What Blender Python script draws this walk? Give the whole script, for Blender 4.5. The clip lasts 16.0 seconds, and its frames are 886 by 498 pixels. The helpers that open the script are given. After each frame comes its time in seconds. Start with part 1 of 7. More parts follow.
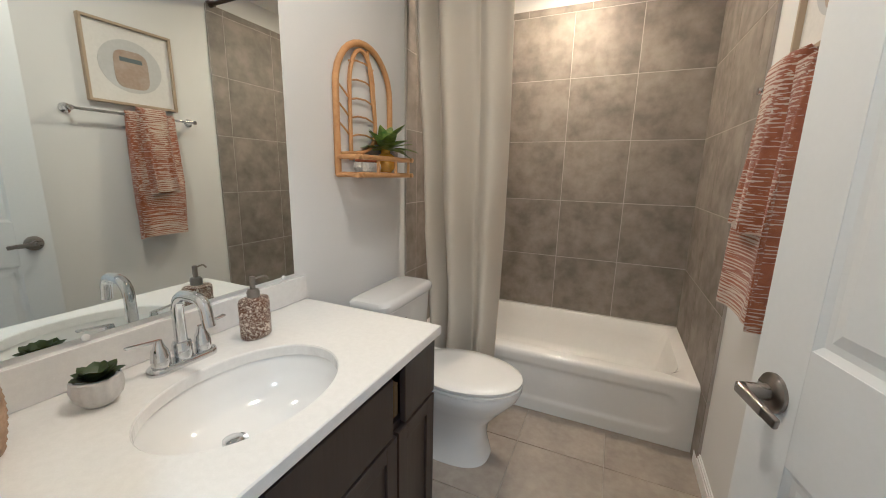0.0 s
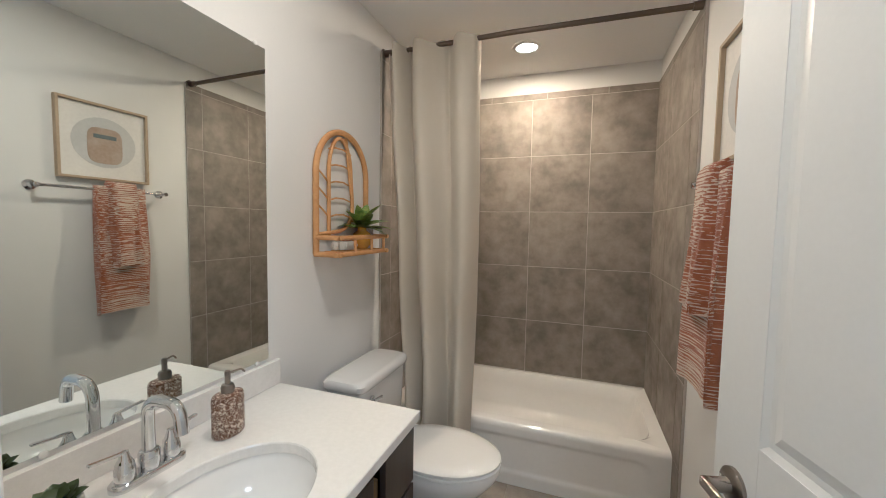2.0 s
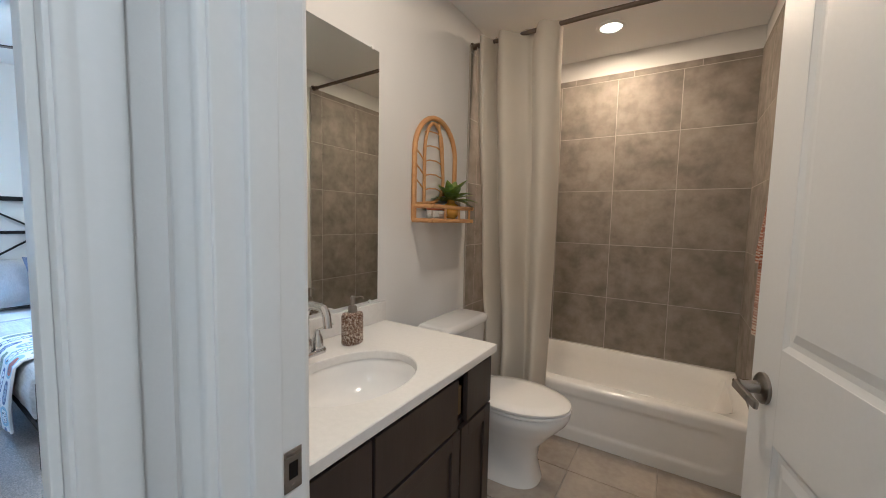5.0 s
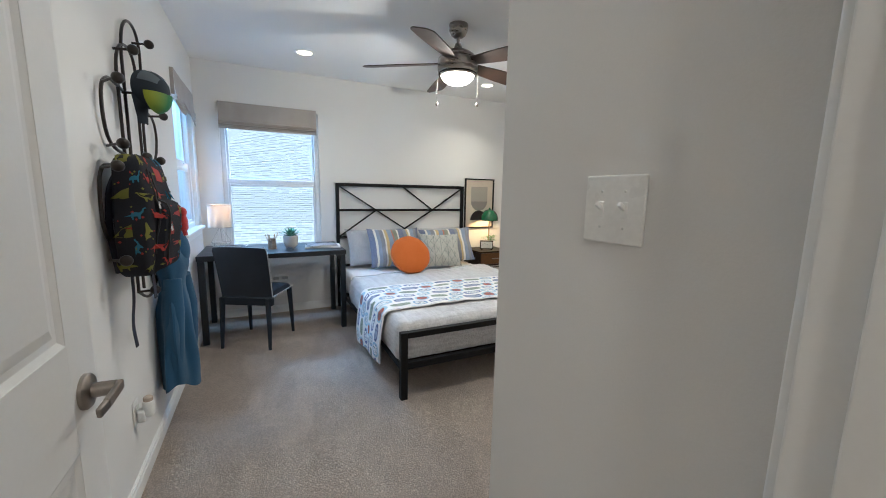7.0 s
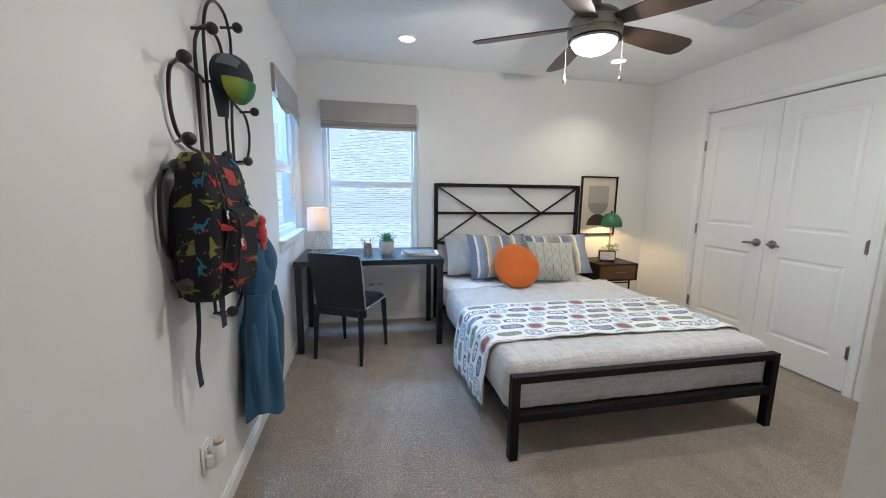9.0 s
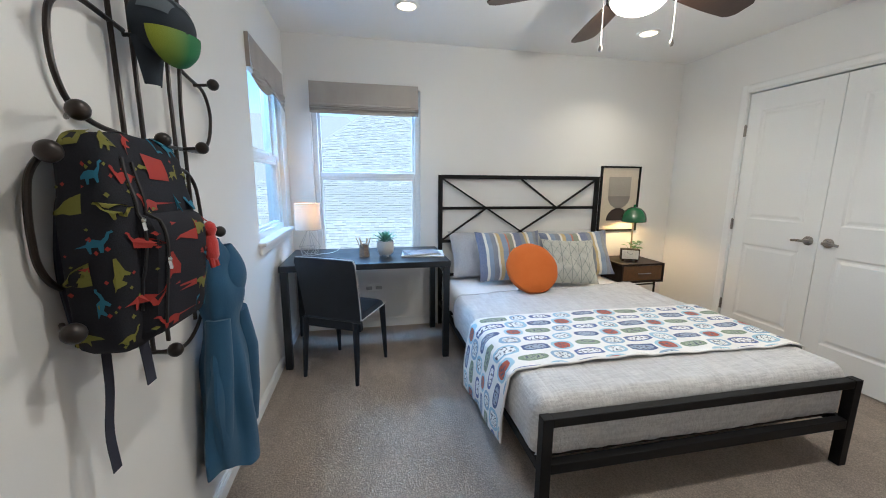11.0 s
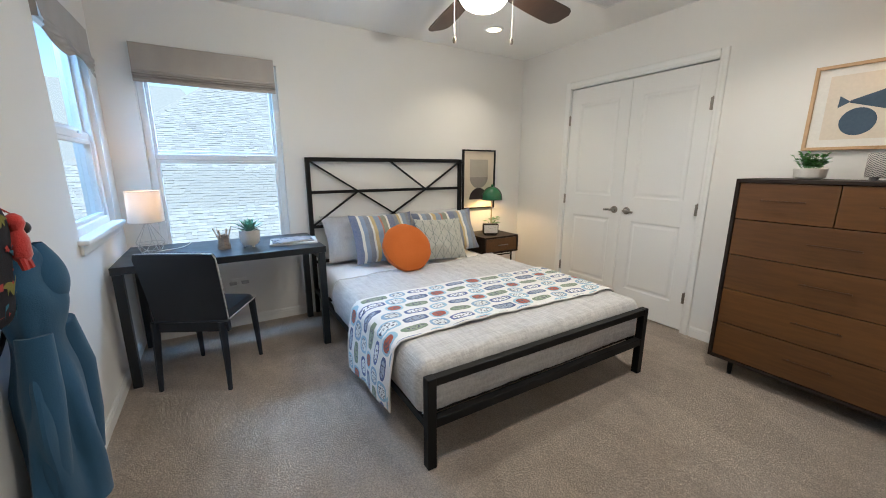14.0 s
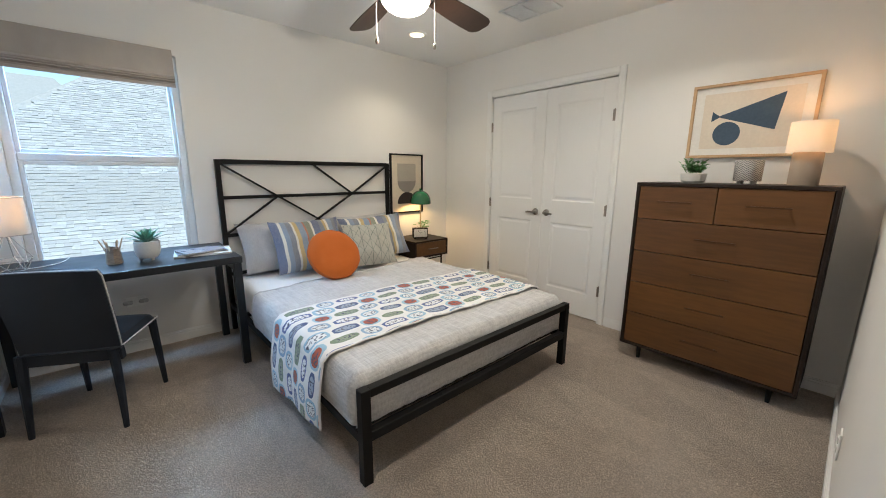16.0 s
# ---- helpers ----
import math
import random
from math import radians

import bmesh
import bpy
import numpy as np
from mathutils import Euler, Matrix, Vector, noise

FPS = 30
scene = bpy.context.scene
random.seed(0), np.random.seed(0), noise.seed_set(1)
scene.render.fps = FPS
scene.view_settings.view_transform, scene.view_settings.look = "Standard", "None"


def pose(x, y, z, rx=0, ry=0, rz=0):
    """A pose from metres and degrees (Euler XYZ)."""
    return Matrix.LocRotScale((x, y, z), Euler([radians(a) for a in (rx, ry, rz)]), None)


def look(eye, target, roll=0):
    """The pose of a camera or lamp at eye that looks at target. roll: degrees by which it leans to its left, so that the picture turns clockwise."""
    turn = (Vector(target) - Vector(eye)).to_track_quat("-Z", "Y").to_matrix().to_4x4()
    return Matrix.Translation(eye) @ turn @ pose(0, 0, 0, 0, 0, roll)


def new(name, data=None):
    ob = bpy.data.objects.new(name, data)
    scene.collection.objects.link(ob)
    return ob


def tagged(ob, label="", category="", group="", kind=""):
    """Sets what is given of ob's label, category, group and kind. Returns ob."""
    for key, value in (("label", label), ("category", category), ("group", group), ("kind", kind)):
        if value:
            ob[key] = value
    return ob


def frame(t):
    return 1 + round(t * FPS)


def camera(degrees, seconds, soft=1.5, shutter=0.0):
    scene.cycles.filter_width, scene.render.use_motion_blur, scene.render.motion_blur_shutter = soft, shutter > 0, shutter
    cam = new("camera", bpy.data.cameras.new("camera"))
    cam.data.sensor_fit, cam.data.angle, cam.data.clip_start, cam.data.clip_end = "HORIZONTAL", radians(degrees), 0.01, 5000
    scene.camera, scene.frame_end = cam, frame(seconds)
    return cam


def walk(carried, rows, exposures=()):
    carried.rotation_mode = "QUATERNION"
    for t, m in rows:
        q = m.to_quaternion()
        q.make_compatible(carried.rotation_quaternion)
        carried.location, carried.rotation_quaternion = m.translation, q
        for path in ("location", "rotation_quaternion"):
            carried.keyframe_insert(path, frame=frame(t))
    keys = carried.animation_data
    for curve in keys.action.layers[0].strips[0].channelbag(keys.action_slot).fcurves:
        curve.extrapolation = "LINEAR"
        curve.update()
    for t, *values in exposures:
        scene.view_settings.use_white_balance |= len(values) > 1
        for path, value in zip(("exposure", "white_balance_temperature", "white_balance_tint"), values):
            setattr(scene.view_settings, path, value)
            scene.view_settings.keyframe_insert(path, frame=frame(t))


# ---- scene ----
cam = camera(100.0, 16.0, soft=1.0)
PATH = [
    (0, (0.133, 0.154, 1.262), (-0.672, 1.941, 0.865), 1.2),
    (0.5, (0.12, 0.151, 1.301), (-0.661, 1.961, 0.965), 1.1),
    (1, (0.11, 0.143, 1.346), (-0.62, 1.986, 1.083), 1.1),
    (1.5, (0.117, 0.124, 1.374), (-0.577, 1.992, 1.203), 0.9),
    (2, (0.121, 0.103, 1.379), (-0.547, 1.984, 1.256), 1.0),
    (2.5, (0.145, 0.091, 1.35), (-0.505, 1.979, 1.238), 0.9),
    (3, (0.237, 0.072, 1.321), (-0.424, 1.955, 1.197), 1.0),
    (3.2, (0.289, 0.053, 1.31), (-0.398, 1.927, 1.184), 1.0),
    (5.3, (0.213, -0.171, 1.257), (-1.015, 1.397, 1.08), 1.2),
    (5.5, (0.164, -0.211, 1.264), (-1.187, 1.251, 1.072), 1.1),
    (6, (0.013, -0.326, 1.287), (-1.594, 0.845, 1.066), 1.3),
    (6.5, (-0.118, -0.425, 1.283), (-1.835, 0.565, 1.022), 1.3),
    (7, (-0.264, -0.443, 1.271), (-2.043, 0.422, 0.977), 1.1),
    (7.5, (-0.486, -0.393, 1.286), (-2.339, 0.292, 0.976), 1.0),
    (8, (-0.58, -0.37, 1.301), (-2.485, 0.154, 0.993), 0.9),
    (8.5, (-0.666, -0.36, 1.292), (-2.595, 0.071, 0.99), 0.8),
    (9, (-0.788, -0.376, 1.288), (-2.724, 0.021, 0.981), 0.8),
    (9.5, (-0.909, -0.348, 1.257), (-2.846, 0.038, 0.942), 0.8),
    (9.7, (-0.971, -0.331, 1.254), (-2.906, 0.056, 0.925), 0.9),
    (11.8, (-1.19, -0.37, 1.318), (-3.113, 0.045, 0.957), 0.0),
    (12, (-1.179, -0.388, 1.316), (-3.084, 0.092, 0.94), 0.2),
    (12.5, (-1.144, -0.404, 1.301), (-3.016, 0.175, 0.903), 0.0),
    (13, (-1.13, -0.391, 1.298), (-2.959, 0.303, 0.881), 0.1),
    (13.5, (-1.121, -0.381, 1.29), (-2.874, 0.481, 0.859), 0.1),
    (14, (-1.114, -0.376, 1.289), (-2.787, 0.631, 0.858), 0.1),
    (14.5, (-1.117, -0.369, 1.286), (-2.731, 0.73, 0.855), 0.2),
    (15, (-1.124, -0.372, 1.282), (-2.683, 0.806, 0.854), 0.3),
    (15.5, (-1.127, -0.365, 1.28), (-2.631, 0.886, 0.864), 0.3),
    (16, (-1.137, -0.362, 1.281), (-2.592, 0.949, 0.876), 0.4),
]
EXPOSURES = [(0.0, 1.62, 4030, -2), (3.2, 1.40, 4000, -2), (5.5, 1.12, 4480, 2), (6.0, 1.02, 4780, 3), (6.5, 0.98, 4980, 4), (7.5, 0.86, 5080, 4),
             (9.0, 0.86, 5120, 4), (12.5, 0.89, 5240, 5), (16.0, 0.76, 5620, 5)]
walk(cam, [(t, look(eye, target, roll)) for t, eye, target, roll in PATH], EXPOSURES)

# ---- world, sun and lamps ----
world = bpy.data.worlds.new("sky")
scene.world = world
world.use_nodes = True
wn = world.node_tree.nodes
sky = wn.new("ShaderNodeTexSky")
sky.sky_type, sky.sun_disc = "NISHITA", False
SUN = Vector((0.52, 0.30, 0.80)).normalized()
sky.sun_elevation = math.asin(SUN.z)
sky.sun_rotation = math.atan2(SUN.x, SUN.y)
world.node_tree.links.new(sky.outputs[0], wn["Background"].inputs[0])
wn["Background"].inputs[1].default_value = 0.15
sun = new("sun", bpy.data.lights.new("sun", "SUN"))
sun.data.energy, sun.data.angle, sun.data.color = 3.3, radians(0.5), (1, 0.93, 0.84)
sun.matrix_world = look(SUN * 30, (0, 0, 0))


def lamp(name, kind, place, watts, colour, size=0.05, target=None, size_y=None, spread=180):
    data = bpy.data.lights.new(name, kind)
    ob = new(name, data)
    data.energy, data.color = watts, colour
    if kind == "AREA":
        data.shape = "DISK" if size_y is None else "RECTANGLE"
        data.size, data.spread = size, radians(spread)
        if size_y is not None:
            data.size_y = size_y
    else:
        data.shadow_soft_size = size
    ob.matrix_world = look(place, target or (place[0], place[1] + 0.0001, place[2] - 1))
    return ob


WARM, SOFT = (1.0, 0.54, 0.21), (1.0, 0.82, 0.62)
CEIL, FL = 2.475, -0.048
lamp("shower_lamp", "AREA", (-0.2, 2.46, CEIL - 0.014), 7.4, (1.0, 0.57, 0.26), 0.13)
lamp("vanity_lamp", "AREA", (-0.25, 0.90, CEIL - 0.014), 5.0, (1.0, 0.62, 0.33), 0.15)
lamp("fan_lamp", "POINT", (-2.82, 0.89, CEIL - 0.45), 15.5, SOFT, 0.02)
lamp("can_lamp", "AREA", (-3.93, -0.045, CEIL - 0.014), 1.6, SOFT, 0.12, spread=120)
lamp("can_lamp", "AREA", (-3.98, 1.87, CEIL - 0.014), 3.2, (1, 0.78, 0.52), 0.12, spread=120)
# the next two are added out of view as fill for the carpet
lamp("can_lamp", "AREA", (-1.95, -0.045, CEIL - 0.014), 4.4, SOFT, 0.13, spread=130)
lamp("can_lamp", "AREA", (-1.95, 1.87, CEIL - 0.014), 7, SOFT, 0.13, spread=130)
# unseen fill light added in the hall to brighten the trim and doors
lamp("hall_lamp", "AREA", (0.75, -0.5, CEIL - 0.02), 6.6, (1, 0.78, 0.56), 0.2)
# added area lamps above each window, hidden from inside, standing in for skylight
lamp("sky_light_west", "AREA", (-5.0, -0.34, 2.38), 38, (0.40, 0.67, 1.0), 0.95, (-3.2, -0.2, 0.3), 0.6)
lamp("sky_light_south", "AREA", (-3.99, -1.36, 2.30), 10, (0.38, 0.66, 1.0), 0.8, (-3.8, 0.2, 0.5), 0.5)


# ---- materials ----
def node(nt, kind, **put):
    n = nt.nodes.new(kind)
    for k, v in put.items():
        if k == "op":
            n.operation = v
        elif k == "interp":
            n.interpolation = v
    return n


def math2(nt, op, a, b=None, c=None):
    n = nt.nodes.new("ShaderNodeMath")
    n.operation = op
    for i, v in enumerate((a, b, c)):
        if v is None:
            continue
        if isinstance(v, (int, float)):
            n.inputs[i].default_value = v
        else:
            nt.links.new(v, n.inputs[i])
    return n.outputs[0]


def mix(nt, f, a, b):
    n = nt.nodes.new("ShaderNodeMix")
    n.data_type = "RGBA"
    for i, v in ((0, f), (6, a), (7, b)):
        if isinstance(v, (int, float)):
            n.inputs[i].default_value = v
        elif isinstance(v, (tuple, list)):
            n.inputs[i].default_value = (*v[:3], 1)
        else:
            nt.links.new(v, n.inputs[i])
    return n.outputs[2]


def fac(nt, coord, scale, detail=4, rough=0.55, lo=0.35, hi=0.65, distort=0.0):
    n = nt.nodes.new("ShaderNodeTexNoise")
    n.inputs["Scale"].default_value, n.inputs["Detail"].default_value = scale, detail
    n.inputs["Roughness"].default_value, n.inputs["Distortion"].default_value = rough, distort
    nt.links.new(coord, n.inputs["Vector"])
    m = nt.nodes.new("ShaderNodeMapRange")
    m.inputs[1].default_value, m.inputs[2].default_value = lo, hi
    nt.links.new(n.outputs[0], m.inputs[0])
    return m.outputs[0]


def base(name, rough, metal=0.0, coat=0.0, sheen=0.0):
    m = bpy.data.materials.new(name)
    m.use_nodes = True
    nt = m.node_tree
    p = nt.nodes["Principled BSDF"]
    p.inputs["Roughness"].default_value, p.inputs["Metallic"].default_value = rough, metal
    p.inputs["Coat Weight"].default_value = coat
    p.inputs["Sheen Weight"].default_value = sheen
    return m, nt, p


def coords(nt, stretch=(1, 1, 1), kind="Object", vary=False):
    tc = nt.nodes.new("ShaderNodeTexCoord")
    mp = nt.nodes.new("ShaderNodeMapping")
    mp.inputs["Scale"].default_value = stretch
    nt.links.new(tc.outputs[kind], mp.inputs["Vector"])
    if vary:
        oi = nt.nodes.new("ShaderNodeObjectInfo")
        sc = math2(nt, "MULTIPLY", oi.outputs["Random"], 37.0)
        cb = nt.nodes.new("ShaderNodeCombineXYZ")
        for i in range(3):
            nt.links.new(sc, cb.inputs[i])
        nt.links.new(cb.outputs[0], mp.inputs["Location"])
    return mp.outputs[0]


def bump(nt, p, height, strength=0.3, dist=0.002):
    b = nt.nodes.new("ShaderNodeBump")
    b.inputs["Strength"].default_value, b.inputs["Distance"].default_value = strength, dist
    nt.links.new(height, b.inputs["Height"])
    nt.links.new(b.outputs[0], p.inputs["Normal"])


def surface(name, col, rough=0.5, metal=0.0, col2=None, big=3.0, fine=60.0, strength=0.15, dist=0.001,
            stretch=(1, 1, 1), vary=False, coat=0.0, sheen=0.0, rvar=0.08, spec=0.5):
    """A painted, woven or cast surface: two colours mixed by a coarse and a fine noise, with relief and uneven gloss."""
    m, nt, p = base(name, rough, metal, coat, sheen)
    p.inputs["Specular IOR Level"].default_value = spec
    col2 = col2 or tuple(c * 0.88 for c in col)
    c = coords(nt, stretch, "Object", vary)
    a, b = fac(nt, c, big), fac(nt, c, fine, 3)
    f = math2(nt, "ADD", math2(nt, "MULTIPLY", a, 0.6), math2(nt, "MULTIPLY", b, 0.4))
    nt.links.new(mix(nt, f, col, col2), p.inputs["Base Color"])
    nt.links.new(math2(nt, "ADD", math2(nt, "MULTIPLY", a, rvar), rough - rvar / 2), p.inputs["Roughness"])
    if strength:
        bump(nt, p, b, strength, dist)
    return m


WALL = surface("wall_paint", (0.78, 0.77, 0.75), 0.75, col2=(0.755, 0.745, 0.725), big=1.5, fine=260, strength=0.12, dist=0.0008)
BWALL = surface("bath_paint", (0.78, 0.775, 0.76), 0.7, col2=(0.75, 0.745, 0.73), big=1.5, fine=260, strength=0.12, dist=0.0008)
CEILM = surface("ceiling_paint", (0.86, 0.86, 0.85), 0.85, col2=(0.83, 0.83, 0.82), big=1.2, fine=180, strength=0.2)
TRIM = surface("trim_paint", (0.82, 0.82, 0.81), 0.38, col2=(0.79, 0.79, 0.78), big=2, fine=90, strength=0.04)


def carpet_material():
    """Cut pile: speckled tufts, soft lanes where it was vacuumed, deep relief."""
    m, nt, p = base("carpet_pile", 0.95, 0, 0, 0.15)
    c = coords(nt)
    tuft, knot = fac(nt, c, 120, 3, 0.6, 0.42, 0.58), fac(nt, c, 300, 2, 0.5, 0.40, 0.60)
    lane, blot = fac(nt, coords(nt, (0.8, 2.6, 1)), 1.3, 2, 0.5, 0.47, 0.53, 0.6), fac(nt, c, 9, 4, 0.6, 0.4, 0.6)
    f = math2(nt, "ADD", math2(nt, "MULTIPLY", tuft, 0.42), math2(nt, "MULTIPLY", knot, 0.28))
    f = math2(nt, "ADD", f, math2(nt, "ADD", math2(nt, "MULTIPLY", lane, 0.18), math2(nt, "MULTIPLY", blot, 0.12)))
    nt.links.new(mix(nt, f, (0.77, 0.65, 0.54), (0.39, 0.31, 0.245)), p.inputs["Base Color"])
    bump(nt, p, math2(nt, "ADD", math2(nt, "MULTIPLY", tuft, -1.0), math2(nt, "MULTIPLY", knot, -0.5)), 1.0, 0.012)
    return m


CARPET = carpet_material()


def quilt_material():
    """Slubbed linen: threads of two directions, paler and darker, with a crinkled relief."""
    m, nt, p = base("quilt_linen", 0.92, 0, 0, 0.25)
    warp, weft = fac(nt, coords(nt, (8, 90, 60)), 1.0, 3, 0.6, 0.42, 0.58), fac(nt, coords(nt, (90, 8, 60)), 1.0, 3, 0.6, 0.42, 0.58)
    soft_ = fac(nt, coords(nt), 5, 3)
    f = math2(nt, "ADD", math2(nt, "MULTIPLY", warp, 0.4), math2(nt, "MULTIPLY", weft, 0.4))
    f = math2(nt, "ADD", f, math2(nt, "MULTIPLY", soft_, 0.2))
    nt.links.new(mix(nt, f, (0.58, 0.575, 0.575), (0.41, 0.408, 0.415)), p.inputs["Base Color"])
    bump(nt, p, f, 0.6, 0.004)
    return m


BLACK = surface("black_steel", (0.004, 0.004, 0.0045), 0.5, col2=(0.008, 0.008, 0.009), big=9, fine=200, strength=0.06, spec=0.22)
DESKM = surface("black_lacquer", (0.006, 0.009, 0.013), 0.36, col2=(0.009, 0.012, 0.017), big=6, fine=150, strength=0.01, spec=0.5)
NICKEL = surface("brushed_nickel", (0.33, 0.30, 0.27), 0.3, 1.0, big=8, fine=150, strength=0.05, stretch=(1, 1, 8))
CHROME = surface("chrome", (0.75, 0.76, 0.78), 0.07, 1.0, col2=(0.70, 0.71, 0.73), big=6, fine=60, strength=0.0, rvar=0.03)
PORC = surface("porcelain", (0.84, 0.83, 0.81), 0.1, col2=(0.82, 0.81, 0.79), big=3, fine=40, strength=0.0, coat=0.4, rvar=0.04)
TUBM = surface("tub_enamel", (0.85, 0.84, 0.81), 0.14, col2=(0.82, 0.81, 0.78), big=3, fine=40, strength=0.01, coat=0.3, rvar=0.05)
QUARTZ = surface("quartz_top", (0.82, 0.805, 0.78), 0.22, col2=(0.76, 0.745, 0.72), big=60, fine=320, strength=0.0)
CAB = surface("espresso_wood", (0.045, 0.033, 0.028), 0.42, col2=(0.03, 0.022, 0.019), big=5, fine=70, strength=0.1, stretch=(1, 1, 0.12))
WALNUT = surface("walnut", (0.150, 0.065, 0.016), 0.42, col2=(0.085, 0.036, 0.009), big=4, fine=55, strength=0.08, stretch=(0.12, 1, 1), vary=True)
DARKW = surface("dark_walnut", (0.022, 0.013, 0.009), 0.5, col2=(0.013, 0.008, 0.006), big=4, fine=55, strength=0.08, spec=0.25)
OAK = surface("pale_oak", (0.55, 0.37, 0.21), 0.5, col2=(0.45, 0.29, 0.15), big=5, fine=60, strength=0.1, stretch=(1, 1, 0.2))
BLADE = surface("fan_blade_veneer", (0.045, 0.024, 0.016), 0.42, col2=(0.028, 0.015, 0.011), big=4, fine=60, strength=0.08, stretch=(0.15, 1, 1))
SHADEF = surface("roman_linen", (0.40, 0.37, 0.34), 0.9, col2=(0.34, 0.31, 0.285), big=6, fine=420, strength=0.4, stretch=(1, 1, 0.5), sheen=0.2)
CURT = surface("curtain_linen", (0.62, 0.57, 0.475), 0.9, col2=(0.56, 0.515, 0.425), big=4, fine=450, strength=0.35, stretch=(1, 1, 0.5), sheen=0.15)
TILE = surface("wall_tile", (0.33, 0.292, 0.25), 0.58, col2=(0.165, 0.147, 0.126), big=5.0, fine=14, strength=0.05, vary=True, spec=0.35)
FTILE = surface("floor_tile", (0.43, 0.38, 0.32), 0.38, col2=(0.29, 0.255, 0.215), big=4.5, fine=24, strength=0.05, vary=True)
GROUT = surface("grout", (0.47, 0.43, 0.38), 0.85, big=20, fine=200, strength=0.2)
VINYL = surface("window_vinyl", (0.82, 0.83, 0.84), 0.35, big=3, fine=80, strength=0.02)
COVER = quilt_material()
SHEET = surface("white_sheet", (0.80, 0.79, 0.78), 0.9, big=5, fine=300, strength=0.2, sheen=0.2)
LEATHER = surface("navy_leatherette", (0.010, 0.014, 0.022), 0.42, spec=0.35, col2=(0.016, 0.021, 0.032), big=8, fine=220, strength=0.2)
PIPING = surface("pale_piping", (0.6, 0.6, 0.6), 0.6)
PLASTIC = surface("white_plastic", (0.87, 0.87, 0.85), 0.3, big=5, fine=90, strength=0.01)
GREY = surface("grey_mortar", (0.3, 0.3, 0.3), 0.8)


def mirror_material():
    m, nt, p = base("mirror_silver", 0.015, 1.0)
    c = coords(nt)
    nt.links.new(mix(nt, fac(nt, c, 2), (0.81, 0.85, 0.84), (0.79, 0.83, 0.82)), p.inputs["Base Color"])
    return m


def glass_material(name="clear_glass", tint=(0.97, 0.99, 1.0)):
    m, nt, p = base(name, 0.02)
    p.inputs["Base Color"].default_value = (*tint, 1)
    p.inputs["Transmission Weight"].default_value = 1.0
    p.inputs["IOR"].default_value = 1.02
    return m


def glow(name, col, strength):
    m, nt, p = base(name, 0.5)
    p.inputs["Base Color"].default_value = (0.9, 0.88, 0.84, 1)
    p.inputs["Emission Color"].default_value = (*col, 1)
    p.inputs["Emission Strength"].default_value = strength
    return m


MIRROR, GLASS = mirror_material(), glass_material()
CANGLOW = glow("lamp_diffuser", (1.0, 0.74, 0.42), 3.2)
BOWLGLOW = glow("frosted_bowl", (1.0, 0.80, 0.55), 7.0)


# ---- shape helpers ----
def part(name, bm, material, parent=None, label="", smooth=False, kind=""):
    me = bpy.data.meshes.new(name)
    bmesh.ops.recalc_face_normals(bm, faces=bm.faces)
    bm.to_mesh(me)
    bm.free()
    for m in material if isinstance(material, (list, tuple)) else [material]:
        me.materials.append(m)
    if smooth:
        me.shade_smooth()
        me.set_sharp_from_angle(angle=radians(40))
    ob = new(name, me)
    if parent is not None:
        ob.parent = parent
    return tagged(ob, label, "", "", kind)


def thing(name, place, label, category, rz=0.0, group="", kind=""):
    ob = new(name)
    ob.empty_display_size = 0.1
    ob.matrix_basis = pose(*place, 0, 0, rz)
    return tagged(ob, label, category, group, kind)


def B():
    return bmesh.new()


def box(bm, x0, x1, y0, y1, z0, z1, bev=0.0, seg=2):
    r = bmesh.ops.create_cube(bm, size=1)
    vs = r["verts"]
    for v in vs:
        v.co = Vector((x0 + (v.co.x + 0.5) * (x1 - x0), y0 + (v.co.y + 0.5) * (y1 - y0), z0 + (v.co.z + 0.5) * (z1 - z0)))
    if bev:
        es = list({e for v in vs for e in v.link_edges})
        bmesh.ops.bevel(bm, geom=es, offset=bev, segments=seg, affect="EDGES", profile=0.5)
    return bm


def beam(bm, a, b, w, h, up=(0, 0, 1), bev=0.0):
    """A bar of section w x h from a to b."""
    a, b = Vector(a), Vector(b)
    d = (b - a)
    x = d.normalized()
    y = Vector(up).cross(x).normalized()
    z = x.cross(y)
    vs = [bm.verts.new(p + y * sy * w / 2 + z * sz * h / 2) for p in (a, b) for sy, sz in ((-1, -1), (1, -1), (1, 1), (-1, 1))]
    fs = [(3, 2, 1, 0), (4, 5, 6, 7), (0, 1, 5, 4), (1, 2, 6, 5), (2, 3, 7, 6), (3, 0, 4, 7)]
    faces = [bm.faces.new([vs[i] for i in f]) for f in fs]
    if bev:
        bmesh.ops.bevel(bm, geom=list({e for f in faces for e in f.edges}), offset=bev, segments=2, affect="EDGES", profile=0.5)
    return bm


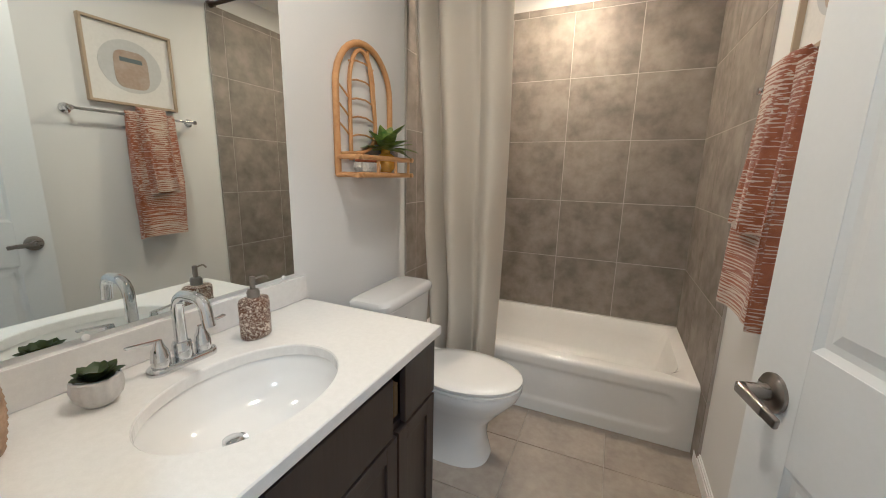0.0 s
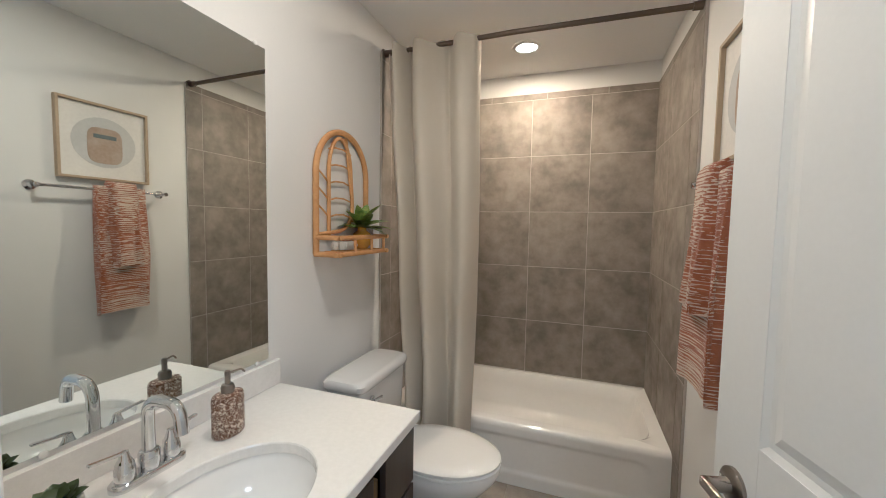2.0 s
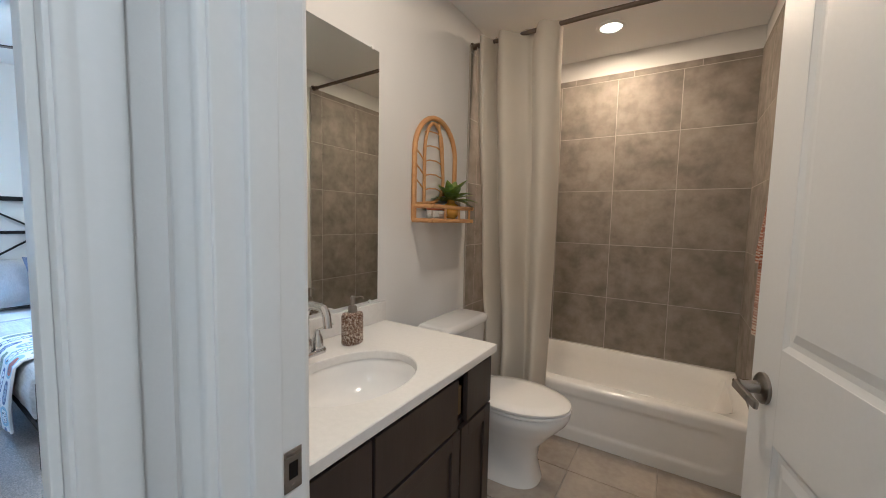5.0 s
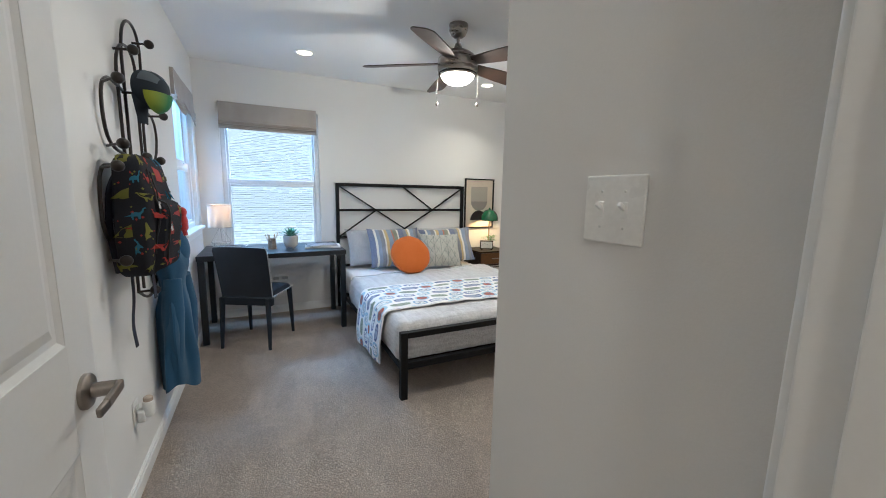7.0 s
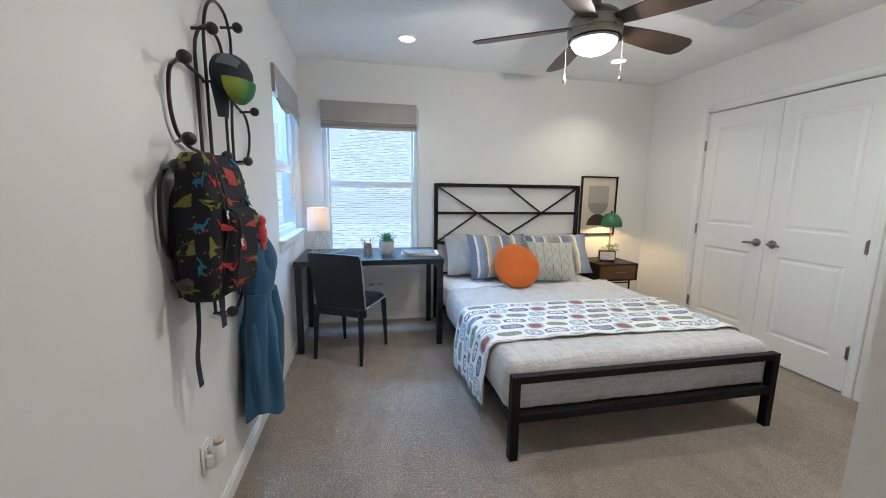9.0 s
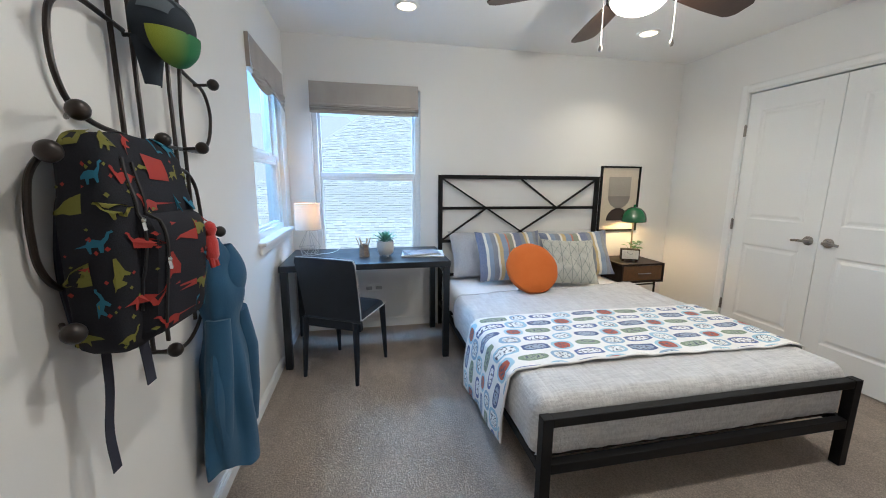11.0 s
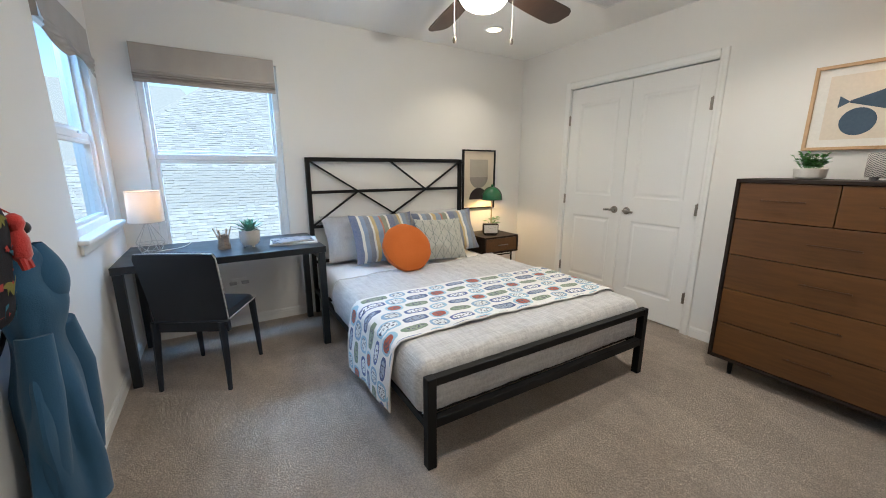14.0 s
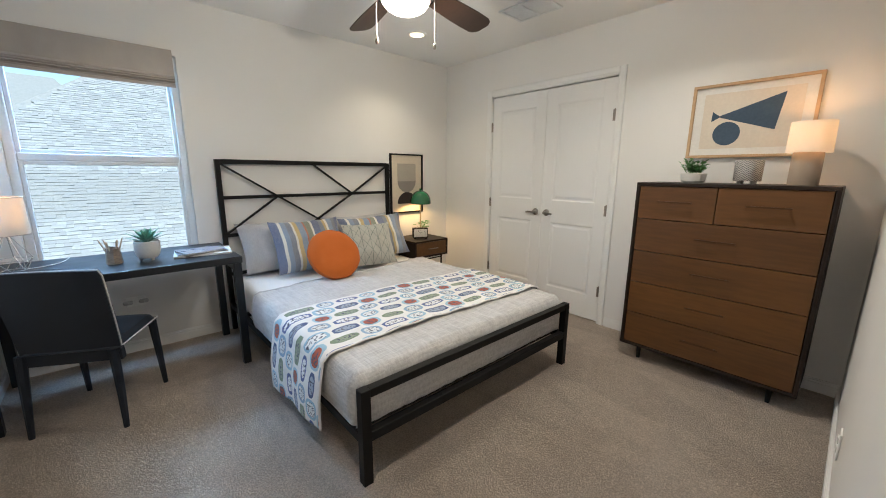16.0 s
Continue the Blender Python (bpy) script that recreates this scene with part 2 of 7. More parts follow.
def lathe(bm, profile, at=(0, 0, 0), seg=24, sx=1.0, sy=1.0, wave=None):
    """Turns (radius, height) pairs about z; a radius of 0 closes the end."""
    rings = []
    for r, z in profile:
        if r <= 1e-6:
            rings.append([bm.verts.new((at[0], at[1], at[2] + z))])
        else:
            ring = []
            for i in range(seg):
                a = 2 * math.pi * i / seg
                k = r * (wave(a, z) if wave else 1)
                ring.append(bm.verts.new((at[0] + sx * k * math.cos(a), at[1] + sy * k * math.sin(a), at[2] + z)))
            rings.append(ring)
    for p, q in zip(rings, rings[1:]):
        for i in range(seg):
            j = (i + 1) % seg
            if len(p) == 1 and len(q) == 1:
                continue
            if len(p) == 1:
                bm.faces.new((p[0], q[j], q[i]))
            elif len(q) == 1:
                bm.faces.new((p[i], p[j], q[0]))
            else:
                bm.faces.new((p[i], p[j], q[j], q[i]))
    return bm


def tube(bm, pts, r, seg=10, closed=False, caps=True):
    """A round bar along points; r is one radius or one a point."""
    pts = [Vector(p) for p in pts]
    n = len(pts)
    rs = r if isinstance(r, (list, tuple)) else [r] * n
    rings, side = [], None
    for i, p in enumerate(pts):
        if closed:
            d = (pts[(i + 1) % n] - pts[i - 1]).normalized()
        else:
            d = (pts[min(i + 1, n - 1)] - pts[max(i - 1, 0)]).normalized()
        if side is None:
            side = d.orthogonal().normalized()
        side = (side - d * side.dot(d))
        side = side.normalized() if side.length > 1e-6 else d.orthogonal().normalized()
        up = d.cross(side)
        rings.append([bm.verts.new(p + (side * math.cos(2 * math.pi * k / seg) + up * math.sin(2 * math.pi * k / seg)) * rs[i]) for k in range(seg)])
    pairs = list(zip(rings, rings[1:])) + ([(rings[-1], rings[0])] if closed else [])
    for p, q in pairs:
        for k in range(seg):
            bm.faces.new((p[k], p[(k + 1) % seg], q[(k + 1) % seg], q[k]))
    if caps and not closed:
        bm.faces.new(rings[0][::-1])
        bm.faces.new(rings[-1])
    return bm


def bend(pts, radius=0.03, steps=6):
    """Rounds the corners of a polyline."""
    pts = [Vector(p) for p in pts]
    out = [pts[0]]
    for a, b, c in zip(pts, pts[1:], pts[2:]):
        u, v = (a - b), (c - b)
        k = min(radius, u.length * 0.49, v.length * 0.49)
        p, q = b + u.normalized() * k, b + v.normalized() * k
        for i in range(steps + 1):
            t = i / steps
            out.append((1 - t) ** 2 * p + 2 * t * (1 - t) * b + t * t * q)
    return out + [pts[-1]]


def ball(bm, at, r, seg=14, squash=1.0):
    n = 8
    lathe(bm, [(r * math.sin(math.pi * i / n) if 0 < i < n else 0, -r * squash * math.cos(math.pi * i / n)) for i in range(n + 1)], at, seg)
    return bm


def sheet(bm, nu, nv, f, closed_u=False, uv=None):
    """A grid surface: f(u, v) gives a place for u, v in 0..1; uv(u, v) its texture place."""
    vs = [[bm.verts.new(f(i / nu, j / nv)) for j in range(nv + 1)] for i in range(nu if closed_u else nu + 1)]
    layer = bm.loops.layers.uv.verify() if uv else None
    k = len(vs)
    for i in range(nu):
        for j in range(nv):
            corner = [(i, j), (i + 1, j), (i + 1, j + 1), (i, j + 1)]
            face = bm.faces.new([vs[a % k][b] for a, b in corner])
            if layer:
                for loop, (a, b) in zip(face.loops, corner):
                    loop[layer].uv = uv(a / nu, b / nv)
    return bm


def thicken(bm, t):
    """Gives an open sheet a second skin t below it and closes the edges."""
    bmesh.ops.recalc_face_normals(bm, faces=bm.faces)
    bm.normal_update()
    layer = bm.loops.layers.uv.active
    old, rims = list(bm.faces), [e for e in bm.edges if e.is_boundary]
    low = {v: bm.verts.new(v.co - v.normal * t) for v in list(bm.verts)}
    for f in old:
        g = bm.faces.new([low[v] for v in reversed(f.verts)])
        if layer:
            for a, c in zip(g.loops, reversed(list(f.loops))):
                a[layer].uv = c[layer].uv
    for e in rims:
        a, c = e.verts
        bm.faces.new((a, c, low[c], low[a]))
    return bm


def turned(bm, m, verts=None):
    bmesh.ops.transform(bm, matrix=m, verts=list(verts or bm.verts))
    return bm


# ---- the large structure ----
BX0, BY0, BY1, EX = -4.58, -0.985, 2.785, -1.035      # bedroom: bed wall, hook wall, closet wall, east wall
MX, TX, SY0, SY1, TY = -0.925, 0.607, 0.09, 0.21, 2.89  # bathroom: mirror wall, east wall, door wall, tub wall
FLOORB = -0.035


def structure(name, bm, material, label="", parent=None):
    return tagged(part(name, bm, material, parent), label, "", "", "structure")


b = B()
box(b, -4.75, -0.40, -1.15, 3.6, -0.25, FL)
box(b, -0.40, 1.9, -1.3, SY0 + 0.06, -0.25, FL)
structure("floor_carpet", b, CARPET, "beige cut-pile carpet in the bedroom and hall")
b = B()
box(b, -1.0, 0.8, SY0 + 0.06, 3.0, -0.25, FLOORB - 0.006)
bath_floor = structure("floor_bath", b, GROUT, "grout bed under grey-brown floor tiles")
b = B()
box(b, -4.75, 1.9, -1.3, 3.7, CEIL, CEIL + 0.15)
structure("ceiling", b, CEILM, "flat white painted ceiling")

W1 = (-0.785, 0.137, 0.62, 2.08)      # window in the bed wall: y0, y1, z0, z1
W2 = (-4.40, -3.58, 0.93, 2.08)     # window in the hook wall: x0, x1, z0, z1
T = 0.14
b = B()
box(b, BX0 - T, BX0, -1.12, W1[0], FL, CEIL)
box(b, BX0 - T, BX0, W1[1], BY1 + 0.12, FL, CEIL)
box(b, BX0 - T, BX0, W1[0], W1[1], FL, W1[2])
box(b, BX0 - T, BX0, W1[0], W1[1], W1[3], CEIL)
structure("wall_west", b, WALL, "white painted wall behind the bed")
b = B()
box(b, BX0, W2[0], BY0 - T, BY0, FL, CEIL)
box(b, W2[1], -0.31, BY0 - T, BY0, FL, CEIL)
box(b, W2[0], W2[1], BY0 - T, BY0, FL, W2[2])
box(b, W2[0], W2[1], BY0 - T, BY0, W2[3], CEIL)
structure("wall_south", b, WALL, "white painted wall with the coat rack")
CX0, CX1, CH = -3.872, -2.548, 2.058
b = B()
box(b, BX0, CX0, BY1, BY1 + 0.12, FL, CEIL)
box(b, CX1, EX + 0.05, BY1, BY1 + 0.12, FL, CEIL)
box(b, CX0, CX1, BY1, BY1 + 0.12, CH, CEIL)
structure("wall_north", b, WALL, "white painted wall with the closet doors")
b = B()
box(b, EX, EX + 0.05, SY0, BY1, FL, CEIL)
box(b, EX + 0.05, -0.29, SY0, SY0 + 0.05, FL, CEIL)
structure("wall_east", b, WALL, "white painted wall with the light switch")
# bathroom shell
b = B()
box(b, EX + 0.05, MX, SY0 + 0.05, TY + 0.1, FLOORB - 0.006, CEIL)
structure("wall_mirror_side", b, BWALL, "white painted bathroom wall behind the vanity")
b = B()
box(b, TX, TX + 0.12, SY1, TY + 0.1, FLOORB - 0.006, CEIL)
structure("wall_towel_side", b, BWALL, "white painted bathroom wall with the towel bar")
b = B()
box(b, MX, TX, TY, TY + 0.1, FLOORB - 0.006, CEIL)
structure("wall_tub", b, BWALL, "white painted wall above the tub tiles")
DX0, DX1, DH = -0.196, 0.575, 2.05
b = B()
box(b, MX, -0.29, SY0 + 0.05, SY1, FLOORB - 0.006, CEIL)
box(b, -0.29, DX0 - 0.018, SY0, SY1, FLOORB - 0.006, CEIL)
box(b, DX1 + 0.018, 1.9, SY0, SY1, FLOORB - 0.006, CEIL)
box(b, DX0 - 0.018, DX1 + 0.018, SY0, SY1, DH + 0.018, CEIL)
structure("wall_bath_door", b, BWALL, "white painted wall with the bathroom doorway")
# bedroom door wall and the hall behind
GX0, GX1, GY0, GY1 = -0.412, -0.31, -0.79, -0.012
b = B()
box(b, GX0, GX1, BY0, GY0 - 0.018, FL, CEIL)
box(b, GX0, GX1, GY1 + 0.018, SY0, FL, CEIL)
box(b, GX0, GX1, GY0 - 0.018, GY1 + 0.018, DH + 0.018, CEIL)
structure("wall_bed_door", b, WALL, "white painted wall with the bedroom doorway")
b = B()
box(b, -0.31, 1.9, -1.3, -1.2, FL, CEIL)
box(b, 1.8, 1.9, -1.2, SY0, FL, CEIL)
box(b, -0.31, -0.27, -1.2, BY0, FL, CEIL)
structure("wall_hall", b, WALL, "white painted hall wall")


# linings, stops and casings of the two doorways
def casing_profile(bm, a, b, out, side, w=0.057):
    """One moulded casing from a to b; out: away from the wall, side: away from the opening."""
    a, b, out, side = Vector(a), Vector(b), Vector(out), Vector(side)
    prof = [(0, 0), (0, 0.007), (0.002, 0.0092), (0.012, 0.0100), (0.017, 0.0090), (0.020, 0.0092), (0.030, 0.0135), (0.040, 0.0155), (0.050, 0.0165), (w - 0.002, 0.0160), (w, 0.0140), (w, 0)]
    rings = [[bm.verts.new(p + side * s_ + out * d) for s_, d in prof] for p in (a, b)]
    for i in range(len(prof)):
        k = (i + 1) % len(prof)
        bm.faces.new((rings[0][i], rings[0][k], rings[1][k], rings[1][i]))
    bm.faces.new(rings[0][::-1])
    bm.faces.new(rings[1])


def doorway(name, bm_jamb, bm_case):
    structure(name + "_jamb", bm_jamb, TRIM, "white painted door jamb")
    structure(name + "_trim", bm_case, TRIM, "white moulded door casing").data.shade_smooth()
    bpy.data.objects[name + "_trim"].data.set_sharp_from_angle(angle=radians(50))


j, c = B(), B()
box(j, DX0 - 0.018, DX0, SY0, SY1, FLOORB, DH, 0.002)
box(j, DX1, DX1 + 0.018, SY0, SY1, FLOORB, DH, 0.002)
box(j, DX0 - 0.018, DX1 + 0.018, SY0, SY1, DH, DH + 0.018, 0.002)
box(j, DX0, DX0 + 0.011, SY0 + 0.035, SY0 + 0.075, FLOORB, DH, 0.002)
box(j, DX1 - 0.011, DX1, SY0 + 0.035, SY0 + 0.075, FLOORB, DH, 0.002)
for y, out in ((SY0, (0, -1, 0)), (SY1, (0, 1, 0))):
    casing_profile(c, (DX0 - 0.005, y, FL), (DX0 - 0.005, y, DH + 0.062), out, (-1, 0, 0))
    if y == SY0:
        casing_profile(c, (DX1 + 0.005, y, FL), (DX1 + 0.005, y, DH + 0.062), out, (1, 0, 0))
        casing_profile(c, (DX0 - 0.005, y, DH + 0.005), (DX1 + 0.005, y, DH + 0.005), out, (0, 0, 1))
doorway("bathroom_doorway", j, c)
j, c = B(), B()
box(j, GX0, GX1, GY0 - 0.018, GY0, FL, DH, 0.002)
box(j, GX0, GX1, GY1, GY1 + 0.018, FL, DH, 0.002)
box(j, GX0, GX1, GY0, GY1, DH, DH + 0.018, 0.002)
box(j, GX0 + 0.04, GX0 + 0.078, GY1 - 0.011, GY1, FL, DH, 0.002)
box(j, GX0 + 0.04, GX0 + 0.078, GY0, GY0 + 0.011, FL, DH, 0.002)
for x, out in ((GX0, (-1, 0, 0)), (GX1, (1, 0, 0))):
    casing_profile(c, (x, GY1 + 0.005, FL), (x, GY1 + 0.005, DH + 0.062), out, (0, 1, 0))
    casing_profile(c, (x, GY0 - 0.005, FL), (x, GY0 - 0.005, DH + 0.062), out, (0, -1, 0))
    casing_profile(c, (x, GY0 - 0.005, DH + 0.005), (x, GY1 + 0.005, DH + 0.005), out, (0, 0, 1))
doorway("bedroom_doorway", j, c)


def baseboard(bm, x0, y0, x1, y1, out, z=FL, h=0.085):
    out = Vector(out)
    for z0, z1, d in ((0, h * 0.72, 0.014), (h * 0.715, h * 0.9, 0.011), (h * 0.895, h, 0.007)):
        o = out * d / 2
        beam(bm, (x0 + o.x, y0 + o.y, z + (z0 + z1) / 2), (x1 + o.x, y1 + o.y, z + (z0 + z1) / 2), d, z1 - z0, bev=0.002)


b = B()
baseboard(b, BX0, BY0, -0.5, BY0, (0, 1, 0))
baseboard(b, BX0, BY0, BX0, BY1, (1, 0, 0))
baseboard(b, BX0, BY1, CX0 - 0.062, BY1, (0, -1, 0))
baseboard(b, CX1 + 0.062, BY1, EX, BY1, (0, -1, 0))
baseboard(b, EX, BY1, EX, SY0, (-1, 0, 0))
baseboard(b, EX, SY0, GX0 - 0.02, SY0, (0, -1, 0))
structure("baseboard", b, TRIM, "white moulded baseboard")
b = B()
baseboard(b, TX, 0.95, TX, 2.03, (-1, 0, 0), FLOORB)
structure("baseboard_bath", b, TRIM, "white moulded baseboard")


# panel doors
def panel_door(parent, w, h, t, panels, name="leaf"):
    """A moulded door leaf in local x 0..w, y -t..0, z 0..h with raised fields on both faces."""
    leaf_ = part(name, box(B(), 0, w, -t + 0.006, -0.006, 0, h, 0.0015), TRIM, parent)
    x0, x1 = panels[0][0], panels[0][1]
    cuts = [0] + [z for p in sorted(panels, key=lambda p: p[2]) for z in (p[2], p[3])] + [h]
    for y0, y1 in ((-0.0062, 0), (-t, -t + 0.0062)):
        part("stile", box(B(), 0, x0, y0, y1, 0, h, 0.0012), TRIM, leaf_)
        part("stile", box(B(), x1, w, y0, y1, 0, h, 0.0012), TRIM, leaf_)
        for z0, z1 in zip(cuts[::2], cuts[1::2]):
            part("rail", box(B(), x0, x1, y0, y1, z0, z1, 0.0003, 1), TRIM, leaf_)
        s, yy = (1, 0) if y1 == 0 else (-1, -t)
        for px0, px1, pz0, pz1 in panels:
            b = B()
            k = [(0.0, -0.001), (0.012, -0.0062), (0.022, -0.0062), (0.042, -0.001)]
            rings = [[b.verts.new((x, yy + s * d, z)) for x, z in ((px0 + o, pz0 + o), (px1 - o, pz0 + o), (px1 - o, pz1 - o), (px0 + o, pz1 - o))] for o, d in k]
            for p, q in zip(rings, rings[1:]):
                for i in range(4):
                    b.faces.new((p[i], p[(i + 1) % 4], q[(i + 1) % 4], q[i]))
            b.faces.new(rings[-1])
            part("panel", b, TRIM, leaf_)
    return leaf_


def lever(parent, x, y, z, s, way, name="door_handle"):
    """A lever handle with a round rose; s: side of the face, way: direction of the lever along x."""
    b = B()
    lathe(b, [(0, 0), (0.033, 0), (0.033, 0.006), (0.029, 0.010), (0.014, 0.012), (0.013, 0.046), (0, 0.047)], seg=28)
    turned(b, pose(x, y, z, -90 * s, 0, 0))
    rose = part(name, b, NICKEL, parent, "brushed nickel lever handle", True)
    b = B()
    beam(b, (x - 0.012 * way, y + s * 0.050, z), (x + 0.062 * way, y + s * 0.049, z - 0.003), 0.010, 0.019, bev=0.003)
    beam(b, (x + 0.058 * way, y + s * 0.049, z - 0.003), (x + 0.086 * way, y + s * 0.045, z - 0.007), 0.009, 0.018, bev=0.003)
    part("lever", b, NICKEL, rose)


def hinge(parent, x, y, z):
    b = B()
    tube(b, [(x, y, z - 0.045), (x, y, z + 0.045)], 0.006, 8)
    ball(b, (x, y, z + 0.047), 0.006, 8)
    box(b, x - 0.014, x + 0.014, y - 0.003, y, z - 0.044, z + 0.044)
    part("hinge", b, NICKEL, parent)


W = 0.775
P2 = [(0.115, W - 0.115, 0.22, 0.842), (0.115, W - 0.115, 1.04, 1.90)]
BATH_DOOR_ANGLE = 103.0
door = thing("door_bath", (DX1 - 0.002, SY1 - 0.004, FLOORB + 0.01), "white two-panel bathroom door standing open with nickel lever", "door", BATH_DOOR_ANGLE, kind="structure")
panel_door(door, W, 2.07, 0.035, P2)
lever(door, W - 0.062, 0, 0.938, 1, -1)
lever(door, W - 0.062, -0.035, 0.938, -1, -1)
for z in (0.25, 1.1, 1.8):
    hinge(door, 0.0, 0.006, z)
door = thing("door_bed", (GX0 - 0.004, GY0 + 0.002, FL + 0.012), "white two-panel bedroom door opened against the wall", "door", 180.0, kind="structure")
panel_door(door, 0.765, 2.075, 0.035, P2)
lever(door, 0.705, 0, 0.935, 1, -1)
lever(door, 0.705, -0.035, 0.935, -1, -1)

# closet: double doors in a cased opening, with a plain closet behind
b = B()
box(b, CX0 - 0.1, CX1 + 0.1, BY1 + 0.62, BY1 + 0.7, FL, CEIL)
box(b, CX0 - 0.18, CX0 - 0.1, BY1 + 0.12, BY1 + 0.7, FL, CEIL)
box(b, CX1 + 0.1, CX1 + 0.18, BY1 + 0.12, BY1 + 0.7, FL, CEIL)
structure("wall_closet", b, WALL, "white closet wall")
j, c = B(), B()
box(j, CX0, CX0 + 0.012, BY1, BY1 + 0.12, FL, CH, 0.002)
box(j, CX1 - 0.012, CX1, BY1, BY1 + 0.12, FL, CH, 0.002)
box(j, CX0 + 0.012, CX1 - 0.012, BY1, BY1 + 0.12, CH - 0.012, CH, 0.002)
casing_profile(c, (CX0 + 0.006, BY1, FL), (CX0 + 0.006, BY1, CH + 0.051), (0, -1, 0), (-1, 0, 0))
casing_profile(c, (CX1 - 0.006, BY1, FL), (CX1 - 0.006, BY1, CH + 0.051), (0, -1, 0), (1, 0, 0))
casing_profile(c, (CX0 + 0.006, BY1, CH - 0.006), (CX1 - 0.006, BY1, CH - 0.006), (0, -1, 0), (0, 0, 1))
doorway("closet", j, c)
CW = (CX1 - CX0 - 0.024) / 2 - 0.005
PC = [(0.11, CW - 0.11, 0.22, 0.85), (0.11, CW - 0.11, 1.06, 1.93)]
for i in range(2):
    x = CX0 + 0.0150 + i * (CW + 0.004)
    door = thing("closet_door", (x, BY1 + 0.012, FL + 0.012), "white two-panel closet door, closed, with satin lever", "door", 0, "pair of closet doors", "structure")
    panel_door(door, CW, CH - FL - 0.033, 0.035, PC)
    for o in door.children:
        o.location.y = 0.035
    hx = CW - 0.06 if i == 0 else 0.06
    lever(door, hx, 0, 0.94, -1, -1 if i == 0 else 1)
    for z in (0.28, 1.0, 1.78):
        hinge(door, 0.0 if i == 0 else CW, -0.014, z)


# windows
def window_unit(name, w, z0, z1, mid):
    """A single-hung vinyl window in local x 0..w, seen from y > 0; glass near y = -0.05."""
    win = thing(name, (0, 0, 0), "white vinyl single-hung window", "window", 0, "", "structure")
    f = 0.045
    for a0, a1, c0, c1 in ((0, f, z0, z1), (w - f, w, z0, z1)):
        part("window_frame", box(B(), a0, a1, -0.11, -0.03, c0, c1, 0.004), VINYL, win)
    part("window_frame", box(B(), f, w - f, -0.11, -0.03, z1 - f, z1, 0.004), VINYL, win)
    part("window_frame", box(B(), f, w - f, -0.11, -0.025, z0, z0 + f, 0.004), VINYL, win)
    rail = part("meeting_rail", box(B(), f, w - f, -0.095, -0.045, mid - 0.024, mid + 0.024, 0.006), VINYL, win)
    b = B()
    box(b, w * 0.3, w * 0.3 + 0.05, -0.044, -0.032, mid + 0.005, mid + 0.02, 0.003)
    part("sash_lock", b, VINYL, rail)
    for c0, c1, y in ((z0 + f, mid - 0.024, -0.062), (mid + 0.024, z1 - f, -0.085)):
        s = 0.022
        b = B()
        box(b, f, f + s, y - 0.018, y + 0.018, c0, c1, 0.003)
        box(b, w - f - s, w - f, y - 0.018, y + 0.018, c0, c1, 0.003)
        box(b, f + s, w - f - s, y - 0.018, y + 0.018, c0, c0 + s, 0.003)
        box(b, f + s, w - f - s, y - 0.018, y + 0.018, c1 - s, c1, 0.003)
        sash = part("sash", b, VINYL, win)
        pane = part("pane", box(B(), f + s, w - f - s, y - 0.002, y + 0.002, c0 + s, c1 - s), GLASS, sash)
        pane.visible_shadow = False
    return win


win = window_unit("window_1", W1[1] - W1[0], W1[2], W1[3], 1.358)
win.matrix_basis = pose(BX0, W1[1], 0, 0, 0, -90)
b = box(B(), -0.02, W1[1] - W1[0] + 0.02, -0.028, 0.02, W1[2] - 0.022, W1[2] + 0.003, 0.004)
part("window_sill", b, TRIM, win)
win = window_unit("window_2", W2[1] - W2[0], W2[2], W2[3], 1.47)
win.matrix_basis = pose(W2[0], BY0, 0, 0, 0, 0)
b = box(B(), -0.04, W2[1] - W2[0] + 0.04, -0.028, 0.045, W2[2] - 0.022, W2[2] + 0.003, 0.006)
box(b, -0.02, W2[1] - W2[0] + 0.02, 0.0, 0.016, W2[2] - 0.075, W2[2] - 0.024, 0.004)
part("window_sill", b, TRIM, win)


def roman_shade(name, w, top, drop, messy, deep=1.0):
    """A raised roman shade in local x 0..w on the wall y = 0, with its folds stacked at the foot."""
    sh = thing(name, (0, 0, 0), "taupe linen roman shade drawn up over the window", "roman shade")
    prof = [(0.055, top), (0.062, top - 0.004), (0.064, top - drop * 0.55), (0.066, top - drop * 0.70)]
    z = top - drop * 0.70
    for k in range(4):
        prof += [(0.085 - 0.006 * (k % 2), z - 0.018), (0.060, z - 0.026), (0.078, z - 0.012 - 0.012 * k)]
        z -= drop * 0.05
    prof += [(0.076, top - drop + 0.012), (0.07, top - drop), (0.05, top - drop + 0.004)]

    def f(u, v):
        k = v * (len(prof) - 1)
        i = min(int(k), len(prof) - 2)
        t = k - i
        y = prof[i][0] * (1 - t) + prof[i + 1][0] * t
        z = prof[i][1] * (1 - t) + prof[i + 1][1] * t
        low = max(0, (top - z) / drop - 0.5)
        z += messy * low * 0.05 * math.sin(u * 9 + v * 5) - 0.006 * low * math.sin(u * math.pi)
        y += messy * low * 0.03 * (1 + math.sin(u * 13 + 6 * v)) + 0.003 * math.sin(7 * u + 3 * v)
        return (u * w, y * deep, z)
    part("fabric", sheet(B(), 30, 60, f), SHADEF, sh, "taupe linen folds", True)
    for x in (0, w):
        part("return", box(B(), x - 0.001, x + 0.001, 0.002, 0.062 * deep, top - drop * 0.75, top), SHADEF, sh)
    part("headrail", box(B(), 0.004, w - 0.004, 0.001, 0.052 * deep, top - 0.04, top - 0.002, 0.003), TRIM, sh)
    return sh


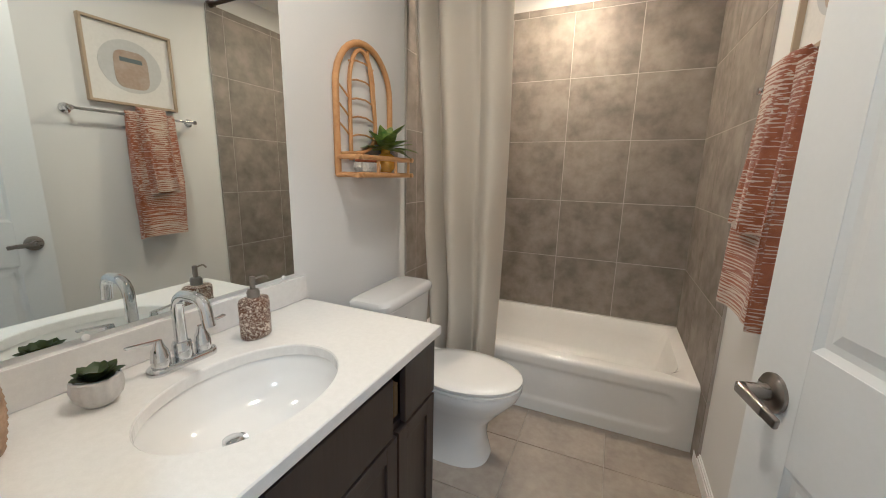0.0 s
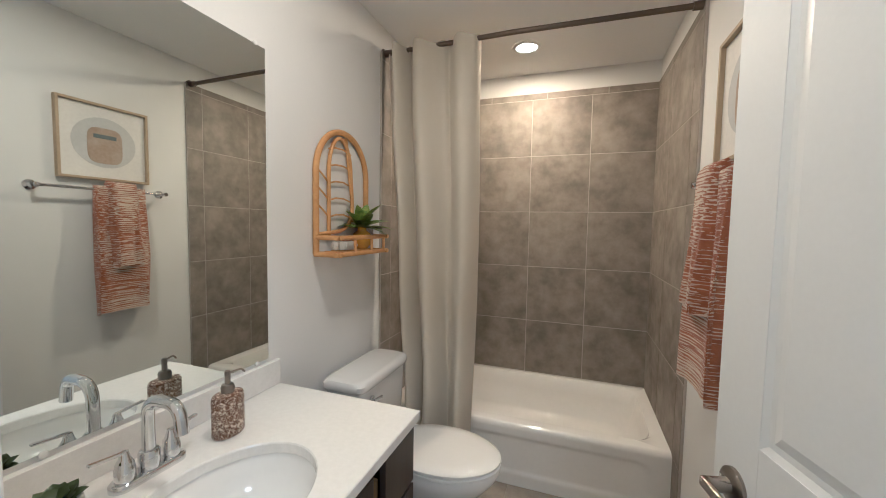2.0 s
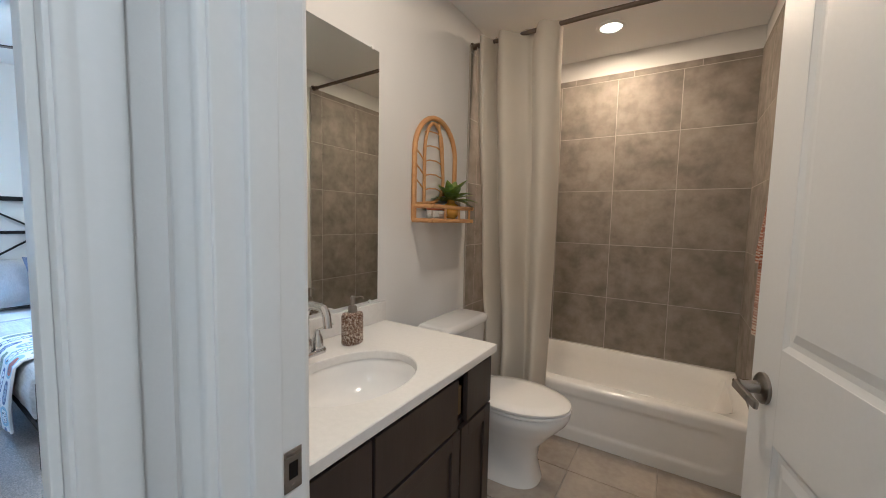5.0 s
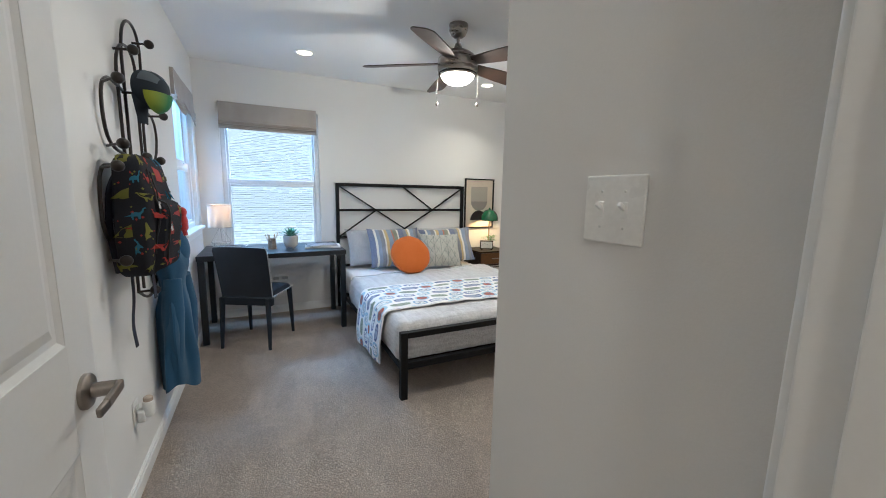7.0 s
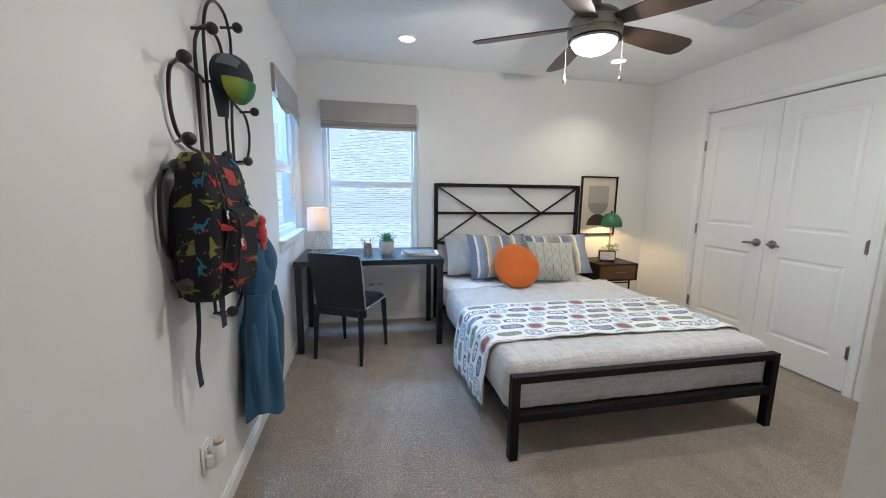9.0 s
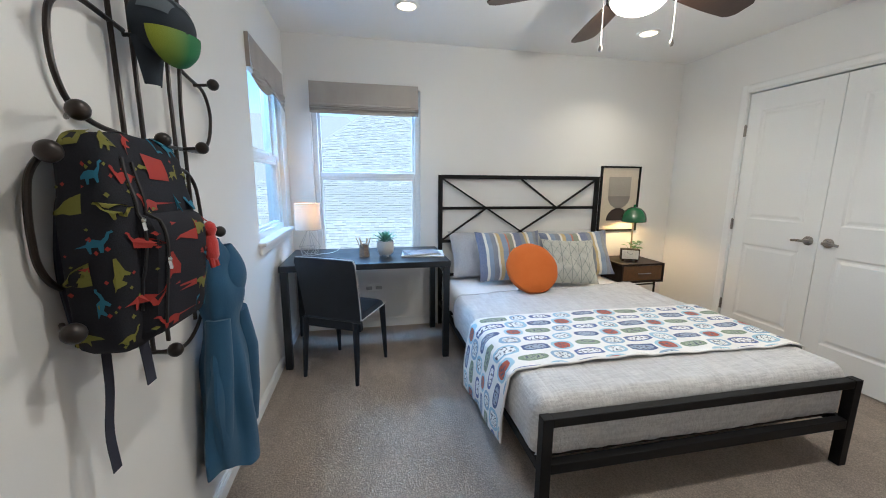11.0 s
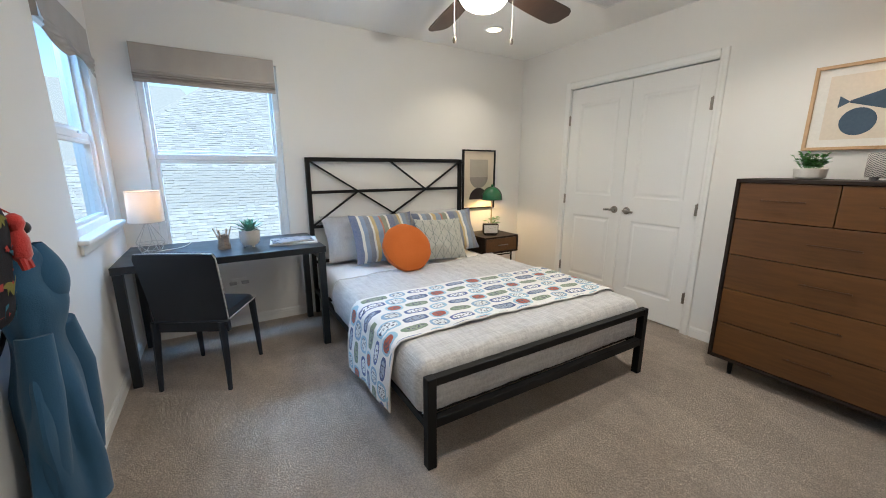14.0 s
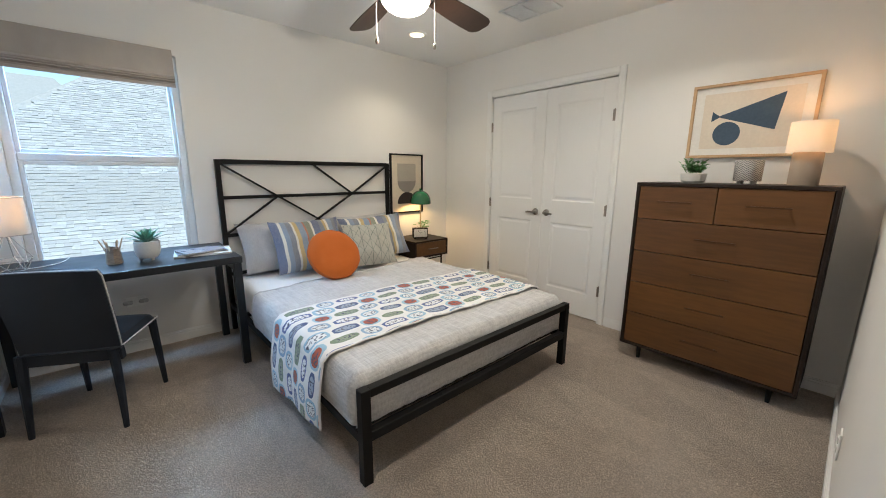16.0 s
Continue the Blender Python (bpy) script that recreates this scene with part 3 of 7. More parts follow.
roman_shade("roman_shade", 0.89, 2.105, 0.240, 0).matrix_basis = pose(BX0, 0.108, 0, 0, 0, -90)
roman_shade("roman_shade", 0.84, 2.11, 0.24, 1.0, 0.4).matrix_basis = pose(-4.41, BY0, 0, 0, 0, 0)


# ---- outside: the neighbouring roof ----
GROUND = surface("dry_lawn", (0.10, 0.12, 0.05), 0.95, col2=(0.16, 0.14, 0.08), big=0.5, fine=30)
SHINGLE = surface("asphalt_shingle", (0.36, 0.37, 0.33), 0.95, col2=(0.27, 0.28, 0.255), big=14, fine=260, strength=0.4, vary=True)
SIDING = surface("pale_siding", (0.5, 0.47, 0.42), 0.8)
b = B()
box(b, -700, 700, -700, 700, -3.3, -3.1)
tagged(part("ground", b, GROUND), "dry lawn two storeys below", "", "", "structure")
EX0, EZ = -7.5, -0.6
house = thing("house", (EX0, 0, EZ), "neighbouring house with a sunlit grey shingle hip roof", "house")
SL = math.tan(radians(37))
run = 5.2
part("wall", box(B(), -9.9, -0.4, -6.0, 8.0, -2.5, -0.05), SIDING, house)
b = B()
HY, AP = -4.88, -0.3     # where the hip leaves the eave; it climbs inwards
q = [(0, HY, 0), (0, 9, 0), (-2 * run, 9, 0), (-2 * run, HY, 0), (-run, AP, run * SL), (-run, 5.6, run * SL)]
v = [b.verts.new(p) for p in q]
for f in ((0, 1, 5, 4), (1, 2, 5), (2, 3, 4, 5), (3, 0, 4), (3, 2, 1, 0)):
    b.faces.new([v[i] for i in f])
roof = part("roof", b, SHINGLE, house, "grey asphalt shingles in full sun")
b = B()
q = [(-9, -12, 0.2), (-9, 2.5, 0.2), (-19, 2.5, 0.2), (-19, -12, 0.2), (-13, -8, 5.0), (-13, -1.2, 5.0)]
v = [b.verts.new(p) for p in q]
for f in ((0, 1, 5, 4), (1, 2, 5), (2, 3, 4, 5), (3, 0, 4), (3, 2, 1, 0)):
    b.faces.new([v[i] for i in f])
part("roof", b, SHINGLE, house, "grey asphalt shingles of the farther wing")
eave = 0.0
# shingle courses on the slope that faces the window
random.seed(5)
tab = B()
box(tab, 0, 0.012, 0, 0.30, 0, 0.17)
tab_me = bpy.data.meshes.new("shingle")
for vv in tab.verts:
    if vv.co.z > 0.1 and vv.co.x > 0.005:
        vv.co.x = 0.004
tab.to_mesh(tab_me)
tab.free()
tab_me.materials.append(SHINGLE)
slope = math.sqrt(1 + SL * SL)
rest_v, rest_f = [], []
made = 0
BOX = [(0, 1, 3, 2), (4, 6, 7, 5), (0, 4, 5, 1), (2, 3, 7, 6), (0, 2, 6, 4), (1, 5, 7, 3)]
tilt = -(90 - math.degrees(math.atan(SL)))
for row in range(84):
    s = 0.03 + row * 0.076
    d = s / slope
    y = -4.7 + 0.16 * random.random()
    lo = HY + 0.1 + d * (AP - HY) / run
    while y < 2.0:
        wdt = random.choice((0.08, 0.10, 0.13, 0.16))
        if y > lo and y > -4.0:
            m = Matrix.Translation((-d + 0.006, y, eave + d * SL + 0.004)) @ pose(0, 0, 0, 0, tilt, 0)
            m = m @ Matrix.Translation((random.choice((0.0, 0.003, 0.007)), 0, 0)) @ Matrix.Diagonal((1, (wdt - 0.003) / 0.30, 0.56, 1))
            if made < 300 and -1.6 < y < 0.8 and 24 < row < 58:
                o = new("shingle", tab_me)
                o.parent = roof
                o.matrix_basis = m
                made += 1
            else:
                k = len(rest_v)
                rest_v += [tuple(m @ Vector((px * (0.012 if pz == 0 else 0.004), py * 0.30, pz * 0.17))) for px in (0, 1) for py in (0, 1) for pz in (0, 1)]
                rest_f += [tuple(k + q_ for q_ in f) for f in BOX]
        y += wdt
ISL = surface("shingle_blend", (0.42, 0.44, 0.41), 0.95, col2=(0.34, 0.355, 0.33), big=14, fine=260, strength=0.4)
for m_ in (ISL, SHINGLE):
    nt = m_.node_tree
    p_ = nt.nodes["Principled BSDF"]
    src = p_.inputs["Base Color"].links[0].from_socket
    if m_ is ISL:
        rnd = nt.nodes.new("ShaderNodeNewGeometry").outputs["Random Per Island"]
    else:
        rnd = nt.nodes.new("ShaderNodeObjectInfo").outputs["Random"]
    nt.links.new(mix(nt, rnd, (0.29, 0.305, 0.285), src), p_.inputs["Base Color"])
rest_me = bpy.data.meshes.new("shingles")
rest_me.from_pydata(rest_v, [], rest_f)
rest_me.materials.append(ISL)
rest = tagged(new("shingles", rest_me), "", "", "", "stuff")
rest.parent = roof

# ---- bedroom: bed ----
HX, FX, Y0, Y1 = -4.535, -2.36, 0.30, 1.92
bed = thing("bed", (FX, Y0, 0), "black square-tube metal bed frame with crossed headboard", "bed")
w, L = Y1 - Y0, HX - FX     # local: y 0..w, x 0..L (negative)
S = 0.036
part("head_post", box(B(), L - S, L, 0, S, FL, 1.368, 0.003), BLACK, bed)
part("head_post", box(B(), L - S, L, w - S, w, FL, 1.368, 0.003), BLACK, bed)
part("top_rail", box(B(), L - S, L, S, w - S, 1.37 - S, 1.37, 0.003), BLACK, bed)
part("middle_rail", box(B(), L - 0.026, L - 0.006, S, w - S, 1.053, 1.08, 0.002), BLACK, bed)
part("low_rail", box(B(), L - 0.026, L - 0.006, S, w - S, 0.745, 0.772, 0.002), BLACK, bed)
part("low_rail", box(B(), L - 0.026, L - 0.006, S, w - S, 0.42, 0.447, 0.002), BLACK, bed)
XL, XR, ZM, ZT, ZB = 0.46, w - 0.44, 1.066, 1.335, 0.772
# each end panel holds a long and a short diagonal that cross on the middle rail
for a, c in (((S, ZT), (XL, ZM)), ((XL, ZM), (0.92, ZB)), ((S, ZB), (XL, ZM)),
             ((w - S, ZT), (XR, ZM)), ((XR, ZM), (XR - 0.48, ZB)), ((XR - 0.38, ZT), (XR, ZM))):
    part("diagonal_bar", beam(B(), (L - 0.016, a[0], a[1]), (L - 0.016, c[0], c[1]), 0.014, 0.024, up=(1, 0, 0), bev=0.001), BLACK, bed)
part("foot_post", box(B(), -0.045, 0, 0, 0.045, FL, 0.402, 0.003), BLACK, bed)
part("foot_post", box(B(), -0.045, 0, w - 0.045, w, FL, 0.402, 0.003), BLACK, bed)
part("foot_rail", box(B(), -0.043, -0.002, 0.045, w - 0.045, 0.362, 0.401, 0.003), BLACK, bed)
part("foot_rail", box(B(), -0.043, -0.002, 0.045, w - 0.045, 0.155, 0.20, 0.003), BLACK, bed)
part("side_rail", box(B(), L, -0.045, 0.004, 0.034, 0.145, 0.19, 0.003), BLACK, bed)
part("side_rail", box(B(), L, -0.045, w - 0.034, w - 0.004, 0.145, 0.19, 0.003), BLACK, bed)
for i in range(9):
    x = -0.12 + (L + 0.2) * i / 8
    part("slat", box(B(), x - 0.03, x + 0.03, 0.034, w - 0.034, 0.165, 0.186), BLACK, bed)

MT = 0.452


def hump(t, n=4.0):
    return max(0.0, 1 - abs(2 * t - 1) ** n) ** (1 / n)


mat_ = thing("mattress", (FX, Y0, 0.188), "white sheeted mattress on the bed frame", "mattress")
part("sheeted_body", box(B(), L + 0.03, -0.075, 0.03, w - 0.03, 0, MT - 0.03 - 0.188, 0.06, 5), SHEET, mat_, "", True)


def fold(d, r):
    """Cloth running d past the start of a rounded edge: how far out and how far down it lies."""
    if d <= 0:
        return d, 0.0
    if d < math.pi * r / 2:
        return r * math.sin(d / r), r * (1 - math.cos(d / r))
    return r, r + d - math.pi * r / 2


def quilt_place(u, v):
    """u runs over the bed from one hem to the other, v from the pillows to the foot hem."""
    r = 0.058
    hang = 0.25 + r * (math.pi / 2 - 1)
    flat_y = w / 2 + 0.005 - r
    s = (2 * u - 1) * (flat_y + hang)
    dy = abs(s) - flat_y
    start = 1.40 + 0.12 * u
    dx = -(start - r) + v * (start - r + hang)
    sign = 1 if s > 0 else -1
    if dx > 0 and dy > 0:
        a = math.atan2(dy, dx)
        out, down = fold(max(dx, dy), r)
        ox, oy = out * math.cos(a), out * math.sin(a)
    else:
        ox, down_x = fold(dx, r)
        oy, down_y = fold(dy, r)
        down = max(down_x, down_y)
    x, y = -0.055 - r + ox, w / 2 + sign * (flat_y + oy)
    tuft = abs(math.sin(math.pi * (y + 0.012 * noise.noise((x * 4, y, 0))) / 0.085)) ** 0.6
    n = noise.noise((x * 3, y * 3, down * 3)) * 0.010 + noise.noise((x * 7, y * 13, 3 + down * 9)) * 0.006 + noise.noise((x * 22, y * 30, 5 + down * 22)) * 0.0022
    k = min(1, down / r)
    lift = n + 0.006 * tuft - 0.003
    inward = 0.012 - 0.022 * math.sin(math.pi * min(1, down / 0.27)) - lift * 0.8
    x -= max(0.0 if dx < r else -0.004, inward) * k if dx > 0 and dx >= dy else 0
    y -= sign * inward * k if dy > dx or (dx <= 0 and dy > 0) else 0
    z = MT - down + lift * (1 - k)
    return (min(x, -0.05), y, max(z, 0.196))


quilt = thing("quilt", (FX, Y0, 0), "pale grey crinkled linen quilt tucked at the foot", "quilt")
part("cover", thicken(sheet(B(), 150, 130, quilt_place), 0.010), COVER, quilt, "", True)

b = tube(B(), [Vector(quilt_place(i / 60, 0)) + Vector((0, 0, 0.001)) for i in range(61)], 0.006, 6)
part("hem", b, COVER, quilt, "", True)


def badge_material():
    """Printed round, oval and label-shaped badges in rows on white cotton."""
    m, nt, p = base("badge_cotton", 0.9, 0, 0, 0.2)
    uv = nt.nodes.new("ShaderNodeUVMap")
    sep = nt.nodes.new("ShaderNodeSeparateXYZ")
    nt.links.new(uv.outputs[0], sep.inputs[0])
    cw, ch = 0.146, 0.102
    v = math2(nt, "DIVIDE", sep.outputs[0], ch)
    row = math2(nt, "FLOOR", v)
    u = math2(nt, "ADD", math2(nt, "DIVIDE", sep.outputs[1], cw), math2(nt, "MULTIPLY", row, 0.37))
    col = math2(nt, "FLOOR", u)
    cell = nt.nodes.new("ShaderNodeCombineXYZ")
    nt.links.new(row, cell.inputs[0])
    nt.links.new(col, cell.inputs[1])
    wn_ = nt.nodes.new("ShaderNodeTexWhiteNoise")
    nt.links.new(cell.outputs[0], wn_.inputs["Vector"])
    pick = math2(nt, "MODULO", math2(nt, "ADD", math2(nt, "MULTIPLY", row, 2.0), col), 6.0)
    pick = math2(nt, "ABSOLUTE", pick)
    fu = math2(nt, "MULTIPLY", math2(nt, "SUBTRACT", math2(nt, "SUBTRACT", u, col), 0.5), 2.0)
    fv = math2(nt, "MULTIPLY", math2(nt, "SUBTRACT", math2(nt, "SUBTRACT", v, row), 0.5), 2.0)
    nz = nt.nodes.new("ShaderNodeTexNoise")
    nz.inputs["Scale"].default_value = 60
    nt.links.new(uv.outputs[0], nz.inputs["Vector"])
    wob = math2(nt, "MULTIPLY", math2(nt, "SUBTRACT", nz.outputs[0], 0.5), 0.25)
    long_ = math2(nt, "GREATER_THAN", math2(nt, "MODULO", pick, 2.0), 0.5)
    kx = math2(nt, "ADD", 1.38, math2(nt, "MULTIPLY", long_, -0.38))
    ky = math2(nt, "ADD", 1.15, math2(nt, "MULTIPLY", long_, 0.55))
    e = math2(nt, "ADD", math2(nt, "POWER", math2(nt, "ABSOLUTE", math2(nt, "MULTIPLY", fu, kx)), 2.6),
              math2(nt, "POWER", math2(nt, "ABSOLUTE", math2(nt, "MULTIPLY", fv, ky)), 2.6))
    e = math2(nt, "MULTIPLY", math2(nt, "ADD", e, wob), math2(nt, "ADD", 0.60, math2(nt, "MULTIPLY", wn_.outputs["Value"], 0.55)))
    ramp = nt.nodes.new("ShaderNodeValToRGB")
    ramp.color_ramp.interpolation = "CONSTANT"
    cols = ((0.29, 0.46, 0.58), (0.05, 0.08, 0.20), (0.33, 0.50, 0.60), (0.17, 0.23, 0.15), (0.24, 0.36, 0.50), (0.08, 0.11, 0.28))
    el = ramp.color_ramp.elements
    el[0].color, el[1].position, el[1].color = (*cols[0], 1), 1 / 6, (*cols[1], 1)
    for i in range(2, 6):
        el.new(i / 6).color = (*cols[i], 1)
    nt.links.new(math2(nt, "ADD", math2(nt, "DIVIDE", pick, 6.0), 0.02), ramp.inputs[0])
    ramp2 = nt.nodes.new("ShaderNodeValToRGB")
    ramp2.color_ramp.interpolation = "CONSTANT"
    cols2 = ((0.72, 0.74, 0.74), (0.30, 0.35, 0.46), (0.36, 0.07, 0.03), (0.27, 0.32, 0.23), (0.66, 0.68, 0.68), (0.74, 0.75, 0.77))
    el = ramp2.color_ramp.elements
    el[0].color, el[1].position, el[1].color = (*cols2[0], 1), 1 / 6, (*cols2[1], 1)
    for i in range(2, 6):
        el.new(i / 6).color = (*cols2[i], 1)
    nt.links.new(math2(nt, "ADD", math2(nt, "DIVIDE", pick, 6.0), 0.02), ramp2.inputs[0])
    # a small dark figure or line inside each badge
    nz2 = nt.nodes.new("ShaderNodeTexNoise")
    nz2.inputs["Scale"].default_value, nz2.inputs["Detail"].default_value = 75, 1
    nt.links.new(uv.outputs[0], nz2.inputs["Vector"])
    fig = math2(nt, "GREATER_THAN", nz2.outputs[0], 0.56)
    inner = mix(nt, fig, ramp2.outputs[0], (0.06, 0.07, 0.11))
    inside = mix(nt, math2(nt, "LESS_THAN", e, 0.42), ramp.outputs[0], inner)
    cloth = mix(nt, fac(nt, uv.outputs[0], 9), (0.78, 0.77, 0.75), (0.72, 0.71, 0.69))
    full = mix(nt, math2(nt, "LESS_THAN", e, 1.0), cloth, inside)
    nt.links.new(full, p.inputs["Base Color"])
    st = math2(nt, "ABSOLUTE", math2(nt, "SINE", math2(nt, "MULTIPLY", sep.outputs[1], math.pi / 0.03)))
    bump(nt, p, st, 0.35, 0.003)
    return m


def throw_place(u, v):
    """u across the band, v from the floor-side hem over the bed to the far hem."""
    lx = -0.29 - 0.64 * (1 - u)
    drop, far = 0.42, 0.06
    tot = drop + w + far
    s = v * tot
    skew = 0.03 * (v - 0.5)
    y, z = s - drop, MT + 0.022
    if s < drop:
        k = drop - s
        y, z = -0.030 - 0.012 * math.sin(k * 7) - 0.03 * k, MT - 0.04 - k + 0.02
        lx += -0.03 * k
        y -= 0.018 * abs(math.sin(u * 5 + 1)) * min(1, k * 4)
        z += 0.16 * u * k
    elif s > drop + w:
        k = s - drop - w
        y, z = w + 0.03, MT - 0.04 - k
    else:
        t = min(y, w - y)
        if t < 0.075:
            k = 1 - t / 0.075
            z -= 0.045 * (1 - math.sqrt(max(0, 1 - k * k)))
            y += (-0.030 if y < w / 2 else 0.030) * k
        z += 0.006 * noise.noise((lx * 5, y * 5, 1)) + 0.004 * math.sin(v * 60 + u * 3) * u
    return (lx + skew + 0.01 * math.sin(v * 9), y, z)


throw = thing("bed_throw", (FX, Y0, 0), "white cotton throw printed with coloured sports badges, laid across the bed", "throw blanket")
part("cloth", thicken(sheet(B(), 30, 110, throw_place, uv=lambda u, v: (u * 0.64, v * 2.04)), 0.008), badge_material(), throw, "", True)
for u in (0, 1):
    part("hem", tube(B(), [Vector(throw_place(u, i / 90)) - Vector((0, 0, 0.003)) for i in range(91)], 0.0055, 6), SHEET, throw, "white bound edge", True)


def pillow_shape(bm, w, h, t, pinch=0.75, wrinkle=0.009, seed=0, n=22, uvs=True):
    """A stuffed pillow standing in local x (width), z (height), y (thickness)."""
    layer = bm.loops.layers.uv.verify()
    for s in (1, -1):
        grid = []
        for i in range(n + 1):
            line = []
            for j in range(n + 1):
                a, c = 2 * i / n - 1, 2 * j / n - 1
                k = (max(0, 1 - abs(a) ** 2.3) * max(0, 1 - abs(c) ** 2.3)) ** 0.62 * (1 - 0.16 * c)
                px = a * (1 - pinch * 0.09 * (1 - c * c) * a * a) + 0.02 * noise.noise((c * 2, seed, 1.0))
                pz = c * (1 - (pinch * 0.13 if c > 0 else 0.02) * (1 - a * a) * c * c) + (0.03 * noise.noise((a * 2, seed, 5.0)) if c > 0 else 0) * c
                q = noise.noise((px * 3 + seed, pz * 3, s + seed)) * wrinkle * 2 + noise.noise((px * 8 + seed, pz * 8, s)) * wrinkle
                line.append(bm.verts.new((px * w / 2, s * (t / 2 * k + 0.004 + q * k), h / 2 + pz * h / 2)))
            grid.append(line)
        for i in range(n):
            for j in range(n):
                f = bm.faces.new((grid[i][j], grid[i + 1][j], grid[i + 1][j + 1], grid[i][j + 1]))
                for loop, (a, c) in zip(f.loops, ((i, j), (i + 1, j), (i + 1, j + 1), (i, j + 1))):
                    loop[layer].uv = (a / n, c / n)
    bmesh.ops.remove_doubles(bm, verts=[v for v in bm.verts if abs(v.co.y) < 0.0041], dist=0.0085)
    return bm


def stripe_material():
    m, nt, p = base("striped_cotton", 0.9, 0, 0, 0.2)
    uv = nt.nodes.new("ShaderNodeUVMap")
    sep = nt.nodes.new("ShaderNodeSeparateXYZ")
    nt.links.new(uv.outputs[0], sep.inputs[0])
    ramp = nt.nodes.new("ShaderNodeValToRGB")
    ramp.color_ramp.interpolation = "CONSTANT"
    blue, grey, cream, olive, rust, yel, sky_ = (0.10, 0.13, 0.24), (0.17, 0.19, 0.24), (0.70, 0.68, 0.62), (0.19, 0.21, 0.15), (0.42, 0.12, 0.06), (0.50, 0.37, 0.15), (0.19, 0.26, 0.38)
    stops = [(0, blue), (.10, cream), (.14, sky_), (.20, grey), (.27, cream), (.30, yel), (.35, sky_), (.43, rust), (.455, olive), (.53, cream), (.56, blue), (.66, grey), (.72, yel), (.76, cream), (.80, sky_), (.88, grey), (.94, blue)]
    el = ramp.color_ramp.elements
    el[0].color, el[1].position, el[1].color = (*stops[0][1], 1), stops[1][0], (*stops[1][1], 1)
    for q_, c_ in stops[2:]:
        el.new(q_).color = (*c_, 1)
    nt.links.new(sep.outputs[0], ramp.inputs[0])
    c = coords(nt)
    f = fac(nt, c, 300)
    nt.links.new(mix(nt, math2(nt, "MULTIPLY", f, 0.25), ramp.outputs[0], (0.6, 0.58, 0.54)), p.inputs["Base Color"])
    bump(nt, p, f, 0.3)
    return m


def lattice_material():
    m, nt, p = base("lattice_cotton", 0.9, 0, 0, 0.2)
    uv = nt.nodes.new("ShaderNodeUVMap")
    sep = nt.nodes.new("ShaderNodeSeparateXYZ")
    nt.links.new(uv.outputs[0], sep.inputs[0])
    u, v = math2(nt, "MULTIPLY", sep.outputs[0], 6.0), math2(nt, "MULTIPLY", sep.outputs[1], 3.5)
    lines = None
    for expr in (u, math2(nt, "ADD", u, v), math2(nt, "SUBTRACT", u, v)):
        d = math2(nt, "ABSOLUTE", math2(nt, "SUBTRACT", math2(nt, "FRACT", expr), 0.5))
        on = math2(nt, "GREATER_THAN", d, 0.476)
        lines = on if lines is None else math2(nt, "MAXIMUM", lines, on)
    c = coords(nt)
    cloth = mix(nt, fac(nt, c, 200), (0.46, 0.46, 0.41), (0.39, 0.39, 0.35))
    nt.links.new(mix(nt, lines, cloth, (0.14, 0.17, 0.17)), p.inputs["Base Color"])
    bump(nt, p, fac(nt, c, 300), 0.3)
    return m


LINEN = surface("grey_linen", (0.50, 0.50, 0.515), 0.92, col2=(0.38, 0.38, 0.395), big=8, fine=160, strength=0.5, dist=0.003, stretch=(1, 1, 0.3), sheen=0.2)
ORANGE = surface("orange_velvet", (0.50, 0.118, 0.006), 0.85, col2=(0.44, 0.098, 0.005), big=5, fine=260, strength=0.3, sheen=0.05)
STRIPE, LATTICE = stripe_material(), lattice_material()
TOPZ = MT + 0.006
for nm, x, y, wd, h, t, lean, rz, mt, lab, seed in (
        ("pillow", -4.36, 0.77, 0.74, 0.45, 0.18, 30, 3, LINEN, "grey crinkled linen pillow leaning on the headboard", 1),
        ("pillow", -4.36, 1.50, 0.74, 0.45, 0.18, 30, -2, LINEN, "grey crinkled linen pillow leaning on the headboard", 2),
        ("pillow", -4.17, 0.90, 0.62, 0.45, 0.17, 24, 2, STRIPE, "blue, cream and rust striped pillow", 3),
        ("pillow", -4.18, 1.56, 0.66, 0.44, 0.17, 28, -8, STRIPE, "blue, cream and rust striped pillow", 4),
        ("cushion", -3.97, 1.35, 0.46, 0.42, 0.14, 34, -14, LATTICE, "sage cushion with a dark triangle lattice", 5)):
    pl = thing(nm, (x, y, TOPZ), lab, nm, 0, "pillows on the bed")
    pl.matrix_basis = Matrix.Translation((x, y, TOPZ)) @ pose(0, 0, 0, 0, 0, 90 + rz) @ pose(0, 0, 0, -lean, 0, 0)
    if seed == 4:
        pl.matrix_basis = pl.matrix_basis @ pose(0, 0, 0.005, 0, -3, 0)
    part("cover", pillow_shape(B(), wd, h, t, seed=seed), mt, pl, "", True)
pl = thing("cushion", (-3.76, 0.935, TOPZ), "round burnt-orange velvet cushion", "cushion", 0, "pillows on the bed")
pl.matrix_basis = Matrix.Translation((-3.76, 0.935, TOPZ)) @ pose(0, 0, 0, 0, 0, 90) @ pose(0, 0, 0, -34, 0, 0)
b = B()
R = 0.208
lathe(b, [(0, -0.05), (0.06, -0.056), (0.13, -0.056), (0.18, -0.044), (R, -0.022), (R + 0.004, 0), (R, 0.022), (0.18, 0.044), (0.13, 0.056), (0.06, 0.056), (0, 0.05)], seg=40,
      wave=lambda a, z: 1 + 0.008 * math.sin(9 * a) + 0.006 * math.sin(23 * a + 1))
turned(b, pose(0, 0, R, 90, 0, 0))
part("cover", b, ORANGE, pl, "", True)

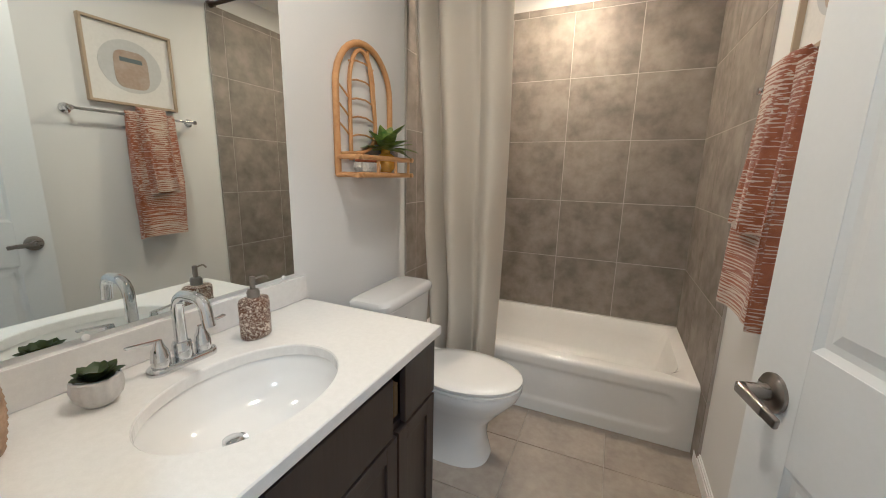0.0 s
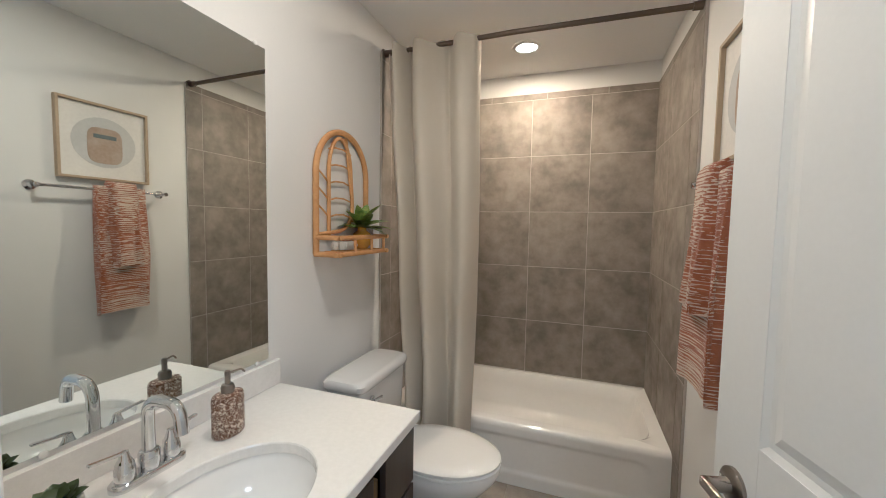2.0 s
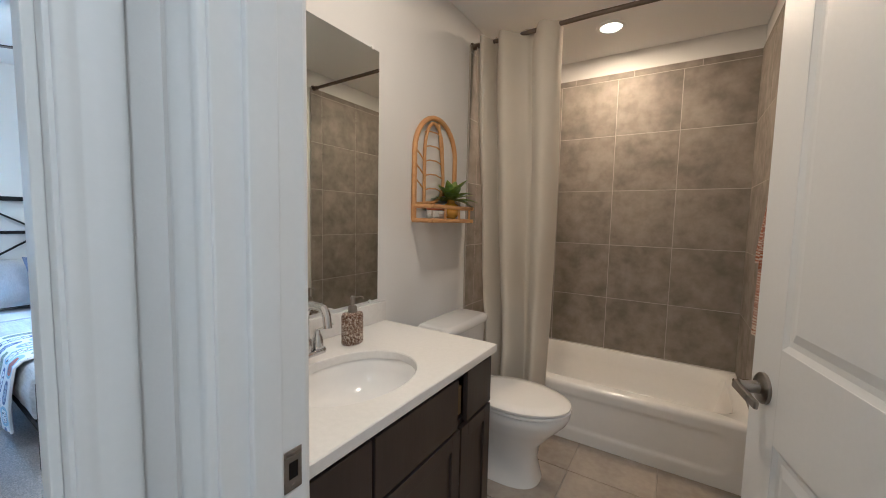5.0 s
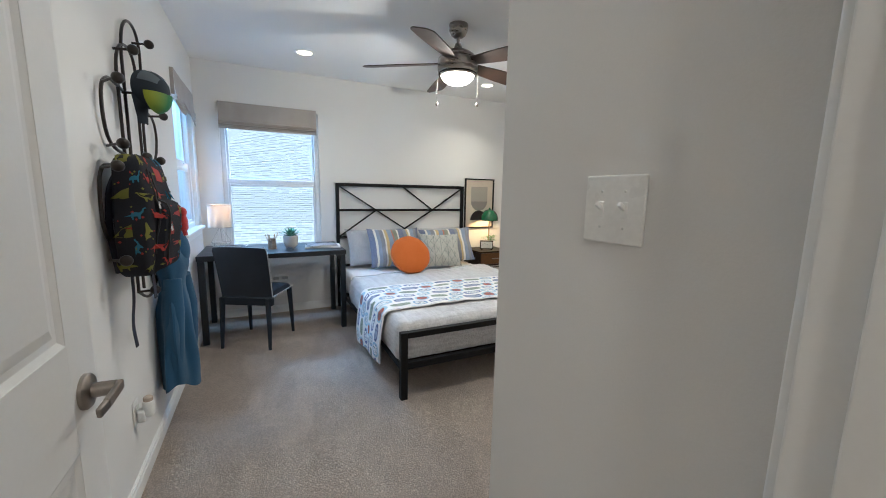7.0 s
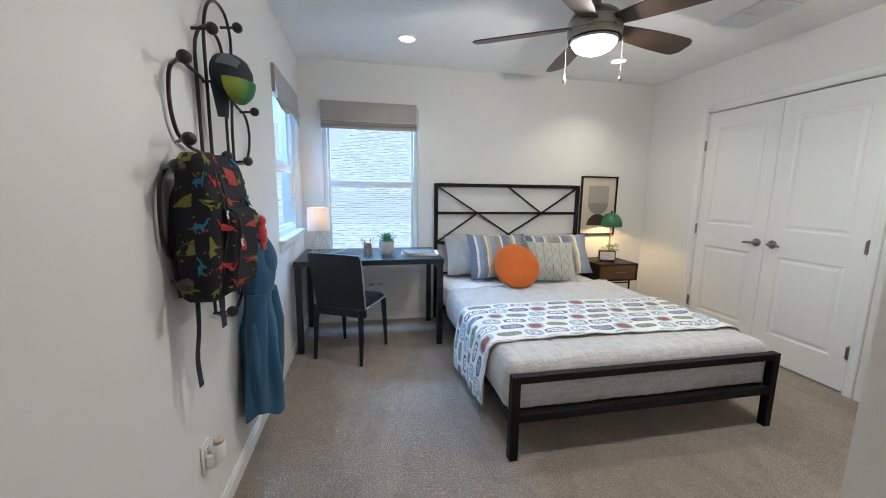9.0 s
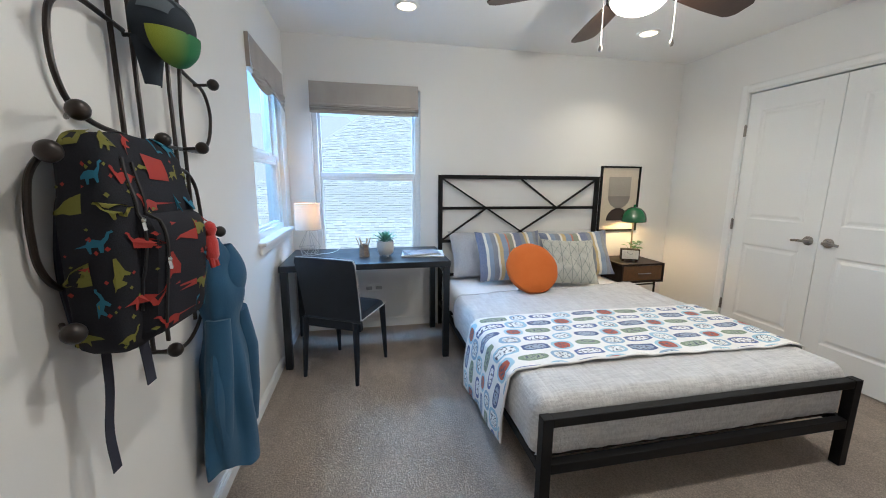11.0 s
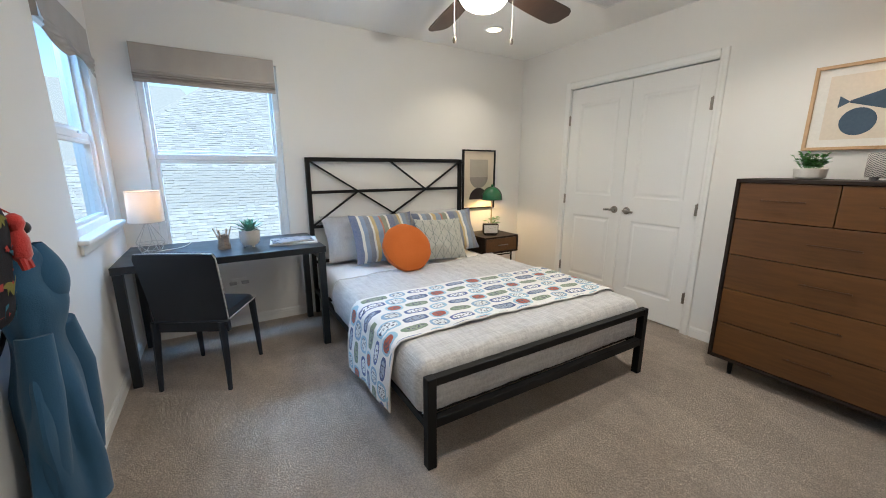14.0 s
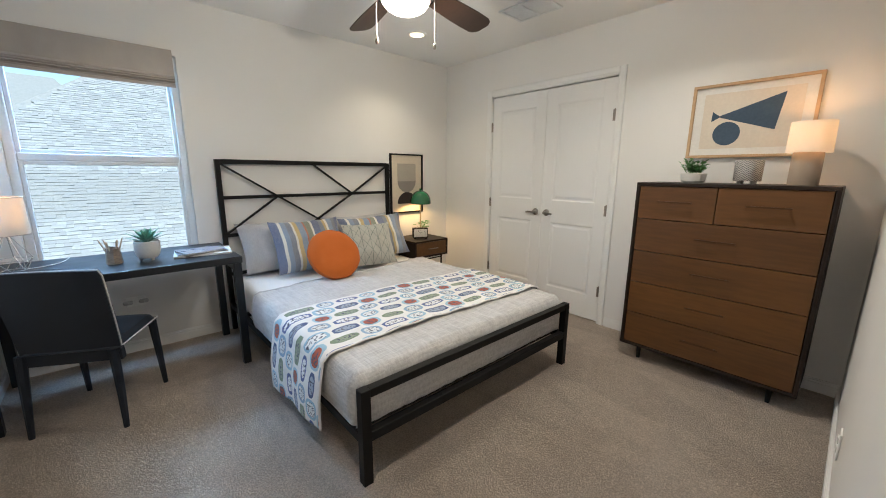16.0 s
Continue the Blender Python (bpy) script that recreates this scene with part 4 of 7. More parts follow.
# ---- bedroom: desk and chair ----
desk = thing("desk", (-4.505, -0.955, FL), "long black parsons-style desk under the window", "desk")
dw, dd, dh = 1.217, 0.67, 0.77
part("desktop", box(B(), 0, dd, 0, dw, dh - 0.045, dh, 0.004), DESKM, desk)
for x in (0.006, dd - 0.054):
    for y in (0.006, dw - 0.054):
        part("leg", box(B(), x, x + 0.048, y, y + 0.048, 0, dh - 0.045, 0.003), DESKM, desk)
part("apron", box(B(), 0.06, dd - 0.06, dw - 0.046, dw - 0.02, dh - 0.10, dh - 0.045), DESKM, desk)

chair = thing("dining_chair", (-3.82, -0.497, FL), "navy leatherette chair with pale piping, pushed up to the desk", "chair", 152.0)
# local: seat faces +x, back at -x


def seat_place(u, v):
    a, c = 2 * u - 1, 2 * v - 1
    k = max(0, 1 - abs(a) ** 5) ** 0.3 * max(0, 1 - abs(c) ** 5) ** 0.3
    return (a * 0.212, c * (0.205 - 0.008 * a), 0.440 + 0.05 * k - 0.008 * (1 - a * a) * (1 - c * c))


b = sheet(B(), 16, 16, seat_place)
thicken(b, 0.03)
part("seat", b, LEATHER, chair, "", True)


def back_place(u, v):
    c, t = 2 * u - 1, v
    half = 0.207 + 0.013 * t
    if t > 0.94:
        half -= 0.012 * ((t - 0.94) / 0.06) ** 2
    x = -0.195 - 0.085 * t ** 1.3 - 0.03 * (1 - c * c) * t
    return (x, c * half, 0.372 + 0.502 * t - 0.010 * c * c * t)


b = sheet(B(), 16, 18, back_place)
thicken(b, 0.032)
part("backrest", b, LEATHER, chair, "", True)
b = B()
edge = [Vector(back_place(0, 0.15 + 0.85 * i / 14)) for i in range(15)] + [Vector(back_place(i / 14, 1)) for i in range(1, 15)] + [Vector(back_place(1, 1 - 0.85 * i / 14)) for i in range(1, 15)]
tube(b, [p + Vector((0.012, 0, 0.002)) for p in edge], 0.004, 6)
sp = [Vector(seat_place(0.06 + 0.94 * i / 12, 0)) for i in range(13)] + [Vector(seat_place(1, i / 12)) for i in range(1, 13)] + [Vector(seat_place(1 - 0.94 * i / 12, 1)) for i in range(1, 13)]
tube(b, [p + Vector((0, 0, 0.008)) for p in sp], 0.0035, 6)
part("piping", b, PIPING, chair, "pale grey piping")
for sx in (-1, 1):
    for sy in (-1, 1):
        b = B()
        x0, y0 = sx * 0.195, sy * 0.192 + 0.020
        tube(b, [(x0, y0, 0.435), (x0 + sx * 0.012, y0 + sy * 0.008, 0.2), (x0 + sx * 0.025, y0 + sy * 0.012, 0.0)], [0.024, 0.019, 0.013], 8)
        part("leg", b, LEATHER, chair)

# ---- bedroom: nightstand, dresser ----
ns = thing("nightstand", (-4.52, 1.935, FL), "dark walnut nightstand with one drawer on slim black legs", "nightstand")
nd, nw, nz0, nz1 = 0.41, 0.45, 0.44, 0.62
b = B()
box(b, 0, nd, 0, nw, nz1 - 0.018, nz1, 0.002)
box(b, 0, nd, 0, nw, nz0, nz0 + 0.018, 0.002)
box(b, 0, nd, 0, 0.018, nz0 + 0.018, nz1 - 0.018, 0.002)
box(b, 0, nd, nw - 0.018, nw, nz0 + 0.018, nz1 - 0.018, 0.002)
box(b, 0, 0.012, 0.018, nw - 0.018, nz0 + 0.018, nz1 - 0.018)
part("case", b, DARKW, ns)
dr = part("drawer", box(B(), 0.02, nd - 0.006, 0.021, nw - 0.021, nz0 + 0.021, nz1 - 0.021, 0.002), WALNUT, ns, "walnut drawer front")
part("handle", beam(B(), (nd + 0.012, 0.16, 0.53), (nd + 0.012, 0.30, 0.53), 0.008, 0.008, bev=0.001), NICKEL, dr)
for x in (0.05, nd - 0.05):
    for y in (0.05, nw - 0.05):
        part("leg", tube(B(), [(x, y, 0), (x, y, nz0)], 0.009), BLACK, ns)
part("stretcher", tube(B(), [(nd - 0.05, 0.05, 0.41), (nd - 0.05, nw - 0.05, 0.41)], 0.007), BLACK, ns)

DRX0, DRX1, DRY, DZ0, DZ1 = -2.172, -1.198, 2.36, 0.05, 1.222
dres = thing("dresser", (DRX0, DRY, 0), "walnut six-drawer dresser in a thin black case on short legs", "dresser")
dw_, dd_ = DRX1 - DRX0, 0.42
part("top_board", box(B(), 0, dw_, 0, dd_, DZ1 - 0.02, DZ1, 0.002), DARKW, dres, "near-black top")
part("bottom_board", box(B(), 0, dw_, 0, dd_, DZ0, DZ0 + 0.02, 0.002), DARKW, dres)
part("side_board", box(B(), 0, 0.02, 0, dd_, DZ0 + 0.02, DZ1 - 0.02, 0.002), DARKW, dres)
part("side_board", box(B(), dw_ - 0.02, dw_, 0, dd_, DZ0 + 0.02, DZ1 - 0.02, 0.002), DARKW, dres)
part("back_board", box(B(), 0.02, dw_ - 0.02, dd_ - 0.012, dd_, DZ0 + 0.02, DZ1 - 0.02), DARKW, dres)
zs = [DZ0 + 0.021 + (DZ1 - DZ0 - 0.042) * k for k in (0, 0.203, 0.405, 0.604, 0.803, 1)]
GOLD = surface("dark_brass", (0.10, 0.052, 0.028), 0.4, 0.6)


def drawer(x0, x1, z0, z1):
    d = part("drawer", box(B(), x0 + 0.0025, x1 - 0.0025, 0.006, dd_ - 0.03, z0 + 0.0025, z1 - 0.0025, 0.0015), WALNUT, dres, "walnut-stained drawer front")
    c, zz = (x0 + x1) / 2, (z0 + z1) / 2 + 0.01
    hw = 0.10 if x1 - x0 < 0.6 else 0.105
    b = beam(B(), (c - hw, -0.018, zz), (c + hw, -0.018, zz), 0.007, 0.009, bev=0.001)
    for s in (-0.8, 0.8):
        tube(b, [(c + s * hw, -0.016, zz), (c + s * hw, 0.008, zz)], 0.004, 6)
    part("handle", b, GOLD, d, "slim bronze bar handle")


for i in range(4):
    drawer(0.0215, dw_ - 0.0215, zs[i], zs[i + 1])
drawer(0.0215, dw_ * 0.475, zs[4], zs[5])
drawer(dw_ * 0.475, dw_ - 0.0215, zs[4], zs[5])
for x in (0.12, dw_ - 0.12):
    for y in (0.05, dd_ - 0.05):
        part("leg", tube(B(), [(x, y, FL), (x, y, DZ0)], [0.012, 0.016], 10), BLACK, dres)

# ---- ceiling fan and lights ----
CHAIN = surface("pale_chain", (0.55, 0.52, 0.48), 0.4, 0.3)
fan = thing("ceiling_fan", (-2.82, 0.89, CEIL), "brushed nickel ceiling fan with five dark blades and lit bowl", "ceiling fan")
part("canopy", lathe(B(), [(0, 0), (0.068, 0), (0.070, -0.012), (0.066, -0.045), (0.052, -0.072), (0.030, -0.088), (0, -0.090)], seg=32), NICKEL, fan, "", True)
part("downrod", tube(B(), [(0, 0, -0.08), (0, 0, -0.17)], 0.012), NICKEL, fan, "", True)
part("motor", lathe(B(), [(0, -0.125), (0.022, -0.13), (0.03, -0.16), (0.055, -0.172), (0.095, -0.19), (0.125, -0.212), (0.142, -0.238)], seg=40), NICKEL, fan, "", True)
part("seam", lathe(B(), [(0.138, -0.234), (0.139, -0.345)], seg=40), BLACK, fan, "dark seams of the housing")
part("blade_band", lathe(B(), [(0.120, -0.242), (0.144, -0.242), (0.147, -0.252), (0.147, -0.294), (0.145, -0.298), (0.120, -0.298)], seg=40), NICKEL, fan, "", True)
part("light_housing", lathe(B(), [(0.120, -0.302), (0.146, -0.302), (0.146, -0.315), (0.138, -0.338), (0.126, -0.352), (0.122, -0.352)], seg=40), NICKEL, fan, "", True)
part("light_bowl", lathe(B(), [(0.1225, -0.350), (0.118, -0.362), (0.102, -0.382), (0.075, -0.398), (0.040, -0.409), (0, -0.413)], seg=36), BOWLGLOW, fan, "glowing frosted glass bowl", True)
for i in range(5):
    a = 26 + 72 * i
    b = B()

    def blade(u, v):
        r = 0.130 + 0.560 * u
        wdt = 0.046 + 0.031 * math.sin(min(1, u * 1.25) * math.pi / 2)
        if u > 0.90:
            wdt *= math.sqrt(max(0.05, 1 - ((u - 0.90) / 0.10) ** 2 * 0.75))
        c = 2 * v - 1
        return (r, c * wdt, -0.270 - 0.022 * u - c * wdt * 0.24)
    thicken(sheet(b, 24, 6, blade), 0.006)
    turned(b, pose(0, 0, 0, 0, 0, a))
    part("blade", b, BLADE, fan, "dark espresso blade", True)
for x, y, drop in ((-0.075, -0.128, 0.195), (0.075, 0.128, 0.200)):
    b = tube(B(), [(x, y, -0.335), (x, y, -0.335 - drop)], 0.0014, 6)
    ch = part("pull_chain", b, CHAIN, fan, "pale beaded pull chain")
    part("finial", lathe(B(), [(0, 0), (0.006, -0.003), (0.010, -0.018), (0.006, -0.029), (0, -0.031)], (x, y, -0.335 - drop), 12), NICKEL, ch, "", True)


def can_light(x, y):
    c = thing("recessed_light", (x, y, CEIL), "lit round recessed ceiling light with white trim, two of five added unseen", "ceiling light")
    part("trim_ring", lathe(B(), [(0.062, -0.001), (0.064, -0.010), (0.082, -0.007), (0.086, 0.0)], seg=36), TRIM, c, "", True)
    part("diffuser", lathe(B(), [(0, -0.004), (0.063, -0.004), (0.063, -0.001)], seg=36), CANGLOW, c, "glowing diffuser", True)


can_light(-3.93, -0.045)
can_light(-3.98, 1.87)
# these two fittings are added for the fill lamps, out of view
can_light(-1.95, -0.045)
can_light(-1.95, 1.87)
can_light(-0.2, 2.46)
vent = thing("ceiling_vent", (-2.99, 2.165, CEIL), "white slatted ceiling air vent", "air vent")
VENTM = surface("vent_paint", (0.80, 0.82, 0.83), 0.5)
b = B()
for a0, a1, c0, c1 in ((-0.19, 0.19, -0.14, -0.115), (-0.19, 0.19, 0.115, 0.14), (-0.19, -0.165, -0.115, 0.115), (0.165, 0.19, -0.115, 0.115)):
    box(b, a0, a1, c0, c1, -0.012, 0, 0.003)
part("frame", b, VENTM, vent)
for i in range(14):
    y = -0.105 + i * 0.0162
    part("slat", beam(B(), (-0.165, y, -0.006), (0.165, y, -0.006), 0.013, 0.0015, up=(0, 0.4, 1)), VENTM, vent)
part("divider", box(B(), -0.006, 0.006, -0.115, 0.115, -0.012, -0.002), VENTM, vent)
# grey plate behind the slats; its colour carries the shade of the duct
part("backing", box(B(), -0.165, 0.165, -0.115, 0.115, -0.002, -0.0005), surface("duct_shade", (0.42, 0.44, 0.46), 0.8), vent)

# ---- bathroom: tub and tiled surround ----
RIM, TF = 0.31, 2.085
tub = thing("bathtub", (MX, TF, FLOORB), "white glossy alcove bathtub with a stepped apron", "bathtub")
tw, td, th = TX - MX, TY - TF, RIM - FLOORB


def rrect(x0, x1, y0, y1, r, n=8):
    out = []
    for cx, cy, a0 in ((x1 - r, y1 - r, 0), (x0 + r, y1 - r, 90), (x0 + r, y0 + r, 180), (x1 - r, y0 + r, 270)):
        for i in range(n + 1):
            a = radians(a0 + 90 * i / n)
            out.append((cx + r * math.cos(a), cy + r * math.sin(a)))
    return out


b = B()
levels = [(0.002, 0.004, th - 0.014, 0.004), (0.002, 0.010, th - 0.003, 0.006), (0.002, 0.020, th + 0.001, 0.008), (0.055, 0.075, th + 0.002, 0.12), (0.075, 0.085, th - 0.012, 0.13), (0.095, 0.105, th - 0.09, 0.14),
          (0.13, 0.135, 0.11, 0.15), (0.18, 0.18, 0.07, 0.14), (0.30, 0.25, 0.06, 0.08)]
prev = None
for ox, oy, z, r in levels:
    left = ox + (0.10 * (1 - z / th) if ox > 0.08 else 0)
    ring = [b.verts.new((x, y, z)) for x, y in rrect(left, tw - ox, oy, td - oy * 0.75, r)]
    if prev:
        for i in range(len(ring)):
            k = (i + 1) % len(ring)
            b.faces.new((prev[i], prev[k], ring[k], ring[i]))
    prev = ring
b.faces.new(prev)
part("basin", b, TUBM, tub, "", True)
b = B()
def apron_place(u, v):
    """A flat front with a broad, softly sunk field, rounded under the rim."""
    x, z = u * tw, v * (th - 0.004)
    ex, ez = min(x, tw - x) - 0.10, min(z - 0.075, th - 0.075 - z)
    d = min(ex, ez) if ex > 0.06 or ez > 0.06 else 0.06 - math.hypot(max(0, 0.06 - ex), max(0, 0.06 - ez))
    t = min(1.0, max(0.0, (d + 0.012) / 0.024))
    y = 0.009 * t * t * (3 - 2 * t)
    top_ = max(0.0, v - 0.93) / 0.07
    return (0.001 + u * (tw - 0.002), y + 0.010 * top_ * top_, z)


sheet(b, 90, 40, apron_place)
thicken(b, 0.006)
part("apron", b, TUBM, tub, "", True)
part("drain", lathe(B(), [(0, 0.004), (0.03, 0.004), (0.033, 0)], (0.42, td / 2, 0.064), 20), CHROME, tub)
b = lathe(B(), [(0, 0.012), (0.03, 0.012), (0.036, 0.004), (0.036, 0)], (0, 0, 0), 24)
turned(b, pose(0.135, td / 2, 0.22, 0, 78, 0))
part("overflow_plate", b, CHROME, tub)

PITCH, G = 0.398, 0.004
TILE_TOP, TE = 2.333, 1.965


def tile_mesh(w_, h_, t_=0.009):
    b = box(B(), 0, w_, 0, t_, 0, h_, 0.0015, 1)
    me = bpy.data.meshes.new("tile")
    bmesh.ops.recalc_face_normals(b, faces=b.faces)
    b.to_mesh(me)
    b.free()
    return me


tile_cache = {}


def put_tile(parent, w_, h_, m, material):
    key = (round(w_, 3), round(h_, 3), material.name)
    if key not in tile_cache:
        tile_cache[key] = tile_mesh(w_, h_)
        tile_cache[key].materials.append(material)
    o = new("tile", tile_cache[key])
    o.parent = parent
    o.matrix_basis = m


rows = [0.299 + PITCH * k for k in range(6)] + [TILE_TOP]
cols = [-0.598 - PITCH, -0.598, -0.2, 0.198, 0.598]
b = box(B(), MX, TX, TY - 0.0118, TY - 0.0005, RIM - 0.02, TILE_TOP)
back = structure("tub_tiles_back", b, GROUT, "grey-brown cloudy wall tiles with pale grout")
tiles = []
for k in range(6):
    z0, z1 = rows[k], rows[k + 1]
    shift = 0.0 if k < 5 else 0.1
    cs = [max(MX, min(TX - 0.008, c_ + shift)) for c_ in cols]
    cs = sorted({round(c_, 4) for c_ in [MX, *cs, TX - 0.008]})
    for x0, x1 in zip(cs, cs[1:]):
        if x1 - x0 > 0.02:
            tiles.append((back, x1 - x0 - G, z1 - z0 - G, pose(x0 + G / 2, TY - 0.013, z0 + G / 2), TILE))
ys = [TE, TE + 0.118, TE + 0.118 + PITCH, TY - 0.013]
for nm, x, rz in (("tub_tiles_east", TX, 90), ("tub_tiles_west", MX, -90)):
    s = 1 if rz == 90 else -1
    b = box(B(), *sorted((x - s * 0.0005, x - s * 0.0118)), TE, TY - 0.014, FLOORB, TILE_TOP)
    side = structure(nm, b, GROUT, "grey-brown cloudy wall tiles with pale grout")
    zr = [FLOORB, rows[0]] + rows[1:]
    for k in range(len(zr) - 1):
        for y0, y1 in zip(ys, ys[1:]):
            if k == 0 and y0 > TF - 0.1:
                continue
            if rz == 90:
                m = pose(x - 0.004, y0 + G / 2, zr[k] + G / 2, 0, 0, 90)
            else:
                m = pose(x + 0.004, y1 - G / 2, zr[k] + G / 2, 0, 0, -90)
            tiles.append((side, y1 - y0 - G, zr[k + 1] - zr[k] - G, m, TILE))
FP = 0.397
for i in range(6):
    for jx in range(6):
        x0 = -0.18 + (jx - 2) * FP
        y0 = 1.80 - (i - 1) * FP + 0.0 - FP
        x1, y1 = x0 + FP, y0 + FP
        x0, x1, y0, y1 = max(x0, MX), min(x1, TX), max(y0, SY0 + 0.06), min(y1, TF + 0.02)
        if x1 - x0 > 0.03 and y1 - y0 > 0.03:
            tiles.append((bath_floor, x1 - x0 - 0.003, y1 - y0 - 0.003, pose(x0 + 0.0015, y1 - 0.0015, FLOORB - 0.009, 90, 0, 0), FTILE))

# curtain rod and curtain
rod = thing("curtain_rod", (0, 2.0, 2.33), "bronze shower curtain rod between the walls", "curtain rod")
RODM = surface("aged_bronze", (0.16, 0.13, 0.11), 0.35, 1.0)
part("bar", tube(B(), [(MX + 0.01, 0, 0), (-0.2, -0.02, 0), (TX - 0.01, 0, 0.0)], 0.0125, 14), RODM, rod, "", True)
for x, s in ((MX, 1), (TX, -1)):
    b = lathe(B(), [(0, 0), (0.027, 0), (0.027, 0.006), (0.019, 0.012), (0.018, 0.05), (0, 0.05)], seg=20)
    turned(b, pose(x, 0, 0, 0, 90 * s, 0))
    part("end_cap", b, RODM, rod, "", True)


def curtain_place(u, v):
    z = 2.345 - v * 2.30
    x0, x1 = -0.900 + 0.145 * min(1, v * 1.25) ** 1.3, -0.375 - 0.02 * v + 0.02 * math.sin(v * 3)
    a = 2 * math.pi * (3.3 * u + 0.25 * math.sin(5.2 * u) + 0.12)
    deep = math.sin(a) + 0.3 * math.sin(2 * a + 1.1)
    pleat = 0.35 * math.sin(2.2 * a + 0.6) * (0.3 + 0.7 * max(0.0, 1 - v * 2.2))
    y = 0.072 * (0.55 + 0.45 * v) * deep + 0.045 * pleat - 0.035 * v
    x = x0 + (x1 - x0) * u + 0.02 * math.cos(a) + 0.014 * noise.noise((u * 4, v * 3, 0))
    y += 0.006 * noise.noise((u * 9, v * 6, 2))
    if v < 0.05:
        z += 0.008 * math.sin(a * 2.0) * (0.05 - v) / 0.05
    return (x, y, z - 2.33)


cur = thing("shower_curtain", (0, 1.975, 2.33), "oatmeal linen shower curtain drawn to one side", "shower curtain")
part("fabric", thicken(sheet(B(), 150, 60, curtain_place), 0.003), CURT, cur, "", True)

# ---- bathroom: vanity ----
CT = 0.779
VX, VY0, VY1 = -0.36, SY1 + 0.002, 1.17
GOLDW = surface("raw_drawer_wood", (0.16, 0.10, 0.04), 0.6)
van = thing("vanity_cabinet", (MX, VY0, FLOORB), "espresso wood vanity cabinet with one drawer ajar", "vanity cabinet")
vd, vl, vh = VX - MX, VY1 - VY0, CT - 0.03 - FLOORB
part("side_panel", box(B(), 0, vd - 0.02, 0, 0.018, 0.0, vh), CAB, van)
part("side_panel", box(B(), 0, vd - 0.02, vl - 0.018, vl, 0.0, vh, 0.002), CAB, van)
part("bottom_panel", box(B(), 0, vd - 0.023, 0.018, vl - 0.018, 0.09, 0.108), CAB, van)
part("back_panel", box(B(), 0, 0.006, 0.018, vl - 0.018, 0.108, vh), CAB, van)
part("toe_kick", box(B(), vd - 0.09, vd - 0.08, 0.018, vl - 0.018, 0, 0.09), CAB, van)
for y0, y1 in ((0, 0.04), (0.30, 0.34), (vl - 0.28, vl - 0.235), (vl - 0.035, vl)):
    part("stile", box(B(), vd - 0.019, vd - 0.003, y0, y1, 0.09, vh, 0.001), CAB, van)
part("face_rail", box(B(), vd - 0.018, vd - 0.004, 0.04, vl - 0.035, vh - 0.03, vh), CAB, van)
part("face_rail", box(B(), vd - 0.018, vd - 0.004, 0.04, vl - 0.035, vh - 0.21, vh - 0.18), CAB, van)



def front(y0, y1, z0, z1, nm, shaker=True):
    b = B()
    f = 0.05 if shaker else 0.0
    if shaker:
        box(b, vd, vd + 0.019, y0, y0 + f, z0, z1, 0.0015)
        box(b, vd, vd + 0.019, y1 - f, y1, z0, z1, 0.0015)
        box(b, vd, vd + 0.019, y0 + f, y1 - f, z0, z0 + f, 0.0015)
        box(b, vd, vd + 0.019, y0 + f, y1 - f, z1 - f, z1, 0.0015)
        box(b, vd, vd + 0.011, y0 + f, y1 - f, z0 + f, z1 - f)
    else:
        box(b, vd, vd + 0.019, y0, y1, z0, z1, 0.0025)
    return part(nm, b, CAB, van)


front(0.30, vl - 0.262, vh - 0.185, vh - 0.015, "false_front", False)
front(0.01, 0.29, vh - 0.185, vh - 0.015, "drawer_front", False)
d = front(vl - 0.20, vl - 0.012, vh - 0.185, vh - 0.008, "drawer_front", False)
front(0.01, 0.29, 0.10, vh - 0.195, "cabinet_door")
front(0.30, vl - 0.245, 0.10, vh - 0.195, "cabinet_door")
front(vl - 0.235, vl - 0.012, 0.10, vh - 0.195, "cabinet_door")
b = box(B(), vd - 0.02, vd - 0.002, vl - 0.225, vl - 0.205, vh - 0.16, vh - 0.06, 0.002)
part("drawer_slide", b, GOLDW, van, "raw orange wood inside the gap")

top = thing("countertop", (MX, VY0, CT), "white speckled quartz countertop with backsplash", "countertop")
cw_, cl_ = 0.590, 1.192 - VY0
SC = (0.35, 0.675 - VY0)
SA, SB = 0.17, 0.222
angs = sorted({2 * math.pi * i / 72 for i in range(72)} | {math.atan2(y - SC[1], x - SC[0]) % (2 * math.pi) for x in (0, cw_) for y in (0, cl_)})
b = B()


def rect_hit(a, x0, x1, y0, y1):
    dx, dy = math.cos(a), math.sin(a)
    ts = []
    if abs(dx) > 1e-9:
        ts.append(((x1 if dx > 0 else x0) - SC[0]) / dx)
    if abs(dy) > 1e-9:
        ts.append(((y1 if dy > 0 else y0) - SC[1]) / dy)
    t = min(ts)
    return SC[0] + dx * t, SC[1] + dy * t


